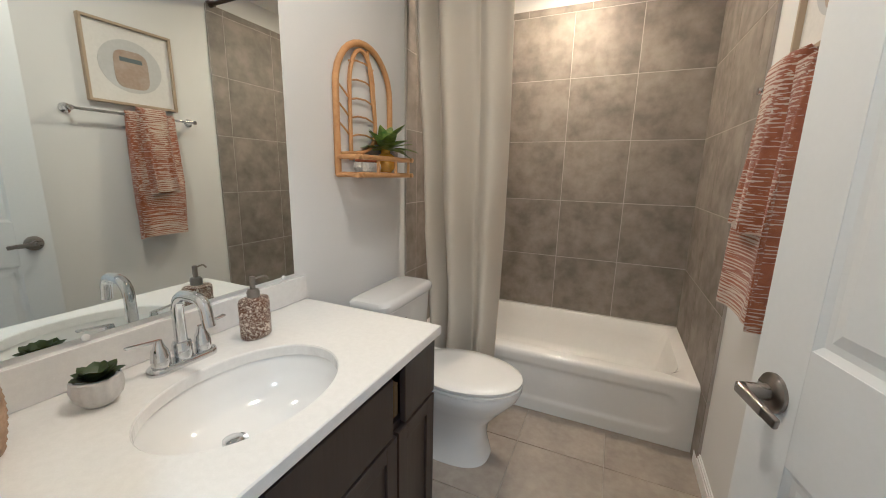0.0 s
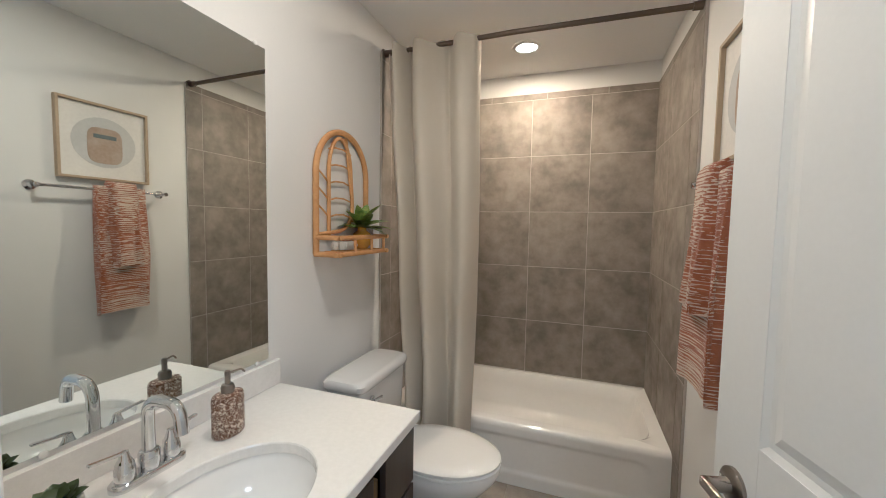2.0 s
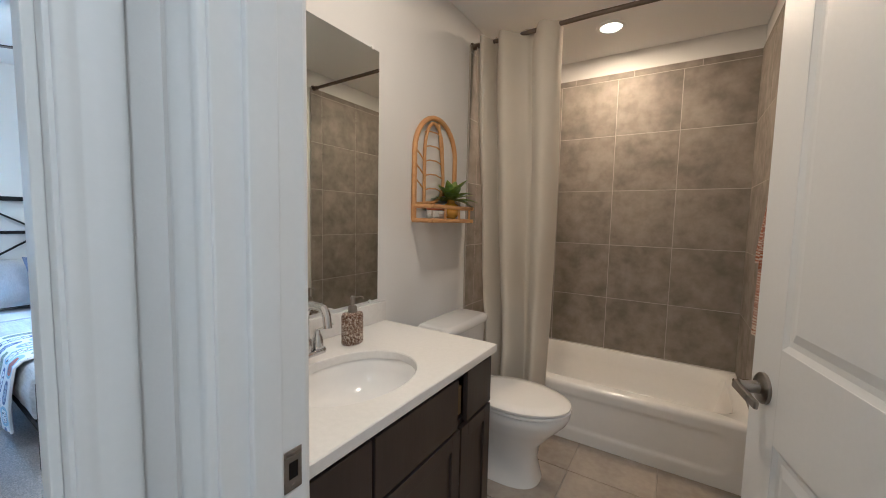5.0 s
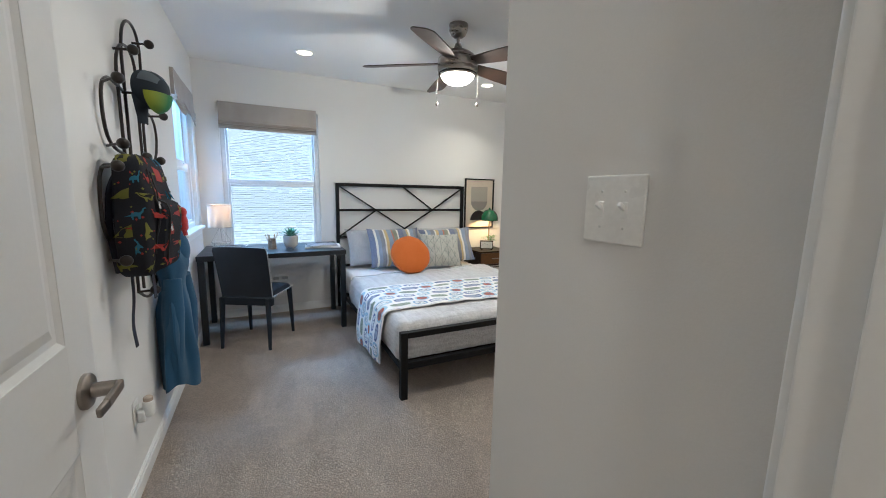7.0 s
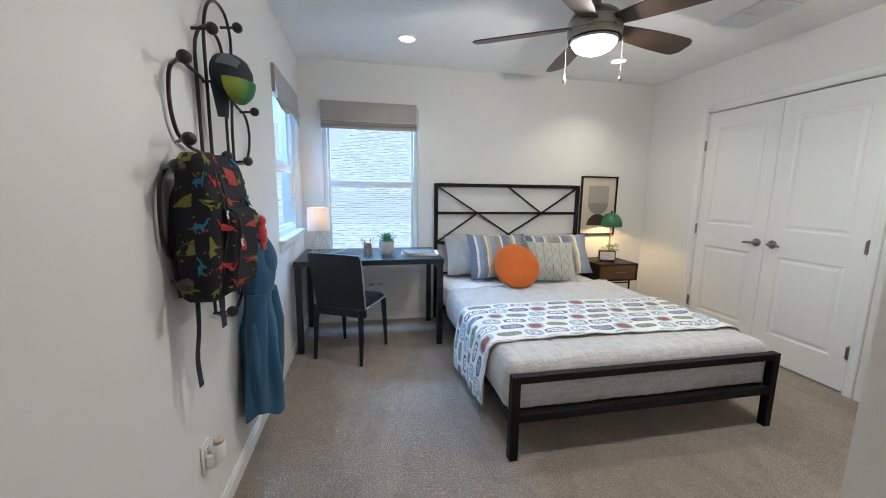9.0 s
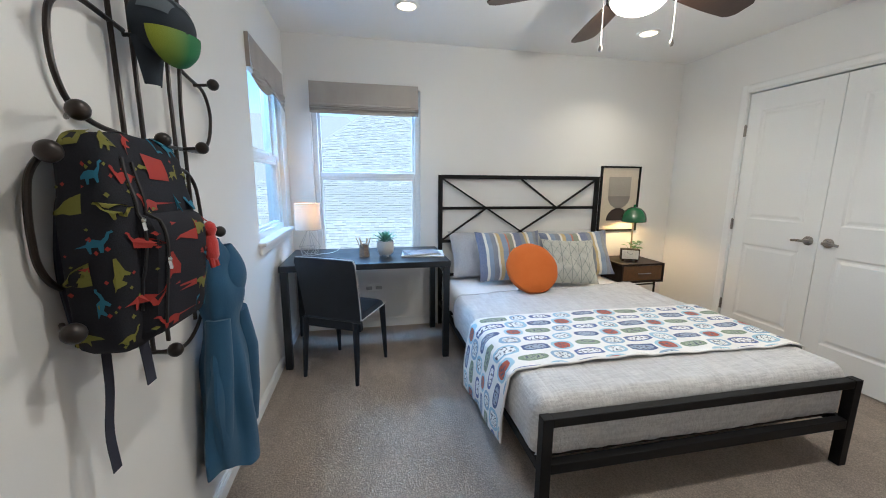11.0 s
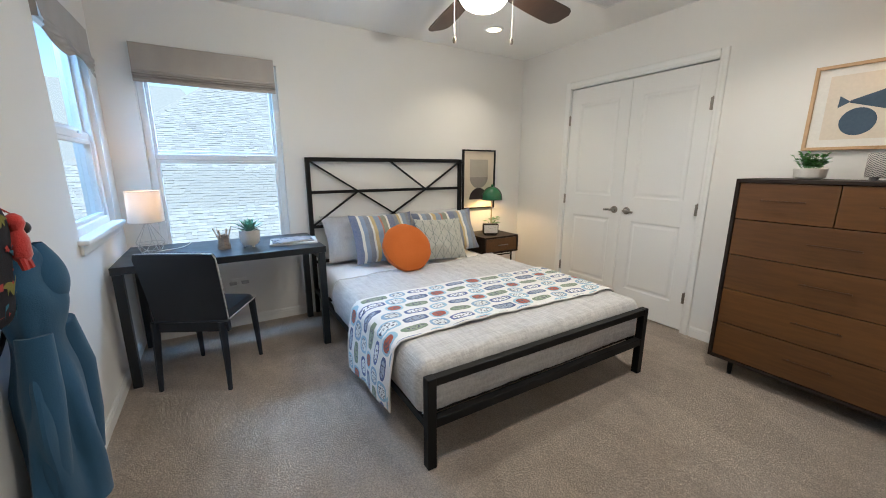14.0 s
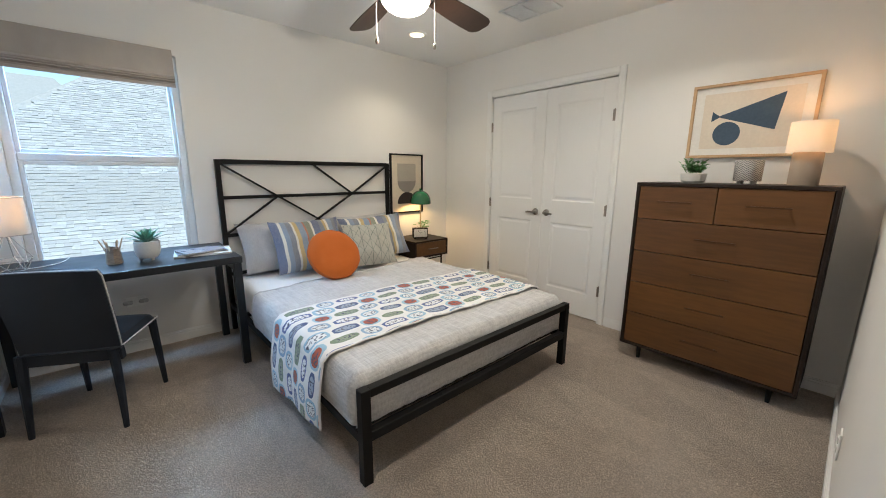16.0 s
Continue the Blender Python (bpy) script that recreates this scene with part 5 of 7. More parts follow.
loops = []
for z, o, ins in ((-0.03, 0.003, False), (-0.03, 0, False), (-0.003, 0, False), (0, 0.003, False), (0, 0, True), (-0.004, -0.003, True), (-0.03, -0.003, True)):
    ring = []
    for a in angs:
        if ins:
            k = 1 / math.sqrt((math.cos(a) / SA) ** 2 + (math.sin(a) / SB) ** 2) + o
            ring.append(b.verts.new((SC[0] + k * math.cos(a), SC[1] + k * math.sin(a), z)))
        else:
            x, y = rect_hit(a, 0.0 + o, cw_ - o, 0.0 + o, cl_ - o)
            ring.append(b.verts.new((x, y, z)))
    loops.append(ring)
for p, q in list(zip(loops, loops[1:])) + [(loops[-1], loops[0])]:
    for i in range(len(angs)):
        k = (i + 1) % len(angs)
        b.faces.new((p[i], p[k], q[k], q[i]))
part("slab", b, QUARTZ, top)
part("backsplash", box(B(), 0.0005, 0.02, 0, cl_, 0.001, 0.092, 0.002), QUARTZ, top)
sink = thing("sink", (MX + SC[0], VY0 + SC[1], CT - 0.03), "white oval undermount porcelain sink", "sink")
b = B()
prof = [(1.10, 0.0), (1.02, -0.001), (0.985, -0.012), (0.95, -0.042), (0.86, -0.078), (0.70, -0.101), (0.45, -0.114), (0.2, -0.119), (0.12, -0.12)]
prev = None
for k, z in prof:
    ring = [b.verts.new((SA * k * math.cos(2 * math.pi * i / 56), SB * k * math.sin(2 * math.pi * i / 56), z)) for i in range(56)]
    if prev:
        for i in range(56):
            b.faces.new((prev[i], prev[(i + 1) % 56], ring[(i + 1) % 56], ring[i]))
    prev = ring
b.faces.new(prev)
part("bowl", b, PORC, sink, "", True)
part("drain", lathe(B(), [(0.034, -0.004), (0.032, 0.002), (0.024, 0.001), (0.023, 0.007), (0.018, 0.010), (0, 0.011)], (-0.05, -0.02, -0.1175), 28), CHROME, sink, "chrome pop-up drain", True)

fau = thing("faucet", (-0.815, 0.675, CT), "chrome two-handle centerset faucet with arched spout", "faucet")
b = B()
pts = rrect(-0.026, 0.026, -0.082, 0.082, 0.0255, 10)
prev = None
for o, z in ((0, 0.0005), (0, 0.012), (0.003, 0.016), (0.006, 0.017)):
    ring = [b.verts.new((x * (1 - o / 0.03), y * (1 - o / 0.085), z)) for x, y in pts]
    if prev:
        for i in range(len(ring)):
            b.faces.new((prev[i], prev[(i + 1) % len(ring)], ring[(i + 1) % len(ring)], ring[i]))
    prev = ring
b.faces.new(prev)
part("deck_plate", b, CHROME, fau, "", True)
b = B()
lathe(b, [(0.022, 0.015), (0.022, 0.055), (0.019, 0.060), (0.013, 0.062)], seg=24)
tube(b, bend([(0, 0, 0.05), (0, 0, 0.185), (0.105, 0, 0.185), (0.115, 0, 0.120)], 0.05, 10), 0.0140, 16)
part("spout", b, CHROME, fau, "", True)
for s in (-1, 1):
    b = B()
    lathe(b, [(0.020, 0.015), (0.020, 0.045), (0.018, 0.048), (0.018, 0.055), (0.012, 0.066), (0.008, 0.082), (0, 0.083)], (0, s * 0.051, 0), 20)
    h_ = part("handle", b, CHROME, fau, "", True)
    part("lever", beam(B(), (0.002, s * 0.045, 0.080), (0.0, s * 0.118, 0.088), 0.011, 0.006, bev=0.002), CHROME, h_)

mir = thing("wall_mirror", (MX, 0.235, 0.885), "large frameless wall mirror above the vanity", "mirror")
part("glass", box(B(), 0.0005, 0.006, 0, 1.147 - 0.235, 0, 1.983 - 0.885, 0.001, 1), MIRROR, mir)
for y, z in ((0.87, 1.1), (0.86, -0.002), (0.3, 1.1), (0.3, -0.002)):
    b = lathe(B(), [(0, 0), (0.008, 0), (0.008, 0.008), (0.005, 0.010), (0, 0.010)], seg=14)
    turned(b, pose(0.0, y, z, 0, 90, 0))
    part("clip", b, PLASTIC, mir, "clear plastic mirror clip")

# ---- bathroom: toilet ----
toi = thing("toilet", (MX + 0.02, 1.635, FLOORB), "white two-piece elongated toilet with closed lid", "toilet")


def loft(bm, sections, n=28, cap=True):
    """Joins oval sections (cx, z, half length, half width, squareness)."""
    prev = None
    for cx, z, a, c, sq in sections:
        ring = []
        for i in range(n):
            t = 2 * math.pi * i / n
            co, si = math.cos(t), math.sin(t)
            ring.append(bm.verts.new((cx + a * math.copysign(abs(co) ** sq, co), c * math.copysign(abs(si) ** sq, si), z)))
        if prev:
            for i in range(n):
                bm.faces.new((prev[i], prev[(i + 1) % n], ring[(i + 1) % n], ring[i]))
        elif cap:
            bm.faces.new(ring[::-1])
        prev = ring
    if cap:
        bm.faces.new(prev)
    return bm


part("bowl", loft(B(), [(0.43, 0, 0.20, 0.128, 0.75), (0.43, 0.02, 0.195, 0.123, 0.75), (0.44, 0.10, 0.165, 0.105, 0.75), (0.455, 0.19, 0.165, 0.112, 0.85), (0.48, 0.27, 0.21, 0.15, 0.95), (0.49, 0.33, 0.255, 0.178, 1), (0.495, 0.365, 0.265, 0.183, 1), (0.495, 0.378, 0.262, 0.18, 1)], 40), PORC, toi, "", True)
part("base_back", loft(B(), [(0.25, 0.0, 0.16, 0.095, 0.5), (0.25, 0.15, 0.16, 0.095, 0.5), (0.22, 0.36, 0.16, 0.15, 0.5), (0.20, 0.40, 0.17, 0.17, 0.5)]), PORC, toi, "", True)
part("seat", loft(B(), [(0.495, 0.380, 0.258, 0.178, 1), (0.495, 0.383, 0.268, 0.186, 1), (0.495, 0.394, 0.268, 0.186, 1), (0.495, 0.397, 0.262, 0.18, 1)], 40), PORC, toi, "", True)
part("lid", loft(B(), [(0.49, 0.400, 0.262, 0.182, 1), (0.49, 0.403, 0.270, 0.187, 1), (0.49, 0.412, 0.270, 0.187, 1), (0.49, 0.420, 0.255, 0.175, 1), (0.49, 0.424, 0.20, 0.13, 1)], 40), PORC, toi, "", True)
tank = part("tank", loft(B(), [(0.115, 0.395, 0.085, 0.195, 0.28), (0.115, 0.41, 0.09, 0.2, 0.28), (0.115, 0.70, 0.098, 0.222, 0.28)], 48), PORC, toi, "", True)
part("tank_lid", loft(B(), [(0.115, 0.702, 0.103, 0.228, 0.25), (0.115, 0.71, 0.108, 0.234, 0.25), (0.115, 0.732, 0.108, 0.234, 0.25), (0.115, 0.745, 0.10, 0.226, 0.3), (0.115, 0.750, 0.085, 0.205, 0.3)], 48), PORC, toi, "", True)
b = lathe(B(), [(0, 0), (0.016, 0), (0.016, 0.008), (0.006, 0.01), (0.006, 0.02), (0, 0.02)], seg=16)
turned(b, pose(0.213, -0.145, 0.655, 0, 90, 0))
beam(b, (0.232, -0.15, 0.655), (0.236, -0.09, 0.648), 0.008, 0.014, bev=0.002)
part("flush_lever", b, CHROME, tank, "chrome flush lever")

# ---- small things: bedroom ----
GREEN = surface("succulent_leaf", (0.12, 0.27, 0.18), 0.5, col2=(0.20, 0.37, 0.27), big=12, fine=90)
DKGREEN = surface("dark_leaf", (0.028, 0.05, 0.010), 0.4, col2=(0.06, 0.085, 0.018), big=16, fine=90)
LEAF = surface("bright_leaf", (0.07, 0.22, 0.05), 0.4, col2=(0.14, 0.32, 0.09), big=14, fine=70)
CERAM = surface("white_ceramic", (0.68, 0.66, 0.63), 0.5, col2=(0.58, 0.56, 0.53), big=10, fine=120)
GREYCER = surface("grey_stoneware", (0.42, 0.40, 0.38), 0.6, col2=(0.30, 0.29, 0.28), big=10, fine=120)
WIRE = surface("grey_wire", (0.55, 0.55, 0.55), 0.35, 0.6)


def shade_material(name):
    """Linen that a bulb behind it shines through."""
    m, nt, p = base(name, 0.9)
    c = coords(nt)
    f = fac(nt, c, 400)
    col = mix(nt, f, (0.70, 0.66, 0.60), (0.62, 0.585, 0.53))
    nt.links.new(col, p.inputs["Base Color"])
    bump(nt, p, f, 0.2)
    tr = nt.nodes.new("ShaderNodeBsdfTranslucent")
    nt.links.new(col, tr.inputs["Color"])
    mx = nt.nodes.new("ShaderNodeMixShader")
    mx.inputs[0].default_value = 0.14
    nt.links.new(p.outputs[0], mx.inputs[1])
    nt.links.new(tr.outputs[0], mx.inputs[2])
    nt.links.new(mx.outputs[0], nt.nodes["Material Output"].inputs["Surface"])
    return m


SHADEW = shade_material("lit_linen_shade")


def leaf(bm, at, yaw, tilt, length, width, curl=0.3, thick=0.0, n=7):
    """One pointed leaf that leaves at along yaw, raised by tilt degrees, bending down by curl."""
    m = Matrix.Translation(at) @ pose(0, 0, 0, 0, 0, yaw) @ pose(0, 0, 0, 0, -tilt, 0)
    rows_ = []
    for i in range(n + 1):
        t = i / n
        half = width * 0.5 * math.sin(math.pi * min(1, 0.08 + 0.92 * t)) ** 0.8 * (1 - 0.25 * t)
        x, z = length * t, -curl * length * t * t
        rows_.append([bm.verts.new(m @ Vector((x, s * half, z + (abs(s) * 0.22 - 0.1) * half))) for s in (-1, 0, 1)])
        if thick:
            rows_[-1].append(bm.verts.new(m @ Vector((x, 0, z - thick * (1 - t)))))
    k = 4 if thick else 3
    for p, q in zip(rows_, rows_[1:]):
        for i in range(2):
            bm.faces.new((p[i], p[i + 1], q[i + 1], q[i]))
        if thick:
            bm.faces.new((p[2], p[3], q[3], q[2]))
            bm.faces.new((p[3], p[0], q[0], q[3]))
    return bm


def rosette(bm, at, n, length, width, thick=0.003, seed=1, lo=5, hi=75, curl=0.1):
    random.seed(seed)
    for i in range(n):
        t = i / n
        leaf(bm, at, i * 137.5, lo + (hi - lo) * t, length * (1 - 0.45 * t) * random.uniform(0.9, 1.1), width * (1 - 0.2 * t), curl, thick)
    return bm


# desk lamp with a wire base
dl = thing("table_lamp", (-4.235, -0.80, FL + 0.77), "lit table lamp with white drum shade on wire base", "table lamp")
b = B()
R0, R1, H0, H1 = 0.085, 0.05, 0.065, 0.205
low = [(0.055 * math.cos(a), 0.055 * math.sin(a), 0.003) for a in [2 * math.pi * i / 5 for i in range(5)]]
mid = [(R0 * math.cos(a), R0 * math.sin(a), H0) for a in [2 * math.pi * (i + 0.5) / 5 for i in range(5)]]
hi_ = [(0.008 * math.cos(a), 0.008 * math.sin(a), H1) for a in [2 * math.pi * (i + 0.5) / 5 for i in range(5)]]
for i in range(5):
    k = (i + 1) % 5
    for p, q in ((low[i], low[k]), (mid[i], mid[k]), (low[i], mid[i]), (low[k], mid[i]), (mid[i], hi_[i])):
        tube(b, [p, q], 0.0022, 6)
part("wire_base", b, WIRE, dl, "pale grey geometric wire base")
part("shade", sheet(B(), 40, 4, lambda u, v: ((0.098 - 0.006 * v) * math.cos(2 * math.pi * u), (0.098 - 0.006 * v) * math.sin(2 * math.pi * u), 0.205 + 0.205 * v), True), SHADEW, dl, "white linen drum shade", True)
for z, r in ((0.206, 0.0985), (0.409, 0.0925)):
    part("shade_rim", tube(B(), [(r * math.cos(2 * math.pi * i / 40), r * math.sin(2 * math.pi * i / 40), z) for i in range(40)], 0.002, 6, True), SHADEF, dl)
part("stem", tube(B(), [(0, 0, 0.2), (0, 0, 0.27)], 0.009), WIRE, dl)
part("bulb", ball(B(), (0, 0, 0.30), 0.026), glow("bulb_glass", (1.0, 0.7, 0.42), 8), dl, "", True)
b = tube(B(), bend([(0.0, 0.05, 0.004), (-0.05, 0.16, 0.003), (-0.16, 0.20, 0.003), (-0.24, 0.21, 0.003)], 0.05), 0.0025, 6)
part("cord", b, PLASTIC, dl)
lamp("desk_lamp_bulb", "POINT", (-4.235, -0.80, FL + 0.77 + 0.345), 1.0, (1.0, 0.46, 0.13), 0.02)

cup = thing("pencil_cup", (-4.11, -0.375, FL + 0.77), "faceted brown wood-look pencil cup", "pencil cup")
CUPM = surface("marbled_wood", (0.16, 0.12, 0.09), 0.5, col2=(0.34, 0.27, 0.21), big=18, fine=60, stretch=(1, 1, 3))
part("cup", lathe(B(), [(0, 0.001), (0.043, 0.001), (0.034, 0.098), (0.031, 0.098), (0.036, 0.01), (0, 0.01)], seg=7), CUPM, cup)
PEN = surface("pencil_wood", (0.60, 0.48, 0.36), 0.6, col2=(0.5, 0.39, 0.28))
for i, (dx, dy, hh) in enumerate(((0.03, 0.02, 0.15), (-0.035, 0.025, 0.14), (0.0, -0.05, 0.155), (0.02, 0.045, 0.16), (-0.02, -0.03, 0.15), (0.035, -0.02, 0.145))):
    part("pencil", tube(B(), [(dx * 0.2, dy * 0.2, 0.012), (dx * 1.1, dy * 1.1, hh - 0.012), (dx * 1.2, dy * 1.2, hh)], [0.0038, 0.0038, 0.001], 6), PEN, cup)
pot = thing("potted_succulent", (-4.10, -0.21, FL + 0.77), "green succulent in ribbed white pot on three feet", "potted plant")
ppot = part("pot", lathe(B(), [(0, 0.012), (0.038, 0.013), (0.052, 0.03), (0.058, 0.06), (0.058, 0.105), (0.054, 0.107), (0.052, 0.095), (0, 0.092)], seg=40, wave=lambda a, z: 1 + 0.02 * math.sin(20 * a) * (0.02 < z < 0.09)), CERAM, pot, "", True)
for i in range(3):
    a = 2 * math.pi * i / 3 + 0.4
    part("foot", lathe(B(), [(0, 0), (0.007, 0.001), (0.010, 0.016), (0, 0.018)], (0.034 * math.cos(a), 0.034 * math.sin(a), 0), 10), CERAM, ppot)
pot.matrix_basis = pot.matrix_basis @ Matrix.Scale(1.16, 4)
part("leaves", rosette(B(), (0, 0, 0.098), 36, 0.120, 0.027, 0.005, 3, 22, 84, 0.10), GREEN, pot, "pointed blue-green leaves")
MAG = [surface("magazine_cover", (0.12, 0.15, 0.22), 0.3, col2=(0.34, 0.28, 0.25), big=14, fine=40, strength=0),
       surface("magazine_grey", (0.07, 0.09, 0.12), 0.3, col2=(0.22, 0.24, 0.27), big=10, fine=30, strength=0),
       surface("paper_edge", (0.68, 0.66, 0.62), 0.7)]
for k, (x, y, w_, h_, t_, rz, mt) in enumerate(((-4.13, 0.09, 0.26, 0.33, 0.012, -8, MAG[2]), (-4.13, 0.08, 0.22, 0.29, 0.006, -2, MAG[1]), (-4.10, 0.07, 0.18, 0.24, 0.008, 14, MAG[0]))):
    mg = thing("magazine", (x, y, FL + 0.7705 + (0, 0.0125, 0.0190)[k]), "glossy magazine lying in a small stack", "magazine", rz, "magazines on the desk")
    part("pages", box(B(), -w_ / 2, w_ / 2, -h_ / 2, h_ / 2, 0, t_ * 0.8, 0.001, 1), MAG[2], mg)
    part("cover", box(B(), -w_ / 2 - 0.001, w_ / 2 + 0.001, -h_ / 2 - 0.001, h_ / 2 + 0.001, t_ * 0.8, t_, 0.0005, 1), mt, mg, "printed cover")

# nightstand lamp, clock and sprig
NT = FL + 0.62
gl = thing("table_lamp", (-4.40, 2.235, NT), "green dome table lamp with slim brass stem", "table lamp")
GLAM = surface("green_enamel", (0.012, 0.10, 0.035), 0.22, col2=(0.018, 0.13, 0.045), big=6, fine=80, strength=0.0, coat=0.5)
BRASS = surface("soft_brass", (0.62, 0.5, 0.34), 0.3, 1.0)
part("base", lathe(B(), [(0, 0), (0.055, 0), (0.055, 0.008), (0.02, 0.014), (0, 0.014)], seg=28), BRASS, gl, "", True)
part("stem", tube(B(), [(0, 0, 0.01), (0, 0, 0.50)], 0.008), BRASS, gl)
RG = 0.115
dome = [(RG, 0.365), (RG, 0.385)] + [(RG * math.cos(radians(a)), 0.385 + 0.125 * math.sin(radians(a))) for a in range(10, 90, 10)] + [(0.012, 0.51), (0.011, 0.53), (0, 0.531)]
inner = [(r * 0.97, z - 0.003) for r, z in dome[:-3]][::-1]
part("shade", lathe(B(), [(0.02, 0.505)] + inner + dome, seg=36), GLAM, gl, "glossy green metal dome", True)
lamp("green_lamp_bulb", "POINT", (-4.40, 2.235, NT + 0.41), 7.5, WARM, 0.025)
ck = thing("desk_clock", (-4.265, 2.12, NT), "small dark box clock with a cream dial", "clock", -28)
part("case", box(B(), -0.03, 0.03, -0.068, 0.068, 0.012, 0.098, 0.003), DARKW, ck)
ck.matrix_basis = ck.matrix_basis @ Matrix.Scale(1.2, 4)
dial = part("dial", box(B(), 0.0302, 0.0315, -0.06, 0.06, 0.02, 0.09), surface("clock_dial", (0.74, 0.71, 0.64), 0.5), ck)
for a, l in ((60, 0.022), (-55, 0.03)):
    part("hand", beam(B(), (0.0325, 0, 0.055), (0.0325, l * math.sin(radians(a)), 0.055 + l * math.cos(radians(a))), 0.002, 0.003, up=(1, 0, 0)), BLACK, dial)
b = B()
for i in range(12):
    a = radians(30 * i)
    r = 0.026
    beam(b, (0.0323, r * 1.5 * math.sin(a), 0.055 + r * math.cos(a)), (0.0323, r * 1.65 * math.sin(a), 0.055 + r * 1.12 * math.cos(a)), 0.0012, 0.003, up=(1, 0, 0))
part("hour_marks", b, BLACK, dial)
for s in (-1, 1):
    part("foot", box(B(), -0.025, 0.025, s * 0.05 - 0.008, s * 0.05 + 0.008, 0, 0.012), DARKW, ck)
sp_ = thing("potted_sprig", (-4.345, 2.20, NT), "small green sprig in a glass bud vase", "potted plant")
part("vase", lathe(B(), [(0, 0.001), (0.02, 0.001), (0.024, 0.03), (0.012, 0.06), (0.012, 0.075), (0, 0.07)], seg=18), CERAM, sp_, "", True)
b = B()
random.seed(8)
for i in range(18):
    a = random.uniform(0, 360)
    at = Vector((0.03 * math.cos(radians(a)), 0.06 * math.sin(radians(a)), 0.10 + 0.07 * random.random()))
    tube(b, [(0, 0, 0.07), at], 0.0012, 5)
    leaf(b, at, a, 20, 0.052, 0.044, 0.3)
part("leaves", b, LEAF, sp_)


def framed_print(name, w_, h_, fr, dep, frame_mat, label, glass=True):
    """A frame in local x 0..w, z 0..h, back on y = 0, facing +y."""
    p = thing(name, (0, 0, 0), label, "picture")
    for a0, a1, c0, c1 in ((0, fr, 0, h_), (w_ - fr, w_, 0, h_), (fr, w_ - fr, 0, fr), (fr, w_ - fr, h_ - fr, h_)):
        part("frame", box(B(), a0, a1, 0.001, dep, c0, c1, 0.0012, 1), frame_mat, p)
    part("mat", box(B(), fr, w_ - fr, 0.001, dep * 0.45, fr, h_ - fr), surface("mat_" + name, (0.80, 0.78, 0.74), 0.85), p)
    return p


def flat_shape(parent, name, pts, y, material, cx=0, cz=0):
    b = B()
    vs = [b.verts.new((cx + x, y, cz + z)) for x, z in pts]
    f = b.faces.new(vs)
    r = bmesh.ops.extrude_face_region(b, geom=[f])
    bmesh.ops.translate(b, vec=(0, 0.0012, 0), verts=[v for v in r["geom"] if isinstance(v, bmesh.types.BMVert)])
    return part(name, b, material, parent)


def arc(r, a0, a1, n=20, rz=1.0):
    return [(r * math.cos(radians(a0 + (a1 - a0) * i / n)), rz * r * math.sin(radians(a0 + (a1 - a0) * i / n))) for i in range(n + 1)]


CREAM = surface("cream_paper", (0.66, 0.58, 0.46), 0.85)
INK1, INK2, INK3 = surface("stone_ink", (0.43, 0.39, 0.33), 0.85), surface("taupe_ink", (0.30, 0.27, 0.24), 0.85), surface("plum_ink", (0.035, 0.022, 0.022), 0.8)
pw, ph = 0.445, 0.65
pr = framed_print("framed_print", pw, ph, 0.016, 0.028, BLACK, "abstract half-circle print in a thin black frame")
pr.matrix_basis = pose(BX0, 2.395, 0.825, 0, 0, -90)
part("paper", box(B(), 0.016, pw - 0.016, 0.0126, 0.0135, 0.016, ph - 0.016), CREAM, pr)
rr = 0.125
flat_shape(pr, "printed_block", [(-rr, 0), (rr, 0), (rr, 0.19), (-rr, 0.19)], 0.0137, INK1, pw / 2, 0.355)
flat_shape(pr, "printed_half_disc", arc(rr, 180, 360), 0.0137, INK2, pw / 2, 0.354)
flat_shape(pr, "printed_half_disc", arc(rr * 1.03, 0, 180), 0.0137, INK3, pw / 2, 0.105)

# dresser top
NAVY = surface("navy_ink", (0.045, 0.075, 0.12), 0.8, col2=(0.065, 0.10, 0.15), big=9, fine=60)
pw, ph = 0.645, 0.475
pc = framed_print("framed_print", pw, ph, 0.018, 0.03, OAK, "navy abstract shapes print in a pale oak frame")
pc.matrix_basis = pose(-1.37, BY1, 1.39, 0, 0, 180)
part("paper", box(B(), 0.07, pw - 0.07, 0.0136, 0.0146, 0.06, ph - 0.06), surface("peach_paper", (0.74, 0.66, 0.56), 0.85), pc)
# mirrored in x: local x runs towards the bed wall's opposite side
flat_shape(pc, "printed_wedge", [(pw - 0.17, 0.272), (0.155, 0.385), (0.185, 0.165), (pw - 0.17, 0.260)], 0.0148, NAVY)
flat_shape(pc, "printed_fishtail", [(pw - 0.172, 0.266), (pw - 0.125, 0.302), (pw - 0.122, 0.236)], 0.0148, NAVY)
flat_shape(pc, "printed_disc", arc(0.075, 0, 360, 36)[:-1], 0.0148, NAVY, pw - 0.215, 0.155)
DT = 1.2225
pl = thing("potted_plant", (-1.90, 2.57, DT), "leafy green herb in a low ribbed white bowl", "potted plant")
part("pot", lathe(B(), [(0, 0.001), (0.055, 0.001), (0.068, 0.012), (0.074, 0.06), (0.070, 0.062), (0.066, 0.05), (0, 0.048)], seg=48, wave=lambda a, z: 1 + 0.012 * math.sin(30 * a)), CERAM, pl, "", True)
b = B()
random.seed(21)
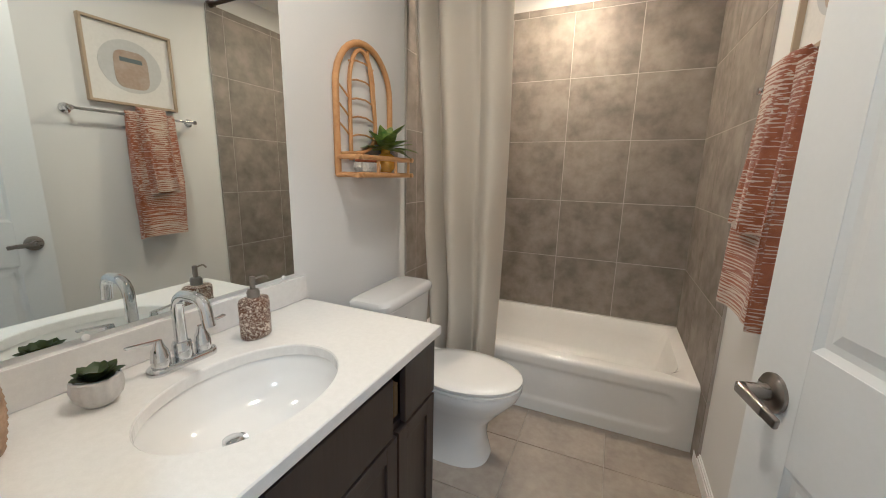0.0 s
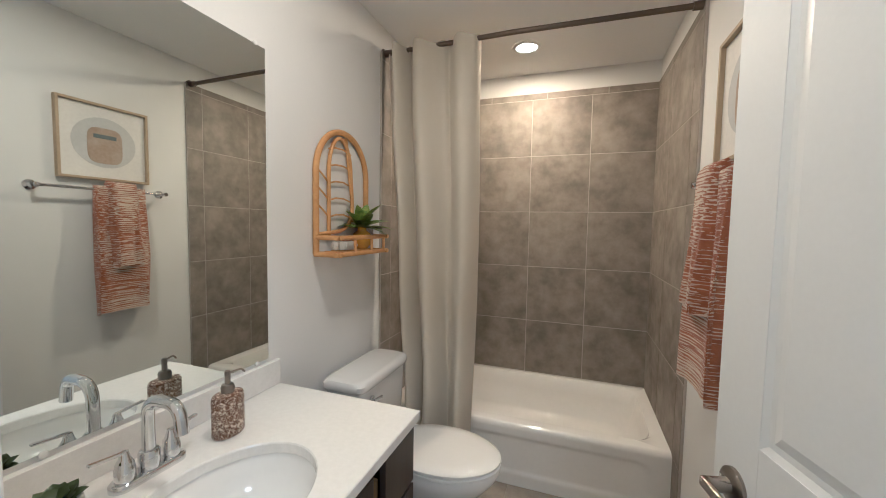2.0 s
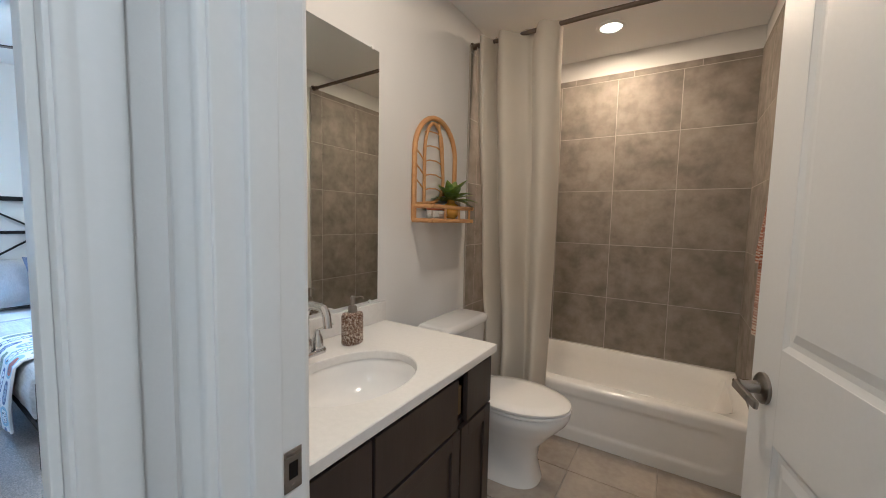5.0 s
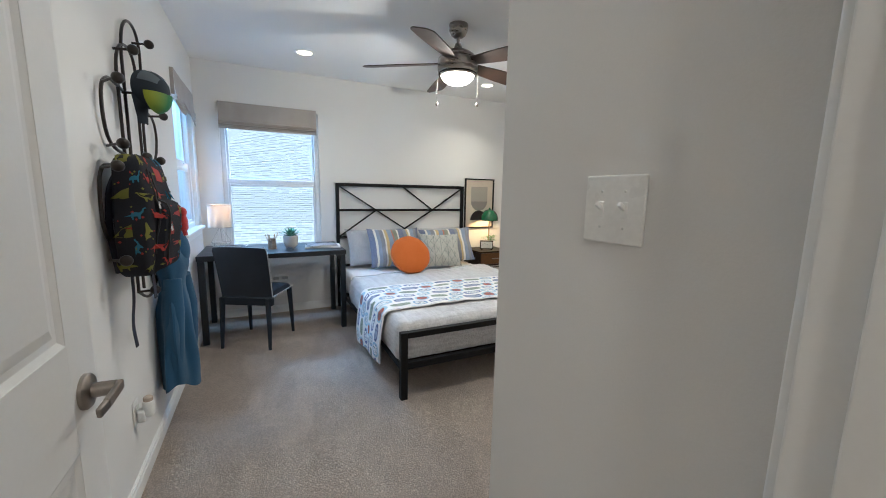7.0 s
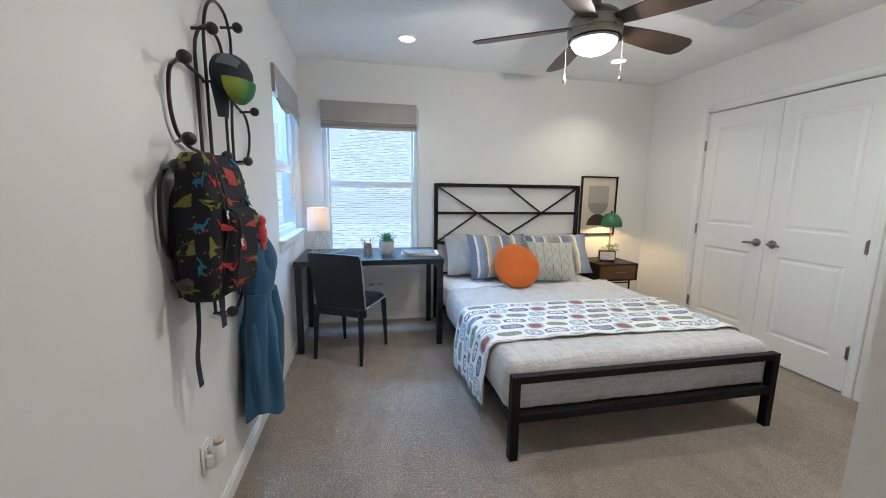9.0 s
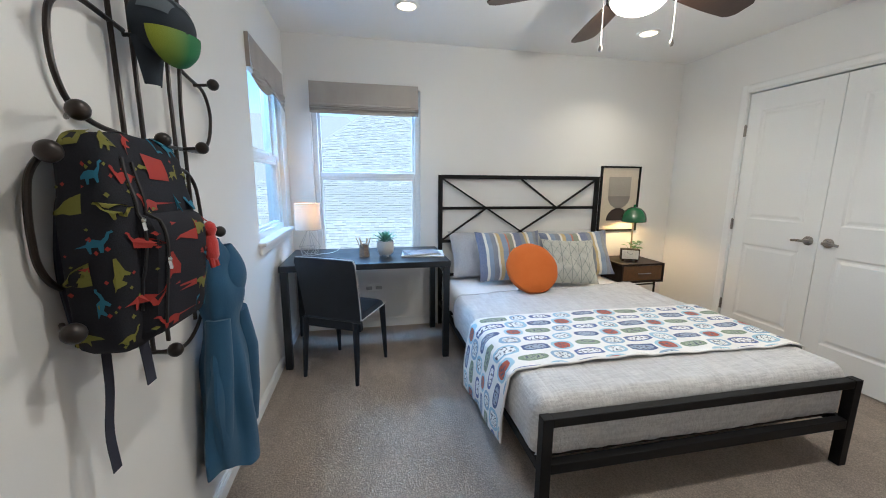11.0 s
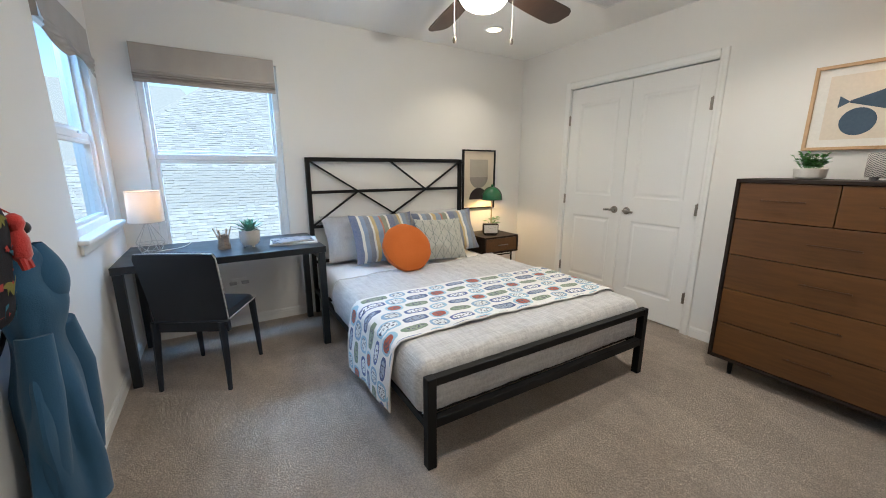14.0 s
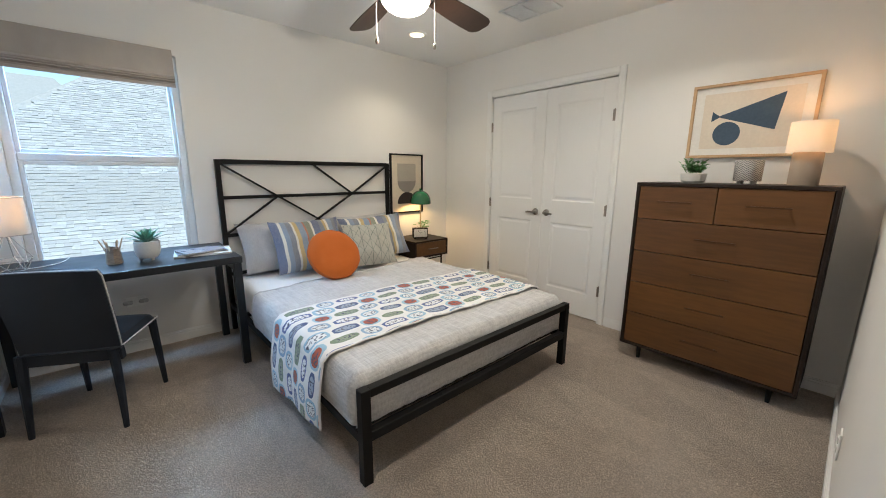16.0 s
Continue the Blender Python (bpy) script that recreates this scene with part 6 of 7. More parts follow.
for i in range(52):
    a, r = random.uniform(0, 360), random.uniform(0.01, 0.085)
    hh = random.uniform(0.04, 0.10)
    top_ = Vector((r * math.cos(radians(a)), r * math.sin(radians(a)), 0.05 + hh))
    tube(b, [(top_.x * 0.4, top_.y * 0.4, 0.045), top_], 0.001, 5)
    for k in range(5):
        at = Vector((top_.x * (0.6 + 0.1 * k), top_.y * (0.6 + 0.1 * k), 0.05 + hh * (0.4 + 0.15 * k)))
        leaf(b, at, random.uniform(0, 360), random.uniform(0, 50), 0.026, 0.022, 0.2, 0, 3)
part("leaves", b, LEAF, pl, "small round green leaves")
vs_ = thing("footed_planter", (-1.615, 2.57, DT), "cylindrical planter with dark herringbone ribs on feet", "planter")


def herringbone():
    m, nt, p = base("herringbone_glaze", 0.5)
    tc = nt.nodes.new("ShaderNodeTexCoord")
    sep = nt.nodes.new("ShaderNodeSeparateXYZ")
    nt.links.new(tc.outputs["Object"], sep.inputs[0])
    ang = math2(nt, "MULTIPLY", math2(nt, "ARCTAN2", sep.outputs[1], sep.outputs[0]), 12 / (2 * math.pi))
    zig = math2(nt, "MULTIPLY", math2(nt, "PINGPONG", ang, 0.5), 2.2)
    ln = math2(nt, "FRACT", math2(nt, "ADD", math2(nt, "MULTIPLY", sep.outputs[2], 95.0), zig))
    on = math2(nt, "GREATER_THAN", ln, 0.62)
    nt.links.new(mix(nt, on, (0.56, 0.54, 0.51), (0.12, 0.12, 0.12)), p.inputs["Base Color"])
    bump(nt, p, on, 0.4, 0.002)
    return m


fp = part("cylinder", lathe(B(), [(0, 0.018), (0.066, 0.018), (0.069, 0.022), (0.071, 0.14), (0.067, 0.141), (0.064, 0.03), (0, 0.028)], seg=40), herringbone(), vs_, "", True)
for i in range(4):
    a = math.pi / 4 + math.pi / 2 * i
    part("foot", lathe(B(), [(0, 0), (0.012, 0), (0.013, 0.02), (0, 0.02)], (0.045 * math.cos(a), 0.045 * math.sin(a), 0), 12), GREYCER, fp)
tl = thing("table_lamp", (-1.365, 2.57, DT), "lit lamp with taupe cylinder base and white shade", "table lamp")
part("base", lathe(B(), [(0, 0), (0.066, 0), (0.067, 0.004), (0.067, 0.175), (0.064, 0.18), (0, 0.18)], seg=36), surface("taupe_linen_base", (0.36, 0.29, 0.23), 0.9, fine=300, strength=0.3), tl, "", True)
part("shade", sheet(B(), 44, 4, lambda u, v: ((0.098 - 0.004 * v) * math.cos(2 * math.pi * u), (0.098 - 0.004 * v) * math.sin(2 * math.pi * u), 0.178 + 0.165 * v), True), SHADEW, tl, "lit white linen drum shade", True)
part("bulb", ball(B(), (0, 0, 0.235), 0.026), glow("bulb_glass_warm", (1.0, 0.7, 0.42), 8), tl, "", True)
lamp("dresser_lamp_bulb", "POINT", (-1.365, 2.57, DT + 0.285), 1.2, (1.0, 0.45, 0.13), 0.02)


# switches, outlets, strike plates
def plate(name, w_, h_, place, rz, label, category):
    p = thing(name, place, label, category, rz)
    part("cover_plate", box(B(), -w_ / 2, w_ / 2, 0.0005, 0.007, -h_ / 2, h_ / 2, 0.003, 3), PLASTIC, p)
    return p


SCREWM = surface("painted_screw", (0.66, 0.66, 0.65), 0.4)
sw = plate("light_switch", 0.117, 0.114, (-0.703, SY0, 1.25), 180, "white double toggle light switch on the wall", "light switch")
for x in (-0.023, 0.023):
    t_ = part("toggle_frame", box(B(), x - 0.0062, x + 0.0062, 0.0065, 0.0086, -0.0135, 0.0135, 0.0008, 1), PLASTIC, sw)
    b = B()
    beam(b, (x, 0.005, 0.001), (x, 0.019, 0.010), 0.0065, 0.008, bev=0.0015)
    part("toggle", b, PLASTIC, t_)
    for z in (-0.03, 0.03):
        b = lathe(B(), [(0, 0.0010), (0.0019, 0.0008), (0.0024, 0)], seg=10)
        turned(b, pose(x, 0.007, z, -90, 0, 0))
        part("screw", b, SCREWM, sw)


def outlet(place, rz, label):
    o = plate("wall_outlet", 0.072, 0.114, place, rz, label, "electrical outlet")
    for z in (-0.02, 0.02):
        f_ = part("socket", box(B(), -0.017, 0.017, 0.006, 0.0075, z - 0.014, z + 0.014, 0.005, 3), PLASTIC, o)
        # raised black bars paint the shade inside the two slots
        b = box(B(), -0.008, -0.006, 0.0072, 0.0078, z - 0.004, z + 0.006)
        box(b, 0.006, 0.008, 0.0072, 0.0078, z - 0.004, z + 0.006)
        part("slots", b, BLACK, f_)
    return o


outlet((-2.19, BY0, 0.30), 0, "white wall outlet with a plug-in air freshener")
outlet((BX0, -0.36, 0.33), -90, "white wall outlet below the desk").matrix_basis = pose(BX0, -0.30, 0.335, 0, 0, -90) @ pose(0, 0, 0, 0, 90, 0)
outlet((EX, 1.70, 0.22), 90, "white wall outlet near the floor")
af = thing("plug_in_freshener", (-2.19, BY0 + 0.008, 0.30), "white plug-in air freshener in the outlet", "air freshener")
part("body", box(B(), -0.022, 0.022, 0, 0.034, -0.045, 0.012, 0.01, 3), PLASTIC, af, "", True)
part("warmer", lathe(B(), [(0, 0), (0.02, 0), (0.022, 0.01), (0.022, 0.06), (0.019, 0.066), (0, 0.066)], (0, 0.042, -0.02), 20), PLASTIC, af, "", True)
part("oil_bulb", lathe(B(), [(0, 0), (0.017, 0.003), (0.018, 0.018), (0.012, 0.024), (0, 0.024)], (0, 0.042, 0.044), 18), surface("amber_scent", (0.5, 0.42, 0.34), 0.2), af, "", True)
for nm, place, rz in (("strike_plate", (DX0, SY1 - 0.024, 0.905), -90), ("strike_plate", (GX0 + 0.024, GY1, 0.905), 180)):
    s_ = thing(nm, place, "brushed nickel strike plate on the door jamb", "strike plate", rz)
    b = box(B(), -0.014, 0.014, 0.0003, 0.002, -0.03, 0.03, 0.0006, 1)
    part("plate", b, NICKEL, s_)
    # black block on the plate; the hole's shade is put into its colour
    part("latch_hole", box(B(), -0.007, 0.007, 0.0021, 0.0026, -0.012, 0.012), BLACK, s_)
    for z in (-0.023, 0.023):
        b = lathe(B(), [(0, 0.001), (0.003, 0.0008), (0.0035, 0)], seg=10)
        turned(b, pose(0, 0.002, z, -90, 0, 0))
        part("screw", b, NICKEL, s_)

pcd = thing("power_plug", (BX0, -0.30, 0.335), "pair of pale grey plugs in the outlet below the desk", "power plug")
CORD = surface("grey_rubber", (0.50, 0.50, 0.50), 0.6)
for s in (-1, 1):
    pb = part("plug", box(B(), 0.0085, 0.035, s * 0.045 - 0.028, s * 0.045 + 0.028, -0.014, 0.014, 0.009, 3), CORD, pcd, "", True)
    part("collar", tube(B(), [(0.03, s * 0.045, 0), (0.046, s * 0.045, -0.004)], [0.007, 0.004], 8), CORD, pb)

# ---- coat rack and what hangs on it ----
RY = BY0 + 0.018
rack = thing("coat_rack", (-0.03, BY0, 0), "dark bronze looped wall rack with ball knobs", "coat rack")
RACKM = surface("bronze_rod", (0.025, 0.02, 0.018), 0.35, 0.4, col2=(0.04, 0.032, 0.028), big=14, fine=120)


def rod_(pts, r=0.0065, rad=0.05):
    part("loop", tube(B(), bend([(x, 0.018 + (d if d else 0), z) for x, z, *e in pts for d in [e[0] if e else 0]], rad), r, 8), RACKM, rack, "", True)


rod_([(-2.40, 0.80), (-2.41, 1.88), (-2.46, 1.99), (-2.56, 2.045), (-2.67, 2.035), (-2.72, 1.96), (-2.70, 1.80), (-2.655, 1.55), (-2.655, 0.82)], rad=0.06)
rod_([(-2.315, 0.80), (-2.32, 1.80), (-2.38, 1.875), (-2.47, 1.91), (-2.57, 1.895), (-2.61, 1.83), (-2.59, 1.60), (-2.59, 0.80)], rad=0.05)
rod_([(-2.37, 1.69), (-2.20, 1.705), (-2.125, 1.665), (-2.105, 1.60), (-2.105, 1.52), (-2.135, 1.455), (-2.21, 1.425), (-2.40, 1.405), (-2.63, 1.405), (-2.80, 1.405), (-2.885, 1.46), (-2.92, 1.57), (-2.87, 1.65), (-2.74, 1.665), (-2.60, 1.70)], rad=0.05)
rod_([(-2.34, 1.345), (-2.12, 1.36), (-2.045, 1.352), (-2.0, 1.31), (-1.984, 1.23), (-1.984, 1.13), (-2.02, 1.075), (-2.10, 1.055), (-2.34, 1.05)], rad=0.05)
rod_([(-2.45, 1.34), (-2.64, 1.335), (-2.71, 1.28), (-2.73, 1.15), (-2.72, 0.95), (-2.66, 0.82), (-2.60, 0.765), (-2.52, 0.738), (-2.42, 0.75), (-2.32, 0.80)], rad=0.06)
for x, z in ((-2.31, 1.84), (-2.60, 1.955), (-2.07, 1.668), (-2.372, 1.68), (-2.785, 1.65), (-2.055, 1.43), (-2.37, 1.405), (-2.63, 1.405), (-1.965, 1.343), (-1.95, 1.00), (-2.715, 1.10), (-2.30, 0.805)):
    b = tube(B(), [(x - (0.07 if x > -2.1 else 0), 0.016, z), (x, 0.07, z + 0.004)], 0.0055, 8)
    kb = part("hook", b, RACKM, rack)
    b = ball(B(), (x, 0.083, z + 0.005), 0.021, 16)
    part("ball_knob", b, RACKM, kb, "dark turned ball", True)

PACK = surface("navy_canvas", (0.014, 0.015, 0.020), 0.85, spec=0.2, col2=(0.022, 0.023, 0.030), big=10, fine=300, strength=0.3)
bpx, bpy_, bpz = -2.185, -0.888, 0.915
pack = thing("backpack", (bpx, bpy_, bpz), "navy backpack printed with red, teal and yellow dinosaurs", "backpack", -4)
PW, PD, PH = 0.315, 0.135, 0.49


def pack_place(u, v, grow=0.0):
    """Outer skin: u round the pack, v up. Front is +y."""
    a = 2 * math.pi * u
    t = 2 * v - 1
    k = max(0.0, 1 - abs(t) ** 14) ** 0.34 * (1 - 0.03 * t)
    co, si = math.cos(a), math.sin(a)
    sx, sy = math.copysign(abs(co) ** 0.30, co), math.copysign(abs(si) ** 0.38, si)
    wide = (PW / 2) * (1 - 0.10 * max(0, t) ** 2)
    x = sx * (wide * k + grow)
    y = sy * ((PD / 2) * k * (1 - 0.22 * max(0, t)) * (1.0 if si > 0 else 0.8) + grow)
    y += 0.006 * noise.noise((x * 9, t * 4, si)) + 0.012 * max(0, si) * math.sin(3 * t + 1)
    return (x, y, PH * v + 0.004 * noise.noise((x * 12, t * 6, 4)))


part("main_body", sheet(B(), 60, 34, pack_place, True), PACK, pack, "", True)


def pocket(x0, x1, z0, z1, d, nm):
    def f(u, v):
        x, z = x0 + (x1 - x0) * u, z0 + (z1 - z0) * v
        e = (max(0, 1 - abs(2 * u - 1) ** 6) * max(0, 1 - abs(2 * v - 1) ** 6)) ** 0.4
        return (x, front_y(x, z) - 0.004 + d * e, z)
    part(nm, sheet(B(), 20, 20, f), PACK, pack, "", True)


def front_y(x, z):
    v = min(0.98, max(0.02, z / PH))
    t = 2 * v - 1
    k = max(0.0, 1 - abs(t) ** 14) ** 0.34 * (1 - 0.03 * t)
    wide = (PW / 2) * (1 - 0.10 * max(0, t) ** 2) * k
    c = min(0.999, abs(x) / max(wide, 1e-3)) ** (1 / 0.30)
    si = math.sqrt(max(0.0, 1 - c * c))
    return si ** 0.38 * (PD / 2) * k * (1 - 0.22 * max(0, t)) + 0.012 * si * math.sin(3 * t + 1)


pocket(-0.13, 0.105, 0.02, 0.31, 0.042, "front_pocket")
PR, PT, PY = [surface("dino_" + n, c_, 0.8, fine=300) for n, c_ in (("red", (0.30, 0.024, 0.016)), ("teal", (0.022, 0.14, 0.22)), ("yellow", (0.16, 0.155, 0.02)))]
# long-necked silhouette: tail, back, neck, head, belly and legs
DINO = [(-1.0, 0.05), (-0.6, 0.22), (-0.25, 0.42), (0.1, 0.44), (0.4, 0.34), (0.62, 0.5), (0.72, 0.78), (0.92, 0.86), (1.0, 0.74), (0.84, 0.68), (0.74, 0.4), (0.5, 0.1),
        (0.42, -0.3), (0.28, -0.3), (0.22, 0.0), (-0.1, 0.0), (-0.18, -0.3), (-0.32, -0.3), (-0.36, 0.06), (-0.7, 0.08)]
random.seed(14)


ROUND = [(0.0, -0.13)]
for i in range(1, 241):
    u0, u1 = -0.13 + 0.74 * (i - 1) / 240, -0.13 + 0.74 * i / 240
    ROUND.append((ROUND[-1][0] + (Vector(pack_place(u1, 0.5)) - Vector(pack_place(u0, 0.5))).length, u1))


def on_pack(l, z):
    """A place on the skin, l along its girth from the back edge, z up, lying on the pocket where that covers it."""
    u = next((u for d, u in ROUND if d >= l), ROUND[-1][1])
    p = Vector(pack_place(u, min(0.985, max(0.015, z / PH)), 0.003))
    if p.y > 0.02 and -0.13 < p.x < 0.105 and 0.02 < z < 0.31:
        uu, vv = (p.x + 0.13) / 0.235, (z - 0.02) / 0.29
        p.y = max(p.y, front_y(p.x, z) - 0.001 + 0.042 * (max(0, 1 - abs(2 * uu - 1) ** 6) * max(0, 1 - abs(2 * vv - 1) ** 6)) ** 0.4)
    return p


def dino(l, z, size, flip, rot, mt):
    b = B()
    ca, sa = math.cos(radians(rot)), math.sin(radians(rot))
    ring = []
    for px, pz in DINO:
        px *= flip
        ring.append(b.verts.new(on_pack(l + size * (px * ca - pz * sa), z + size * (px * sa + pz * ca))))
    f = b.faces.new(ring)
    bmesh.ops.triangulate(b, faces=[f])
    part("print", b, mt, pack)


k = 0
for row in range(7):
    for colm in range(6):
        l = 0.040 + 0.084 * colm + (0.042 if row % 2 else 0) + random.uniform(-0.008, 0.008)
        z = 0.050 + 0.068 * row + random.uniform(-0.008, 0.008)
        if l > ROUND[-1][0] - 0.04:
            continue
        k += 1
        dino(l, z, random.uniform(0.030, 0.042), random.choice((-1, 1)), random.choice((-8, 0, 6, 12, 65, -60)), (PR, PT, PR, PY, PR, PT, PY)[(k * 3 + row) % 7])
for mt in (PR, PY):
    b = B()
    for i in range(45):
        l, z, r_ = random.uniform(0.02, 0.42), random.uniform(0.03, 0.43), random.uniform(0.003, 0.006)
        b.faces.new([b.verts.new(on_pack(l + r_ * dx, z + r_ * dz)) for dx, dz in ((-1, 0), (0, -1), (1, 0), (0, 1))])
    part("spots", b, mt, pack, "tiny printed spots", False, "stuff")
ZIP = surface("black_zip", (0.012, 0.012, 0.014), 0.5)
for l, z0, z1, zp in ((0.19, 0.06, 0.42, 0.21), (0.165, 0.10, 0.43, 0.30)):
    pts = [on_pack(l, z0 + (z1 - z0) * i / 20) for i in range(21)]
    z_ = part("zip", tube(B(), pts, 0.0035, 6), ZIP, pack)
    q_ = on_pack(l, zp) + Vector((0.004, 0.004, 0))
    b = beam(B(), q_, q_ + Vector((0.002, 0.004, -0.022)), 0.006, 0.003, up=(1, 0, 0))
    ball(b, q_, 0.006, 8)
    part("zip_pull", b, CHROME, z_)
STRAP = surface("navy_webbing", (0.02, 0.022, 0.04), 0.8, fine=300)


def strap(pts, w_=0.026):
    b = B()
    pts = [Vector(p) for p in pts]
    L_, R_ = [], []
    for p in pts:
        L_.append(b.verts.new(p + Vector((-w_ / 2, 0, 0))))
        R_.append(b.verts.new(p + Vector((w_ / 2, 0, 0))))
    for i in range(len(pts) - 1):
        b.faces.new((L_[i], R_[i], R_[i + 1], L_[i + 1]))
    part("strap", thicken(b, 0.002), STRAP, pack)


strap(bend([(0.11, -0.02, 0.03), (0.115, -0.02, -0.08), (0.125, -0.03, -0.18), (0.13, -0.02, -0.27)], 0.04))
strap(bend([(0.075, 0.035, 0.03), (0.075, 0.04, -0.03), (0.07, 0.04, -0.09)], 0.03), 0.032)
part("grab_loop", tube(B(), bend([(-0.03, -0.04, 0.42), (-0.03, -0.05, 0.47), (0.03, -0.05, 0.47), (0.03, -0.04, 0.42)], 0.02), 0.006, 6), STRAP, pack)
for s in (-1, 1):
    b = tube(B(), bend([(s * 0.05, -0.05, 0.42), (s * 0.09, -0.07, 0.35), (s * 0.12, -0.072, 0.2), (s * 0.12, -0.055, 0.03)], 0.06), 0.012, 8)
    part("shoulder_strap", b, STRAP, pack, "", True)
# red plush charm
ch = thing("plush_charm", (-2.305, -0.77, 1.08), "small red plush dinosaur charm clipped to the bag", "plush toy")
b = loft(B(), [(0, 0.0, 0.012, 0.012, 1), (0, 0.012, 0.022, 0.018, 1), (0, 0.05, 0.02, 0.018, 1), (0, 0.07, 0.012, 0.012, 1), (0, 0.085, 0.018, 0.018, 1), (0, 0.10, 0.014, 0.014, 1), (0, 0.108, 0.004, 0.004, 1)], 14)
tube(b, [(0.01, 0, 0.01), (0.014, 0.006, -0.02)], [0.009, 0.007], 8)
tube(b, [(-0.01, 0, 0.01), (-0.014, 0.006, -0.02)], [0.009, 0.007], 8)
tube(b, [(0.0, 0.0, 0.105), (0.01, -0.03, 0.135)], 0.0015, 6)
part("plush", b, surface("red_plush", (0.45, 0.025, 0.02), 0.9, fine=200, strength=0.5, sheen=0.5), ch, "", True)

# hooded top
HOOD = surface("blue_fleece", (0.017, 0.068, 0.140), 0.92, col2=(0.024, 0.085, 0.170), big=6, fine=260, strength=0.4, sheen=0.12)
hd = thing("hooded_sweatshirt", (-2.66, BY0, 0), "blue hooded sweatshirt hanging from a rack knob", "sweatshirt")


def between(v, stops):
    for (a, p), (c, q) in zip(stops, stops[1:]):
        if v <= c:
            t = (v - a) / (c - a)
            return p + (q - p) * t * t * (3 - 2 * t)
    return stops[-1][1]


WIDE = [(0, 0.025), (0.07, 0.070), (0.2, 0.105), (0.3, 0.098), (0.37, 0.082), (0.52, 0.125), (0.78, 0.150), (1, 0.160)]
DEEP = [(0, 0.020), (0.1, 0.055), (0.24, 0.074), (0.37, 0.052), (0.6, 0.074), (1, 0.082)]


def hoodie(u, v):
    """The garment from its hanging loop down: hood, a slack neck, then the body in long folds."""
    a = 2 * math.pi * u
    z = 1.09 - 0.90 * v
    fold_ = 0.14 * math.sin(4 * a + 2.5 * v) + 0.10 * math.sin(7 * a - 3 * v + 1) * v + 0.22 * noise.noise((2 * math.cos(a), 2 * math.sin(a), 4 * v))
    f_ = 1 + fold_ * min(1, 0.3 + v)
    cx = -0.03 * math.sin(math.pi * min(1, v / 0.37)) - 0.02 * v
    return (cx + between(v, WIDE) * f_ * math.cos(a), max(0.004, 0.085 + between(v, DEEP) * f_ * math.sin(a)), z + (0.02 * math.sin(3 * a + 1) + 0.03 * math.cos(a)) * v)


part("body", sheet(B(), 72, 60, hoodie, True), HOOD, hd, "", True)
b = B()
sheet(b, 30, 20, lambda u, v: (-0.055 + 0.075 * math.cos(2 * math.pi * u) * math.sin(math.pi * (0.08 + 0.84 * v)), 0.115 + 0.055 * math.sin(2 * math.pi * u) * math.sin(math.pi * (0.08 + 0.84 * v)), 1.06 - 0.24 * v), True)
part("hood", b, HOOD, hd, "", True)
b = B()
tube(b, [(-0.07, 0.12, 0.80), (-0.115, 0.13, 0.62), (-0.135, 0.12, 0.42), (-0.14, 0.11, 0.27)], [0.04, 0.046, 0.044, 0.036], 16)
part("sleeve", b, HOOD, hd, "", True)
b = B()
tube(b, [(0.06, 0.10, 0.80), (0.09, 0.10, 0.62), (0.10, 0.09, 0.42), (0.10, 0.085, 0.27)], [0.04, 0.046, 0.042, 0.034], 16)
part("sleeve", b, HOOD, hd, "", True)

# cap
cap = thing("baseball_cap", (-2.365, -0.905, 1.66), "navy mesh baseball cap with green and yellow peak", "cap")
cap.matrix_basis = pose(-2.40, -0.905, 1.665, 0, 0, -25) @ Matrix.Scale(0.96, 4)
NAVYC = surface("navy_twill", (0.012, 0.02, 0.032), 0.8, fine=300)
MESH = surface("grey_mesh", (0.10, 0.12, 0.14), 0.7, fine=200)


def peak_material():
    m, nt, p = base("peak_fade", 0.6)
    tc = nt.nodes.new("ShaderNodeTexCoord")
    sep = nt.nodes.new("ShaderNodeSeparateXYZ")
    nt.links.new(tc.outputs["Object"], sep.inputs[0])
    f_ = math2(nt, "MULTIPLY", math2(nt, "ADD", sep.outputs[0], 0.03), 12.0)
    nt.links.new(mix(nt, f_, (0.010, 0.13, 0.032), (0.27, 0.32, 0.016)), p.inputs["Base Color"])
    bump(nt, p, fac(nt, tc.outputs["Object"], 300), 0.2)
    return m


b = sheet(B(), 36, 14, lambda u, v: (-0.02 + 0.085 * math.cos(2 * math.pi * u) * math.cos(math.pi / 2 * v * 0.999), 0.01 + 0.10 * math.sin(math.pi / 2 * v), 0.04 + 0.085 * math.sin(2 * math.pi * u) * math.cos(math.pi / 2 * v * 0.999)), True)
cr = part("crown", b, NAVYC, cap, "", True)
for a0, a1 in ((20, 65), (80, 125)):
    b = sheet(B(), 8, 8, lambda u, v: (-0.02 + 0.087 * math.cos(radians(a0 + (a1 - a0) * u)) * math.cos(math.pi / 2 * (0.15 + 0.5 * v)), 0.012 + 0.102 * math.sin(math.pi / 2 * (0.15 + 0.5 * v)), 0.04 + 0.087 * math.sin(radians(a0 + (a1 - a0) * u)) * math.cos(math.pi / 2 * (0.15 + 0.5 * v))))
    part("mesh_panel", b, MESH, cr, "grey mesh panel", True)
b = sheet(B(), 24, 10, lambda u, v: (-0.02 + 0.082 * math.cos(math.pi * u) * (0.05 + 0.95 * v), 0.052 + 0.058 * math.sqrt(max(0, 1 - v * v * 0.98)), 0.022 - 0.088 * math.sin(math.pi * u) * (0.05 + 0.95 * v)))
part("peak", thicken(b, 0.003), peak_material(), cap, "green peak fading to yellow", True)
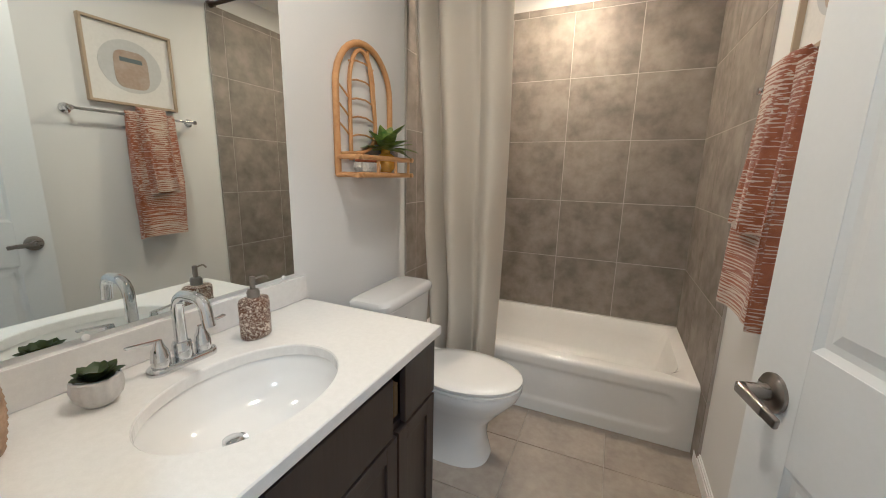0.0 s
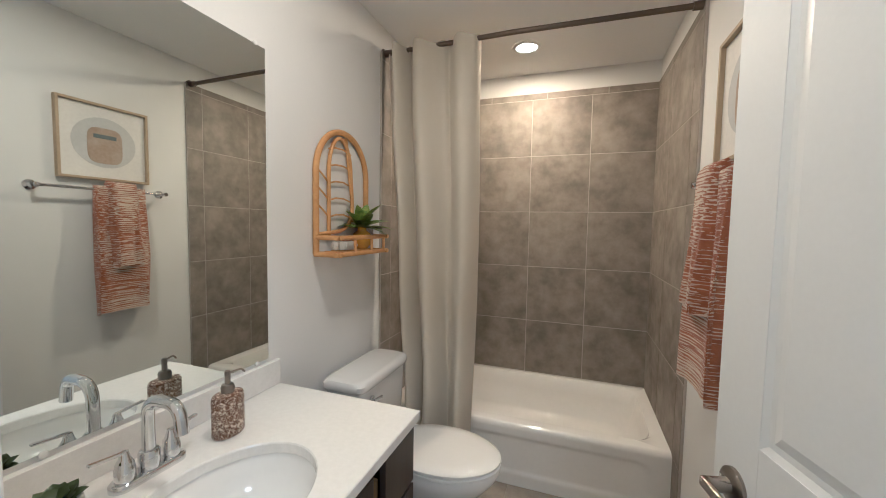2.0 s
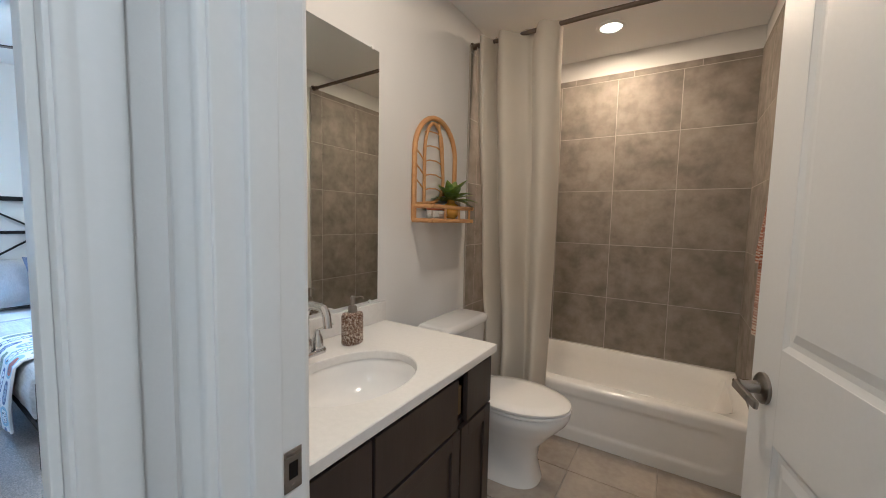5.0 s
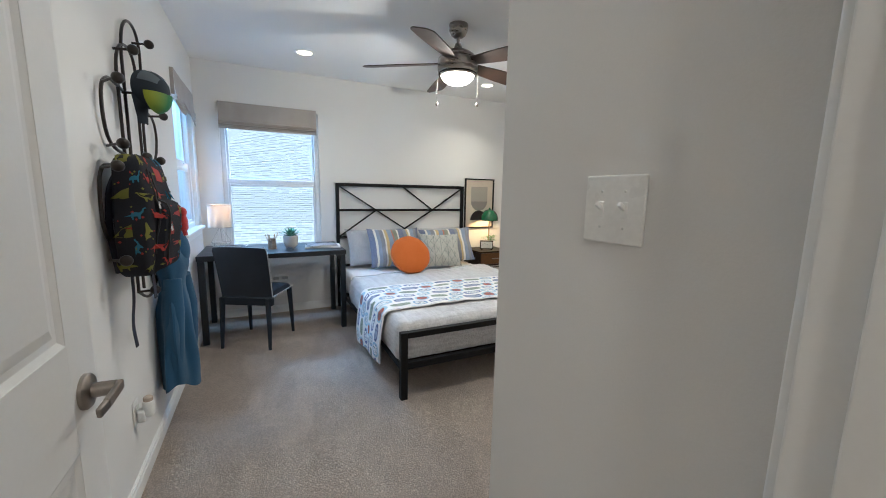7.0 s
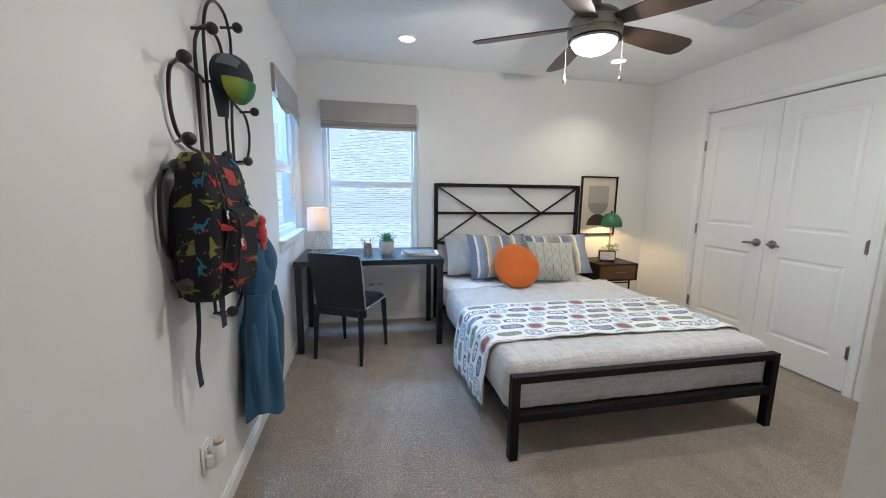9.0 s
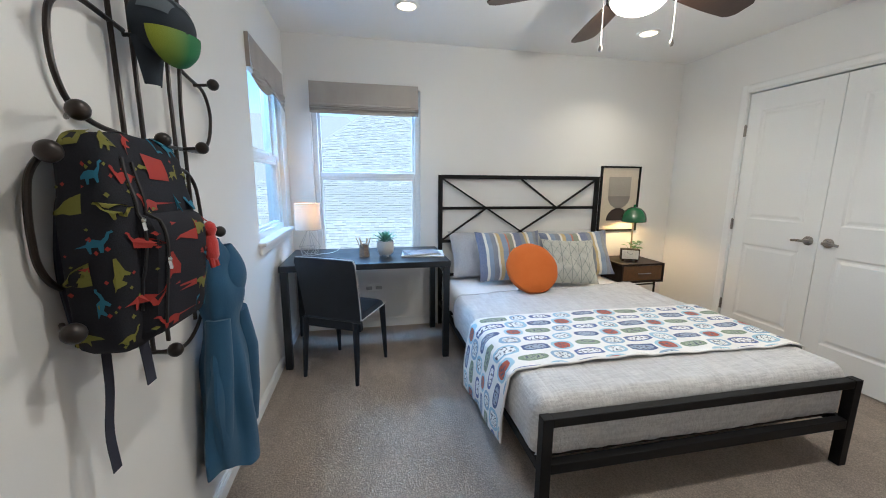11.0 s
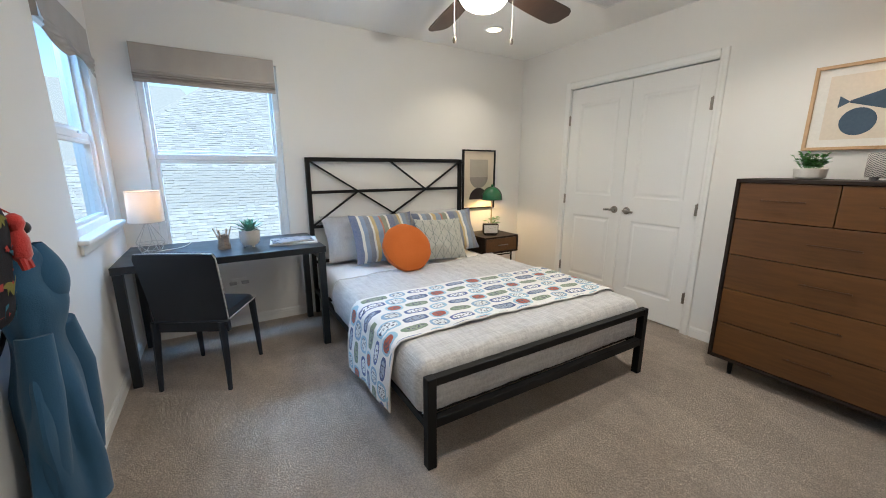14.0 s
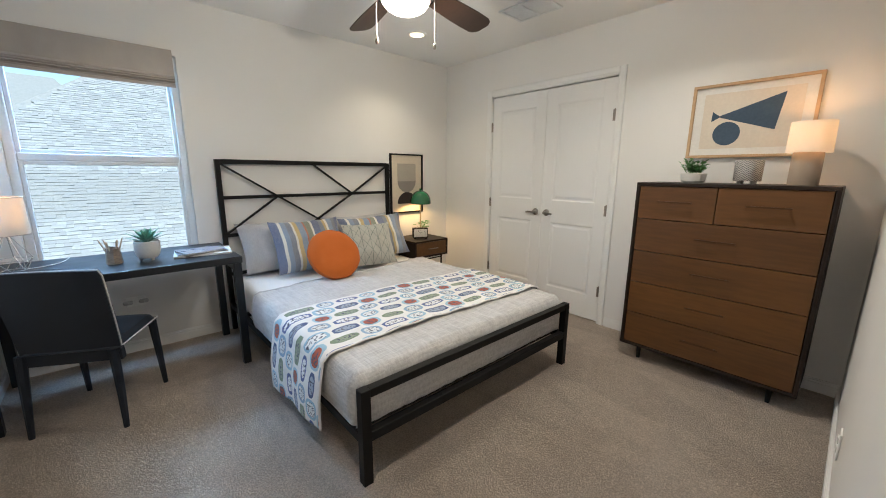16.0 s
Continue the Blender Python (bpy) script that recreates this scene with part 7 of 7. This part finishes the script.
b = sheet(B(), 12, 10, lambda u, v: (0.015 + 0.05 * (2 * u - 1) * (1 - 0.5 * v), 0.012 + 0.02 * (1 - (2 * u - 1) ** 2), 0.0 - 0.12 * v))
part("back_flap", thicken(b, 0.003), NAVYC, cap, "", True)

# ---- small things: bathroom ----
RATT = surface("rattan", (0.63, 0.37, 0.14), 0.4, col2=(0.50, 0.27, 0.09), big=14, fine=80, strength=0.15)
sh = thing("rattan_shelf", (MX, 1.60, 1.25), "honey rattan arched wall shelf with a railed tray", "wall shelf")
HW, HH = 0.197, 0.55
arch = [(0.014, -HW, 0)] + [(0.014, -HW, 0.1 * i) for i in (1, 2, 3)] + [(0.014, -HW * math.cos(math.pi * i / 16), HH - HW + HW * math.sin(math.pi * i / 16)) for i in range(17)] + [(0.014, HW, 0.1 * i) for i in (3, 2, 1)] + [(0.014, HW, 0)]
part("arch", tube(B(), arch, 0.0135, 12), RATT, sh, "", True)
inner = [(0.014, -0.025 - 0.085 * math.cos(math.pi * i / 18), 0.36 + 0.16 * math.sin(math.pi * i / 18)) for i in range(19)]
inner = [(0.014, -0.11, 0.06)] + [(0.014, -0.11, 0.2)] + inner + [(0.014, 0.075, 0.20), (0.014, 0.05, 0.13), (0.014, -0.01, 0.10), (0.014, -0.11, 0.09), (0.014, -0.18, 0.085)]
part("inner_loop", tube(B(), bend(inner, 0.03, 3), 0.009, 10), RATT, sh, "", True)
for i in range(5):
    z = 0.16 + 0.075 * i
    part("rib", tube(B(), [(0.014, -0.11, z), (0.014, -0.06, z + 0.012), (0.014, 0.0, z + 0.014), (0.014, 0.06, z)], 0.004, 8), RATT, sh, "", True)
    if i < 3:
        part("rib", tube(B(), [(0.014, -0.11, z), (0.014, -0.15, z + 0.03), (0.014, -0.19, z + 0.055)], 0.004, 8), RATT, sh, "", True)
part("rib", tube(B(), [(0.014, -0.05, 0.51), (0.014, 0.02, 0.53), (0.014, 0.075, 0.20), (0.014, 0.075, 0.14)], 0.007, 8), RATT, sh, "", True)
DP = 0.125
for z in (0.0, 0.072):
    part("rail", tube(B(), [(0.01, -HW - 0.002, z), (DP + 0.018, -HW - 0.002, z)], 0.0105, 10), RATT, sh, "", True)
    part("rail", tube(B(), [(0.01, HW + 0.002, z), (DP + 0.018, HW + 0.002, z)], 0.0105, 10), RATT, sh, "", True)
    part("rail", tube(B(), [(DP, -HW - 0.018, z), (DP, HW + 0.018, z)], 0.0105, 10), RATT, sh, "", True)
for y in (-0.07, 0.07, HW - 0.01):
    part("rail_post", tube(B(), [(DP, y, 0), (DP, y, 0.072)], 0.007, 8), RATT, sh, "", True)
for i in range(9):
    y = -HW + 0.02 + i * (2 * HW - 0.04) / 8
    part("tray_cane", tube(B(), [(0.012, y, 0.004), (DP, y, 0.004)], 0.008, 8), RATT, sh, "", True)
SHT = 1.25 + 0.0125
yv = thing("potted_plant", (MX + 0.062, 1.685, SHT), "leafy green plant in a round yellow vase", "potted plant")
YEL = surface("yellow_glaze", (0.68, 0.38, 0.03), 0.2, col2=(0.60, 0.32, 0.02), big=8, fine=60, strength=0, coat=0.5)
part("vase", lathe(B(), [(0, 0.001), (0.025, 0.001), (0.046, 0.025), (0.05, 0.05), (0.04, 0.075), (0.022, 0.088), (0.02, 0.102), (0.025, 0.108), (0.02, 0.106), (0.016, 0.09), (0, 0.088)], seg=32), YEL, yv, "", True)
b = B()
random.seed(4)
for i in range(26):
    leaf(b, (0, 0, 0.10), i * 137.5 + random.uniform(-20, 20), random.uniform(5, 80), random.uniform(0.10, 0.165), 0.070, random.uniform(0.25, 0.6))
STRIPEL = surface("striped_leaf", (0.05, 0.17, 0.03), 0.4, col2=(0.36, 0.42, 0.09), big=34, fine=60)
part("leaves", b, STRIPEL, yv, "long striped green leaves")
bk = thing("book_stack", (MX + 0.055, 1.55, SHT), "rust and white cloth bundles on the shelf", "books")
part("white_roll", lathe(B(), [(0, 0.001), (0.05, 0.003), (0.055, 0.02), (0.05, 0.04), (0, 0.042)], seg=24, sx=0.8, sy=1.35, wave=lambda a, z: 1 + 0.10 * math.sin(11 * a)), surface("white_coral", (0.75, 0.73, 0.69), 0.8, fine=80, strength=0.6, dist=0.006), bk, "white knobbly garland", True)
part("rust_block", box(B(), -0.035, 0.03, -0.05, 0.05, 0.043, 0.062, 0.006, 3), surface("rust_cloth", (0.45, 0.13, 0.05), 0.8), bk, "rust red cloth block")
bx = thing("inlaid_box", (MX + 0.035, 1.755, SHT), "small dark inlaid checked box", "box")
part("body", box(B(), -0.018, 0.03, -0.035, 0.035, 0.001, 0.10, 0.003), surface("checked_inlay", (0.25, 0.2, 0.16), 0.4, col2=(0.6, 0.56, 0.5), big=60, fine=90), bx)


# soap dispenser, succulent bowl, woven vase
def floral_material():
    m, nt, p = base("floral_glaze", 0.35)
    c = coords(nt)
    vo = nt.nodes.new("ShaderNodeTexVoronoi")
    vo.feature, vo.inputs["Scale"].default_value = "DISTANCE_TO_EDGE", 62
    n_ = nt.nodes.new("ShaderNodeTexNoise")
    n_.inputs["Scale"].default_value = 45
    nt.links.new(c, n_.inputs["Vector"])
    nt.links.new(mix(nt, 0.12, c, n_.outputs["Color"]), vo.inputs["Vector"])
    n2 = nt.nodes.new("ShaderNodeTexNoise")
    n2.inputs["Scale"].default_value, n2.inputs["Detail"].default_value = 110, 3
    nt.links.new(c, n2.inputs["Vector"])
    a = math2(nt, "LESS_THAN", vo.outputs["Distance"], 0.052)
    q_ = math2(nt, "GREATER_THAN", n2.outputs[0], 0.60)
    f_ = math2(nt, "MAXIMUM", math2(nt, "MULTIPLY", a, 0.9), q_)
    brown = mix(nt, fac(nt, c, 30), (0.14, 0.060, 0.026), (0.09, 0.036, 0.016))
    nt.links.new(mix(nt, f_, brown, (0.66, 0.58, 0.47)), p.inputs["Base Color"])
    bump(nt, p, f_, 0.5, 0.002)
    return m


sd = thing("soap_dispenser", (-0.79, 0.868, CT), "brown soap dispenser with white floral relief, nickel pump", "soap dispenser")
part("bottle", lathe(B(), [(0, 0.001), (0.038, 0.001), (0.042, 0.006), (0.042, 0.108), (0.039, 0.116), (0.026, 0.12), (0.017, 0.121), (0, 0.121)], seg=36, sx=0.8, sy=1.1), floral_material(), sd, "", True)
pm = part("pump", lathe(B(), [(0, 0.12), (0.017, 0.12), (0.018, 0.136), (0.015, 0.144), (0.0075, 0.146), (0.0075, 0.166), (0.008, 0.178), (0.0065, 0.182), (0, 0.182)], seg=20), NICKEL, sd, "brushed nickel pump", True)
part("nozzle", tube(B(), bend([(0, 0, 0.175), (0.012, 0.035, 0.178), (0.014, 0.045, 0.166)], 0.01), 0.0028, 8), NICKEL, pm, "", True)
sb = thing("potted_succulent", (-0.80, 0.497, CT), "dark green succulent in a fluted white bowl", "potted plant")
part("bowl", lathe(B(), [(0, 0.001), (0.03, 0.001), (0.046, 0.018), (0.052, 0.04), (0.049, 0.062), (0.045, 0.065), (0.043, 0.055), (0, 0.052)], seg=52, wave=lambda a, z: 1 + 0.028 * math.cos(13 * a)), CERAM, sb, "", True)
sb.matrix_basis = sb.matrix_basis @ Matrix.Diagonal((0.84, 0.84, 0.95, 1))
part("leaves", rosette(B(), (0, 0, 0.058), 20, 0.062, 0.060, 0.007, 9, 6, 40, -0.10), DKGREEN, sb, "broad dark green leaves", True)
wvs = thing("woven_vase", (-0.785, 0.318, CT), "tan woven seagrass vase", "vase")
part("weave", lathe(B(), [(0, 0.001)] + [(0.036 + 0.012 * math.sin(i / 22 * 2.6) + 0.002 * (i % 2), 0.001 + 0.0065 * i) for i in range(23)] + [(0.03, 0.146), (0, 0.14)], seg=30, wave=lambda a, z: 1 + 0.02 * math.sin(18 * a + z * 480)), surface("seagrass", (0.50, 0.36, 0.23), 0.8, col2=(0.30, 0.20, 0.12), big=40, fine=140, strength=0.5), wvs, "", True)

# towel bar, towels and picture on the east wall
tb = thing("towel_bar", (TX, 1.47, 1.55), "chrome towel bar on the wall", "towel bar")
part("bar", tube(B(), [(-0.062, -0.31, 0), (-0.062, 0.31, 0)], 0.008, 12), CHROME, tb, "", True)
for s in (-1, 1):
    b = lathe(B(), [(0, 0), (0.026, 0), (0.026, 0.006), (0.014, 0.014), (0.010, 0.03), (0.010, 0.062), (0.013, 0.066), (0.012, 0.074), (0, 0.075)], seg=20)
    turned(b, pose(0, s * 0.305, 0, 0, -90, 0))
    part("bracket", b, CHROME, tb, "", True)


def towel_material():
    m, nt, p = base("striped_terry", 0.95, 0, 0, 0.3)
    uv = nt.nodes.new("ShaderNodeUVMap")
    mp = nt.nodes.new("ShaderNodeMapping")
    mp.inputs["Scale"].default_value = (20, 210, 1)
    nt.links.new(uv.outputs[0], mp.inputs["Vector"])
    n1 = nt.nodes.new("ShaderNodeTexNoise")
    n1.inputs["Scale"].default_value, n1.inputs["Detail"].default_value = 1.0, 2.5
    nt.links.new(mp.outputs[0], n1.inputs["Vector"])
    sep = nt.nodes.new("ShaderNodeSeparateXYZ")
    nt.links.new(uv.outputs[0], sep.inputs[0])
    # large diamonds in which the rust colour takes over
    du = math2(nt, "PINGPONG", math2(nt, "DIVIDE", sep.outputs[0], 0.15), 1.0)
    dv = math2(nt, "PINGPONG", math2(nt, "DIVIDE", sep.outputs[1], 0.17), 1.0)
    dia = math2(nt, "SUBTRACT", math2(nt, "ADD", du, dv), 1.0)
    thr = math2(nt, "ADD", 0.55, math2(nt, "MULTIPLY", dia, 0.11))
    row_ = math2(nt, "MULTIPLY", math2(nt, "SINE", math2(nt, "MULTIPLY", sep.outputs[1], 2 * math.pi / 0.0105)), 0.07)
    on = math2(nt, "GREATER_THAN", math2(nt, "ADD", n1.outputs[0], row_), thr)
    rust = mix(nt, fac(nt, uv.outputs[0], 30), (0.38, 0.135, 0.065), (0.29, 0.095, 0.048))
    nt.links.new(mix(nt, on, rust, (0.66, 0.54, 0.43)), p.inputs["Base Color"])
    bump(nt, p, fac(nt, uv.outputs[0], 420), 0.6, 0.003)
    return m


TOWEL = towel_material()


def towel(name, y0, y1, front_len, off, label, seed):
    """A folded towel over the bar: a thick bundle with rounded folds, open to the floor."""
    t_ = thing(name, (TX, 0, 1.55), label, "towel", 0, "towels on the bar")
    mid_, half = (y0 + y1) / 2, (y1 - y0) / 2

    def f(u, v):
        a = 2 * math.pi * u
        z = -front_len + (front_len + 0.016 + off) * v
        k = min(1.0, max(0.0, -z) * 2.6)
        cap_ = math.sqrt(max(0.0, 1 - (max(0.0, z) / (0.016 + off)) ** 2)) if z > 0 else 1.0
        co, si = math.cos(a), math.sin(a)
        sx, sy = math.copysign(abs(co) ** 0.7, co), math.copysign(abs(si) ** 0.45, si)
        front_ = (0.016 + off + 0.022 * k) * cap_
        back_ = (0.016 + off * 0.6 + 0.012 * k) * cap_
        wave_ = k * (0.013 * math.sin(4 * a + seed + 1.5 * z) + 0.008 * math.sin(9 * a + 2 * seed - 4 * z))
        x = -0.062 + (sx * front_ + wave_ if co < 0 else sx * back_)
        y = mid_ + sy * half * (0.97 + 0.07 * k) + 0.010 * k * math.sin(3 * a + seed + 3 * z) + 0.012 * k * noise.noise((co, z * 4, seed))
        return (min(x, -0.005), y, z + 0.012 * (1 - v) * si)
    part("cloth", thicken(sheet(B(), 84, 60, f, True, uv=lambda u, v: (0.62 * u, v * front_len)), 0.004), TOWEL, t_, "", True)


towel("bath_towel", 1.39, 1.66, 0.69, 0.006, "rust and cream striped bath towel folded over the bar", 1)
towel("hand_towel", 1.45, 1.605, 0.43, 0.034, "rust and cream striped hand towel over the bath towel", 3)
PALEW = surface("pale_ash", (0.46, 0.37, 0.25), 0.55, col2=(0.38, 0.30, 0.20), big=6, fine=80, stretch=(1, 1, 0.2))
pp = framed_print("framed_print", 0.44, 0.425, 0.014, 0.03, PALEW, "shadow-box picture with oval mat in pale wood frame")
pp.matrix_basis = pose(TX, 1.265, 1.605, 0, 0, 90)
# flat grey oval; shade inside the mat's opening is put into its colour
SHG = surface("shadow_grey", (0.60, 0.60, 0.59), 0.8)
flat_shape(pp, "oval_recess", arc(0.155, 0, 360, 40, 0.90)[:-1], 0.0137, SHG, 0.22, 0.212)
blob = [(0.085 * math.copysign(abs(math.cos(a)) ** 0.5, math.cos(a)), 0.10 * math.copysign(abs(math.sin(a)) ** 0.5, math.sin(a)) - 0.01) for a in [2 * math.pi * i / 36 for i in range(36)]]
flat_shape(pp, "printed_vessel", blob, 0.0150, surface("clay_ink", (0.36, 0.27, 0.20), 0.8, col2=(0.45, 0.38, 0.31), big=12), 0.22, 0.205)
flat_shape(pp, "printed_bar", [(-0.055, 0), (0.055, 0), (0.055, 0.022), (-0.055, 0.022)], 0.0164, surface("slate_ink", (0.16, 0.19, 0.20), 0.8), 0.22, 0.235)

# ---- tiles, placed last ----
for args in tiles:
    put_tile(*args)
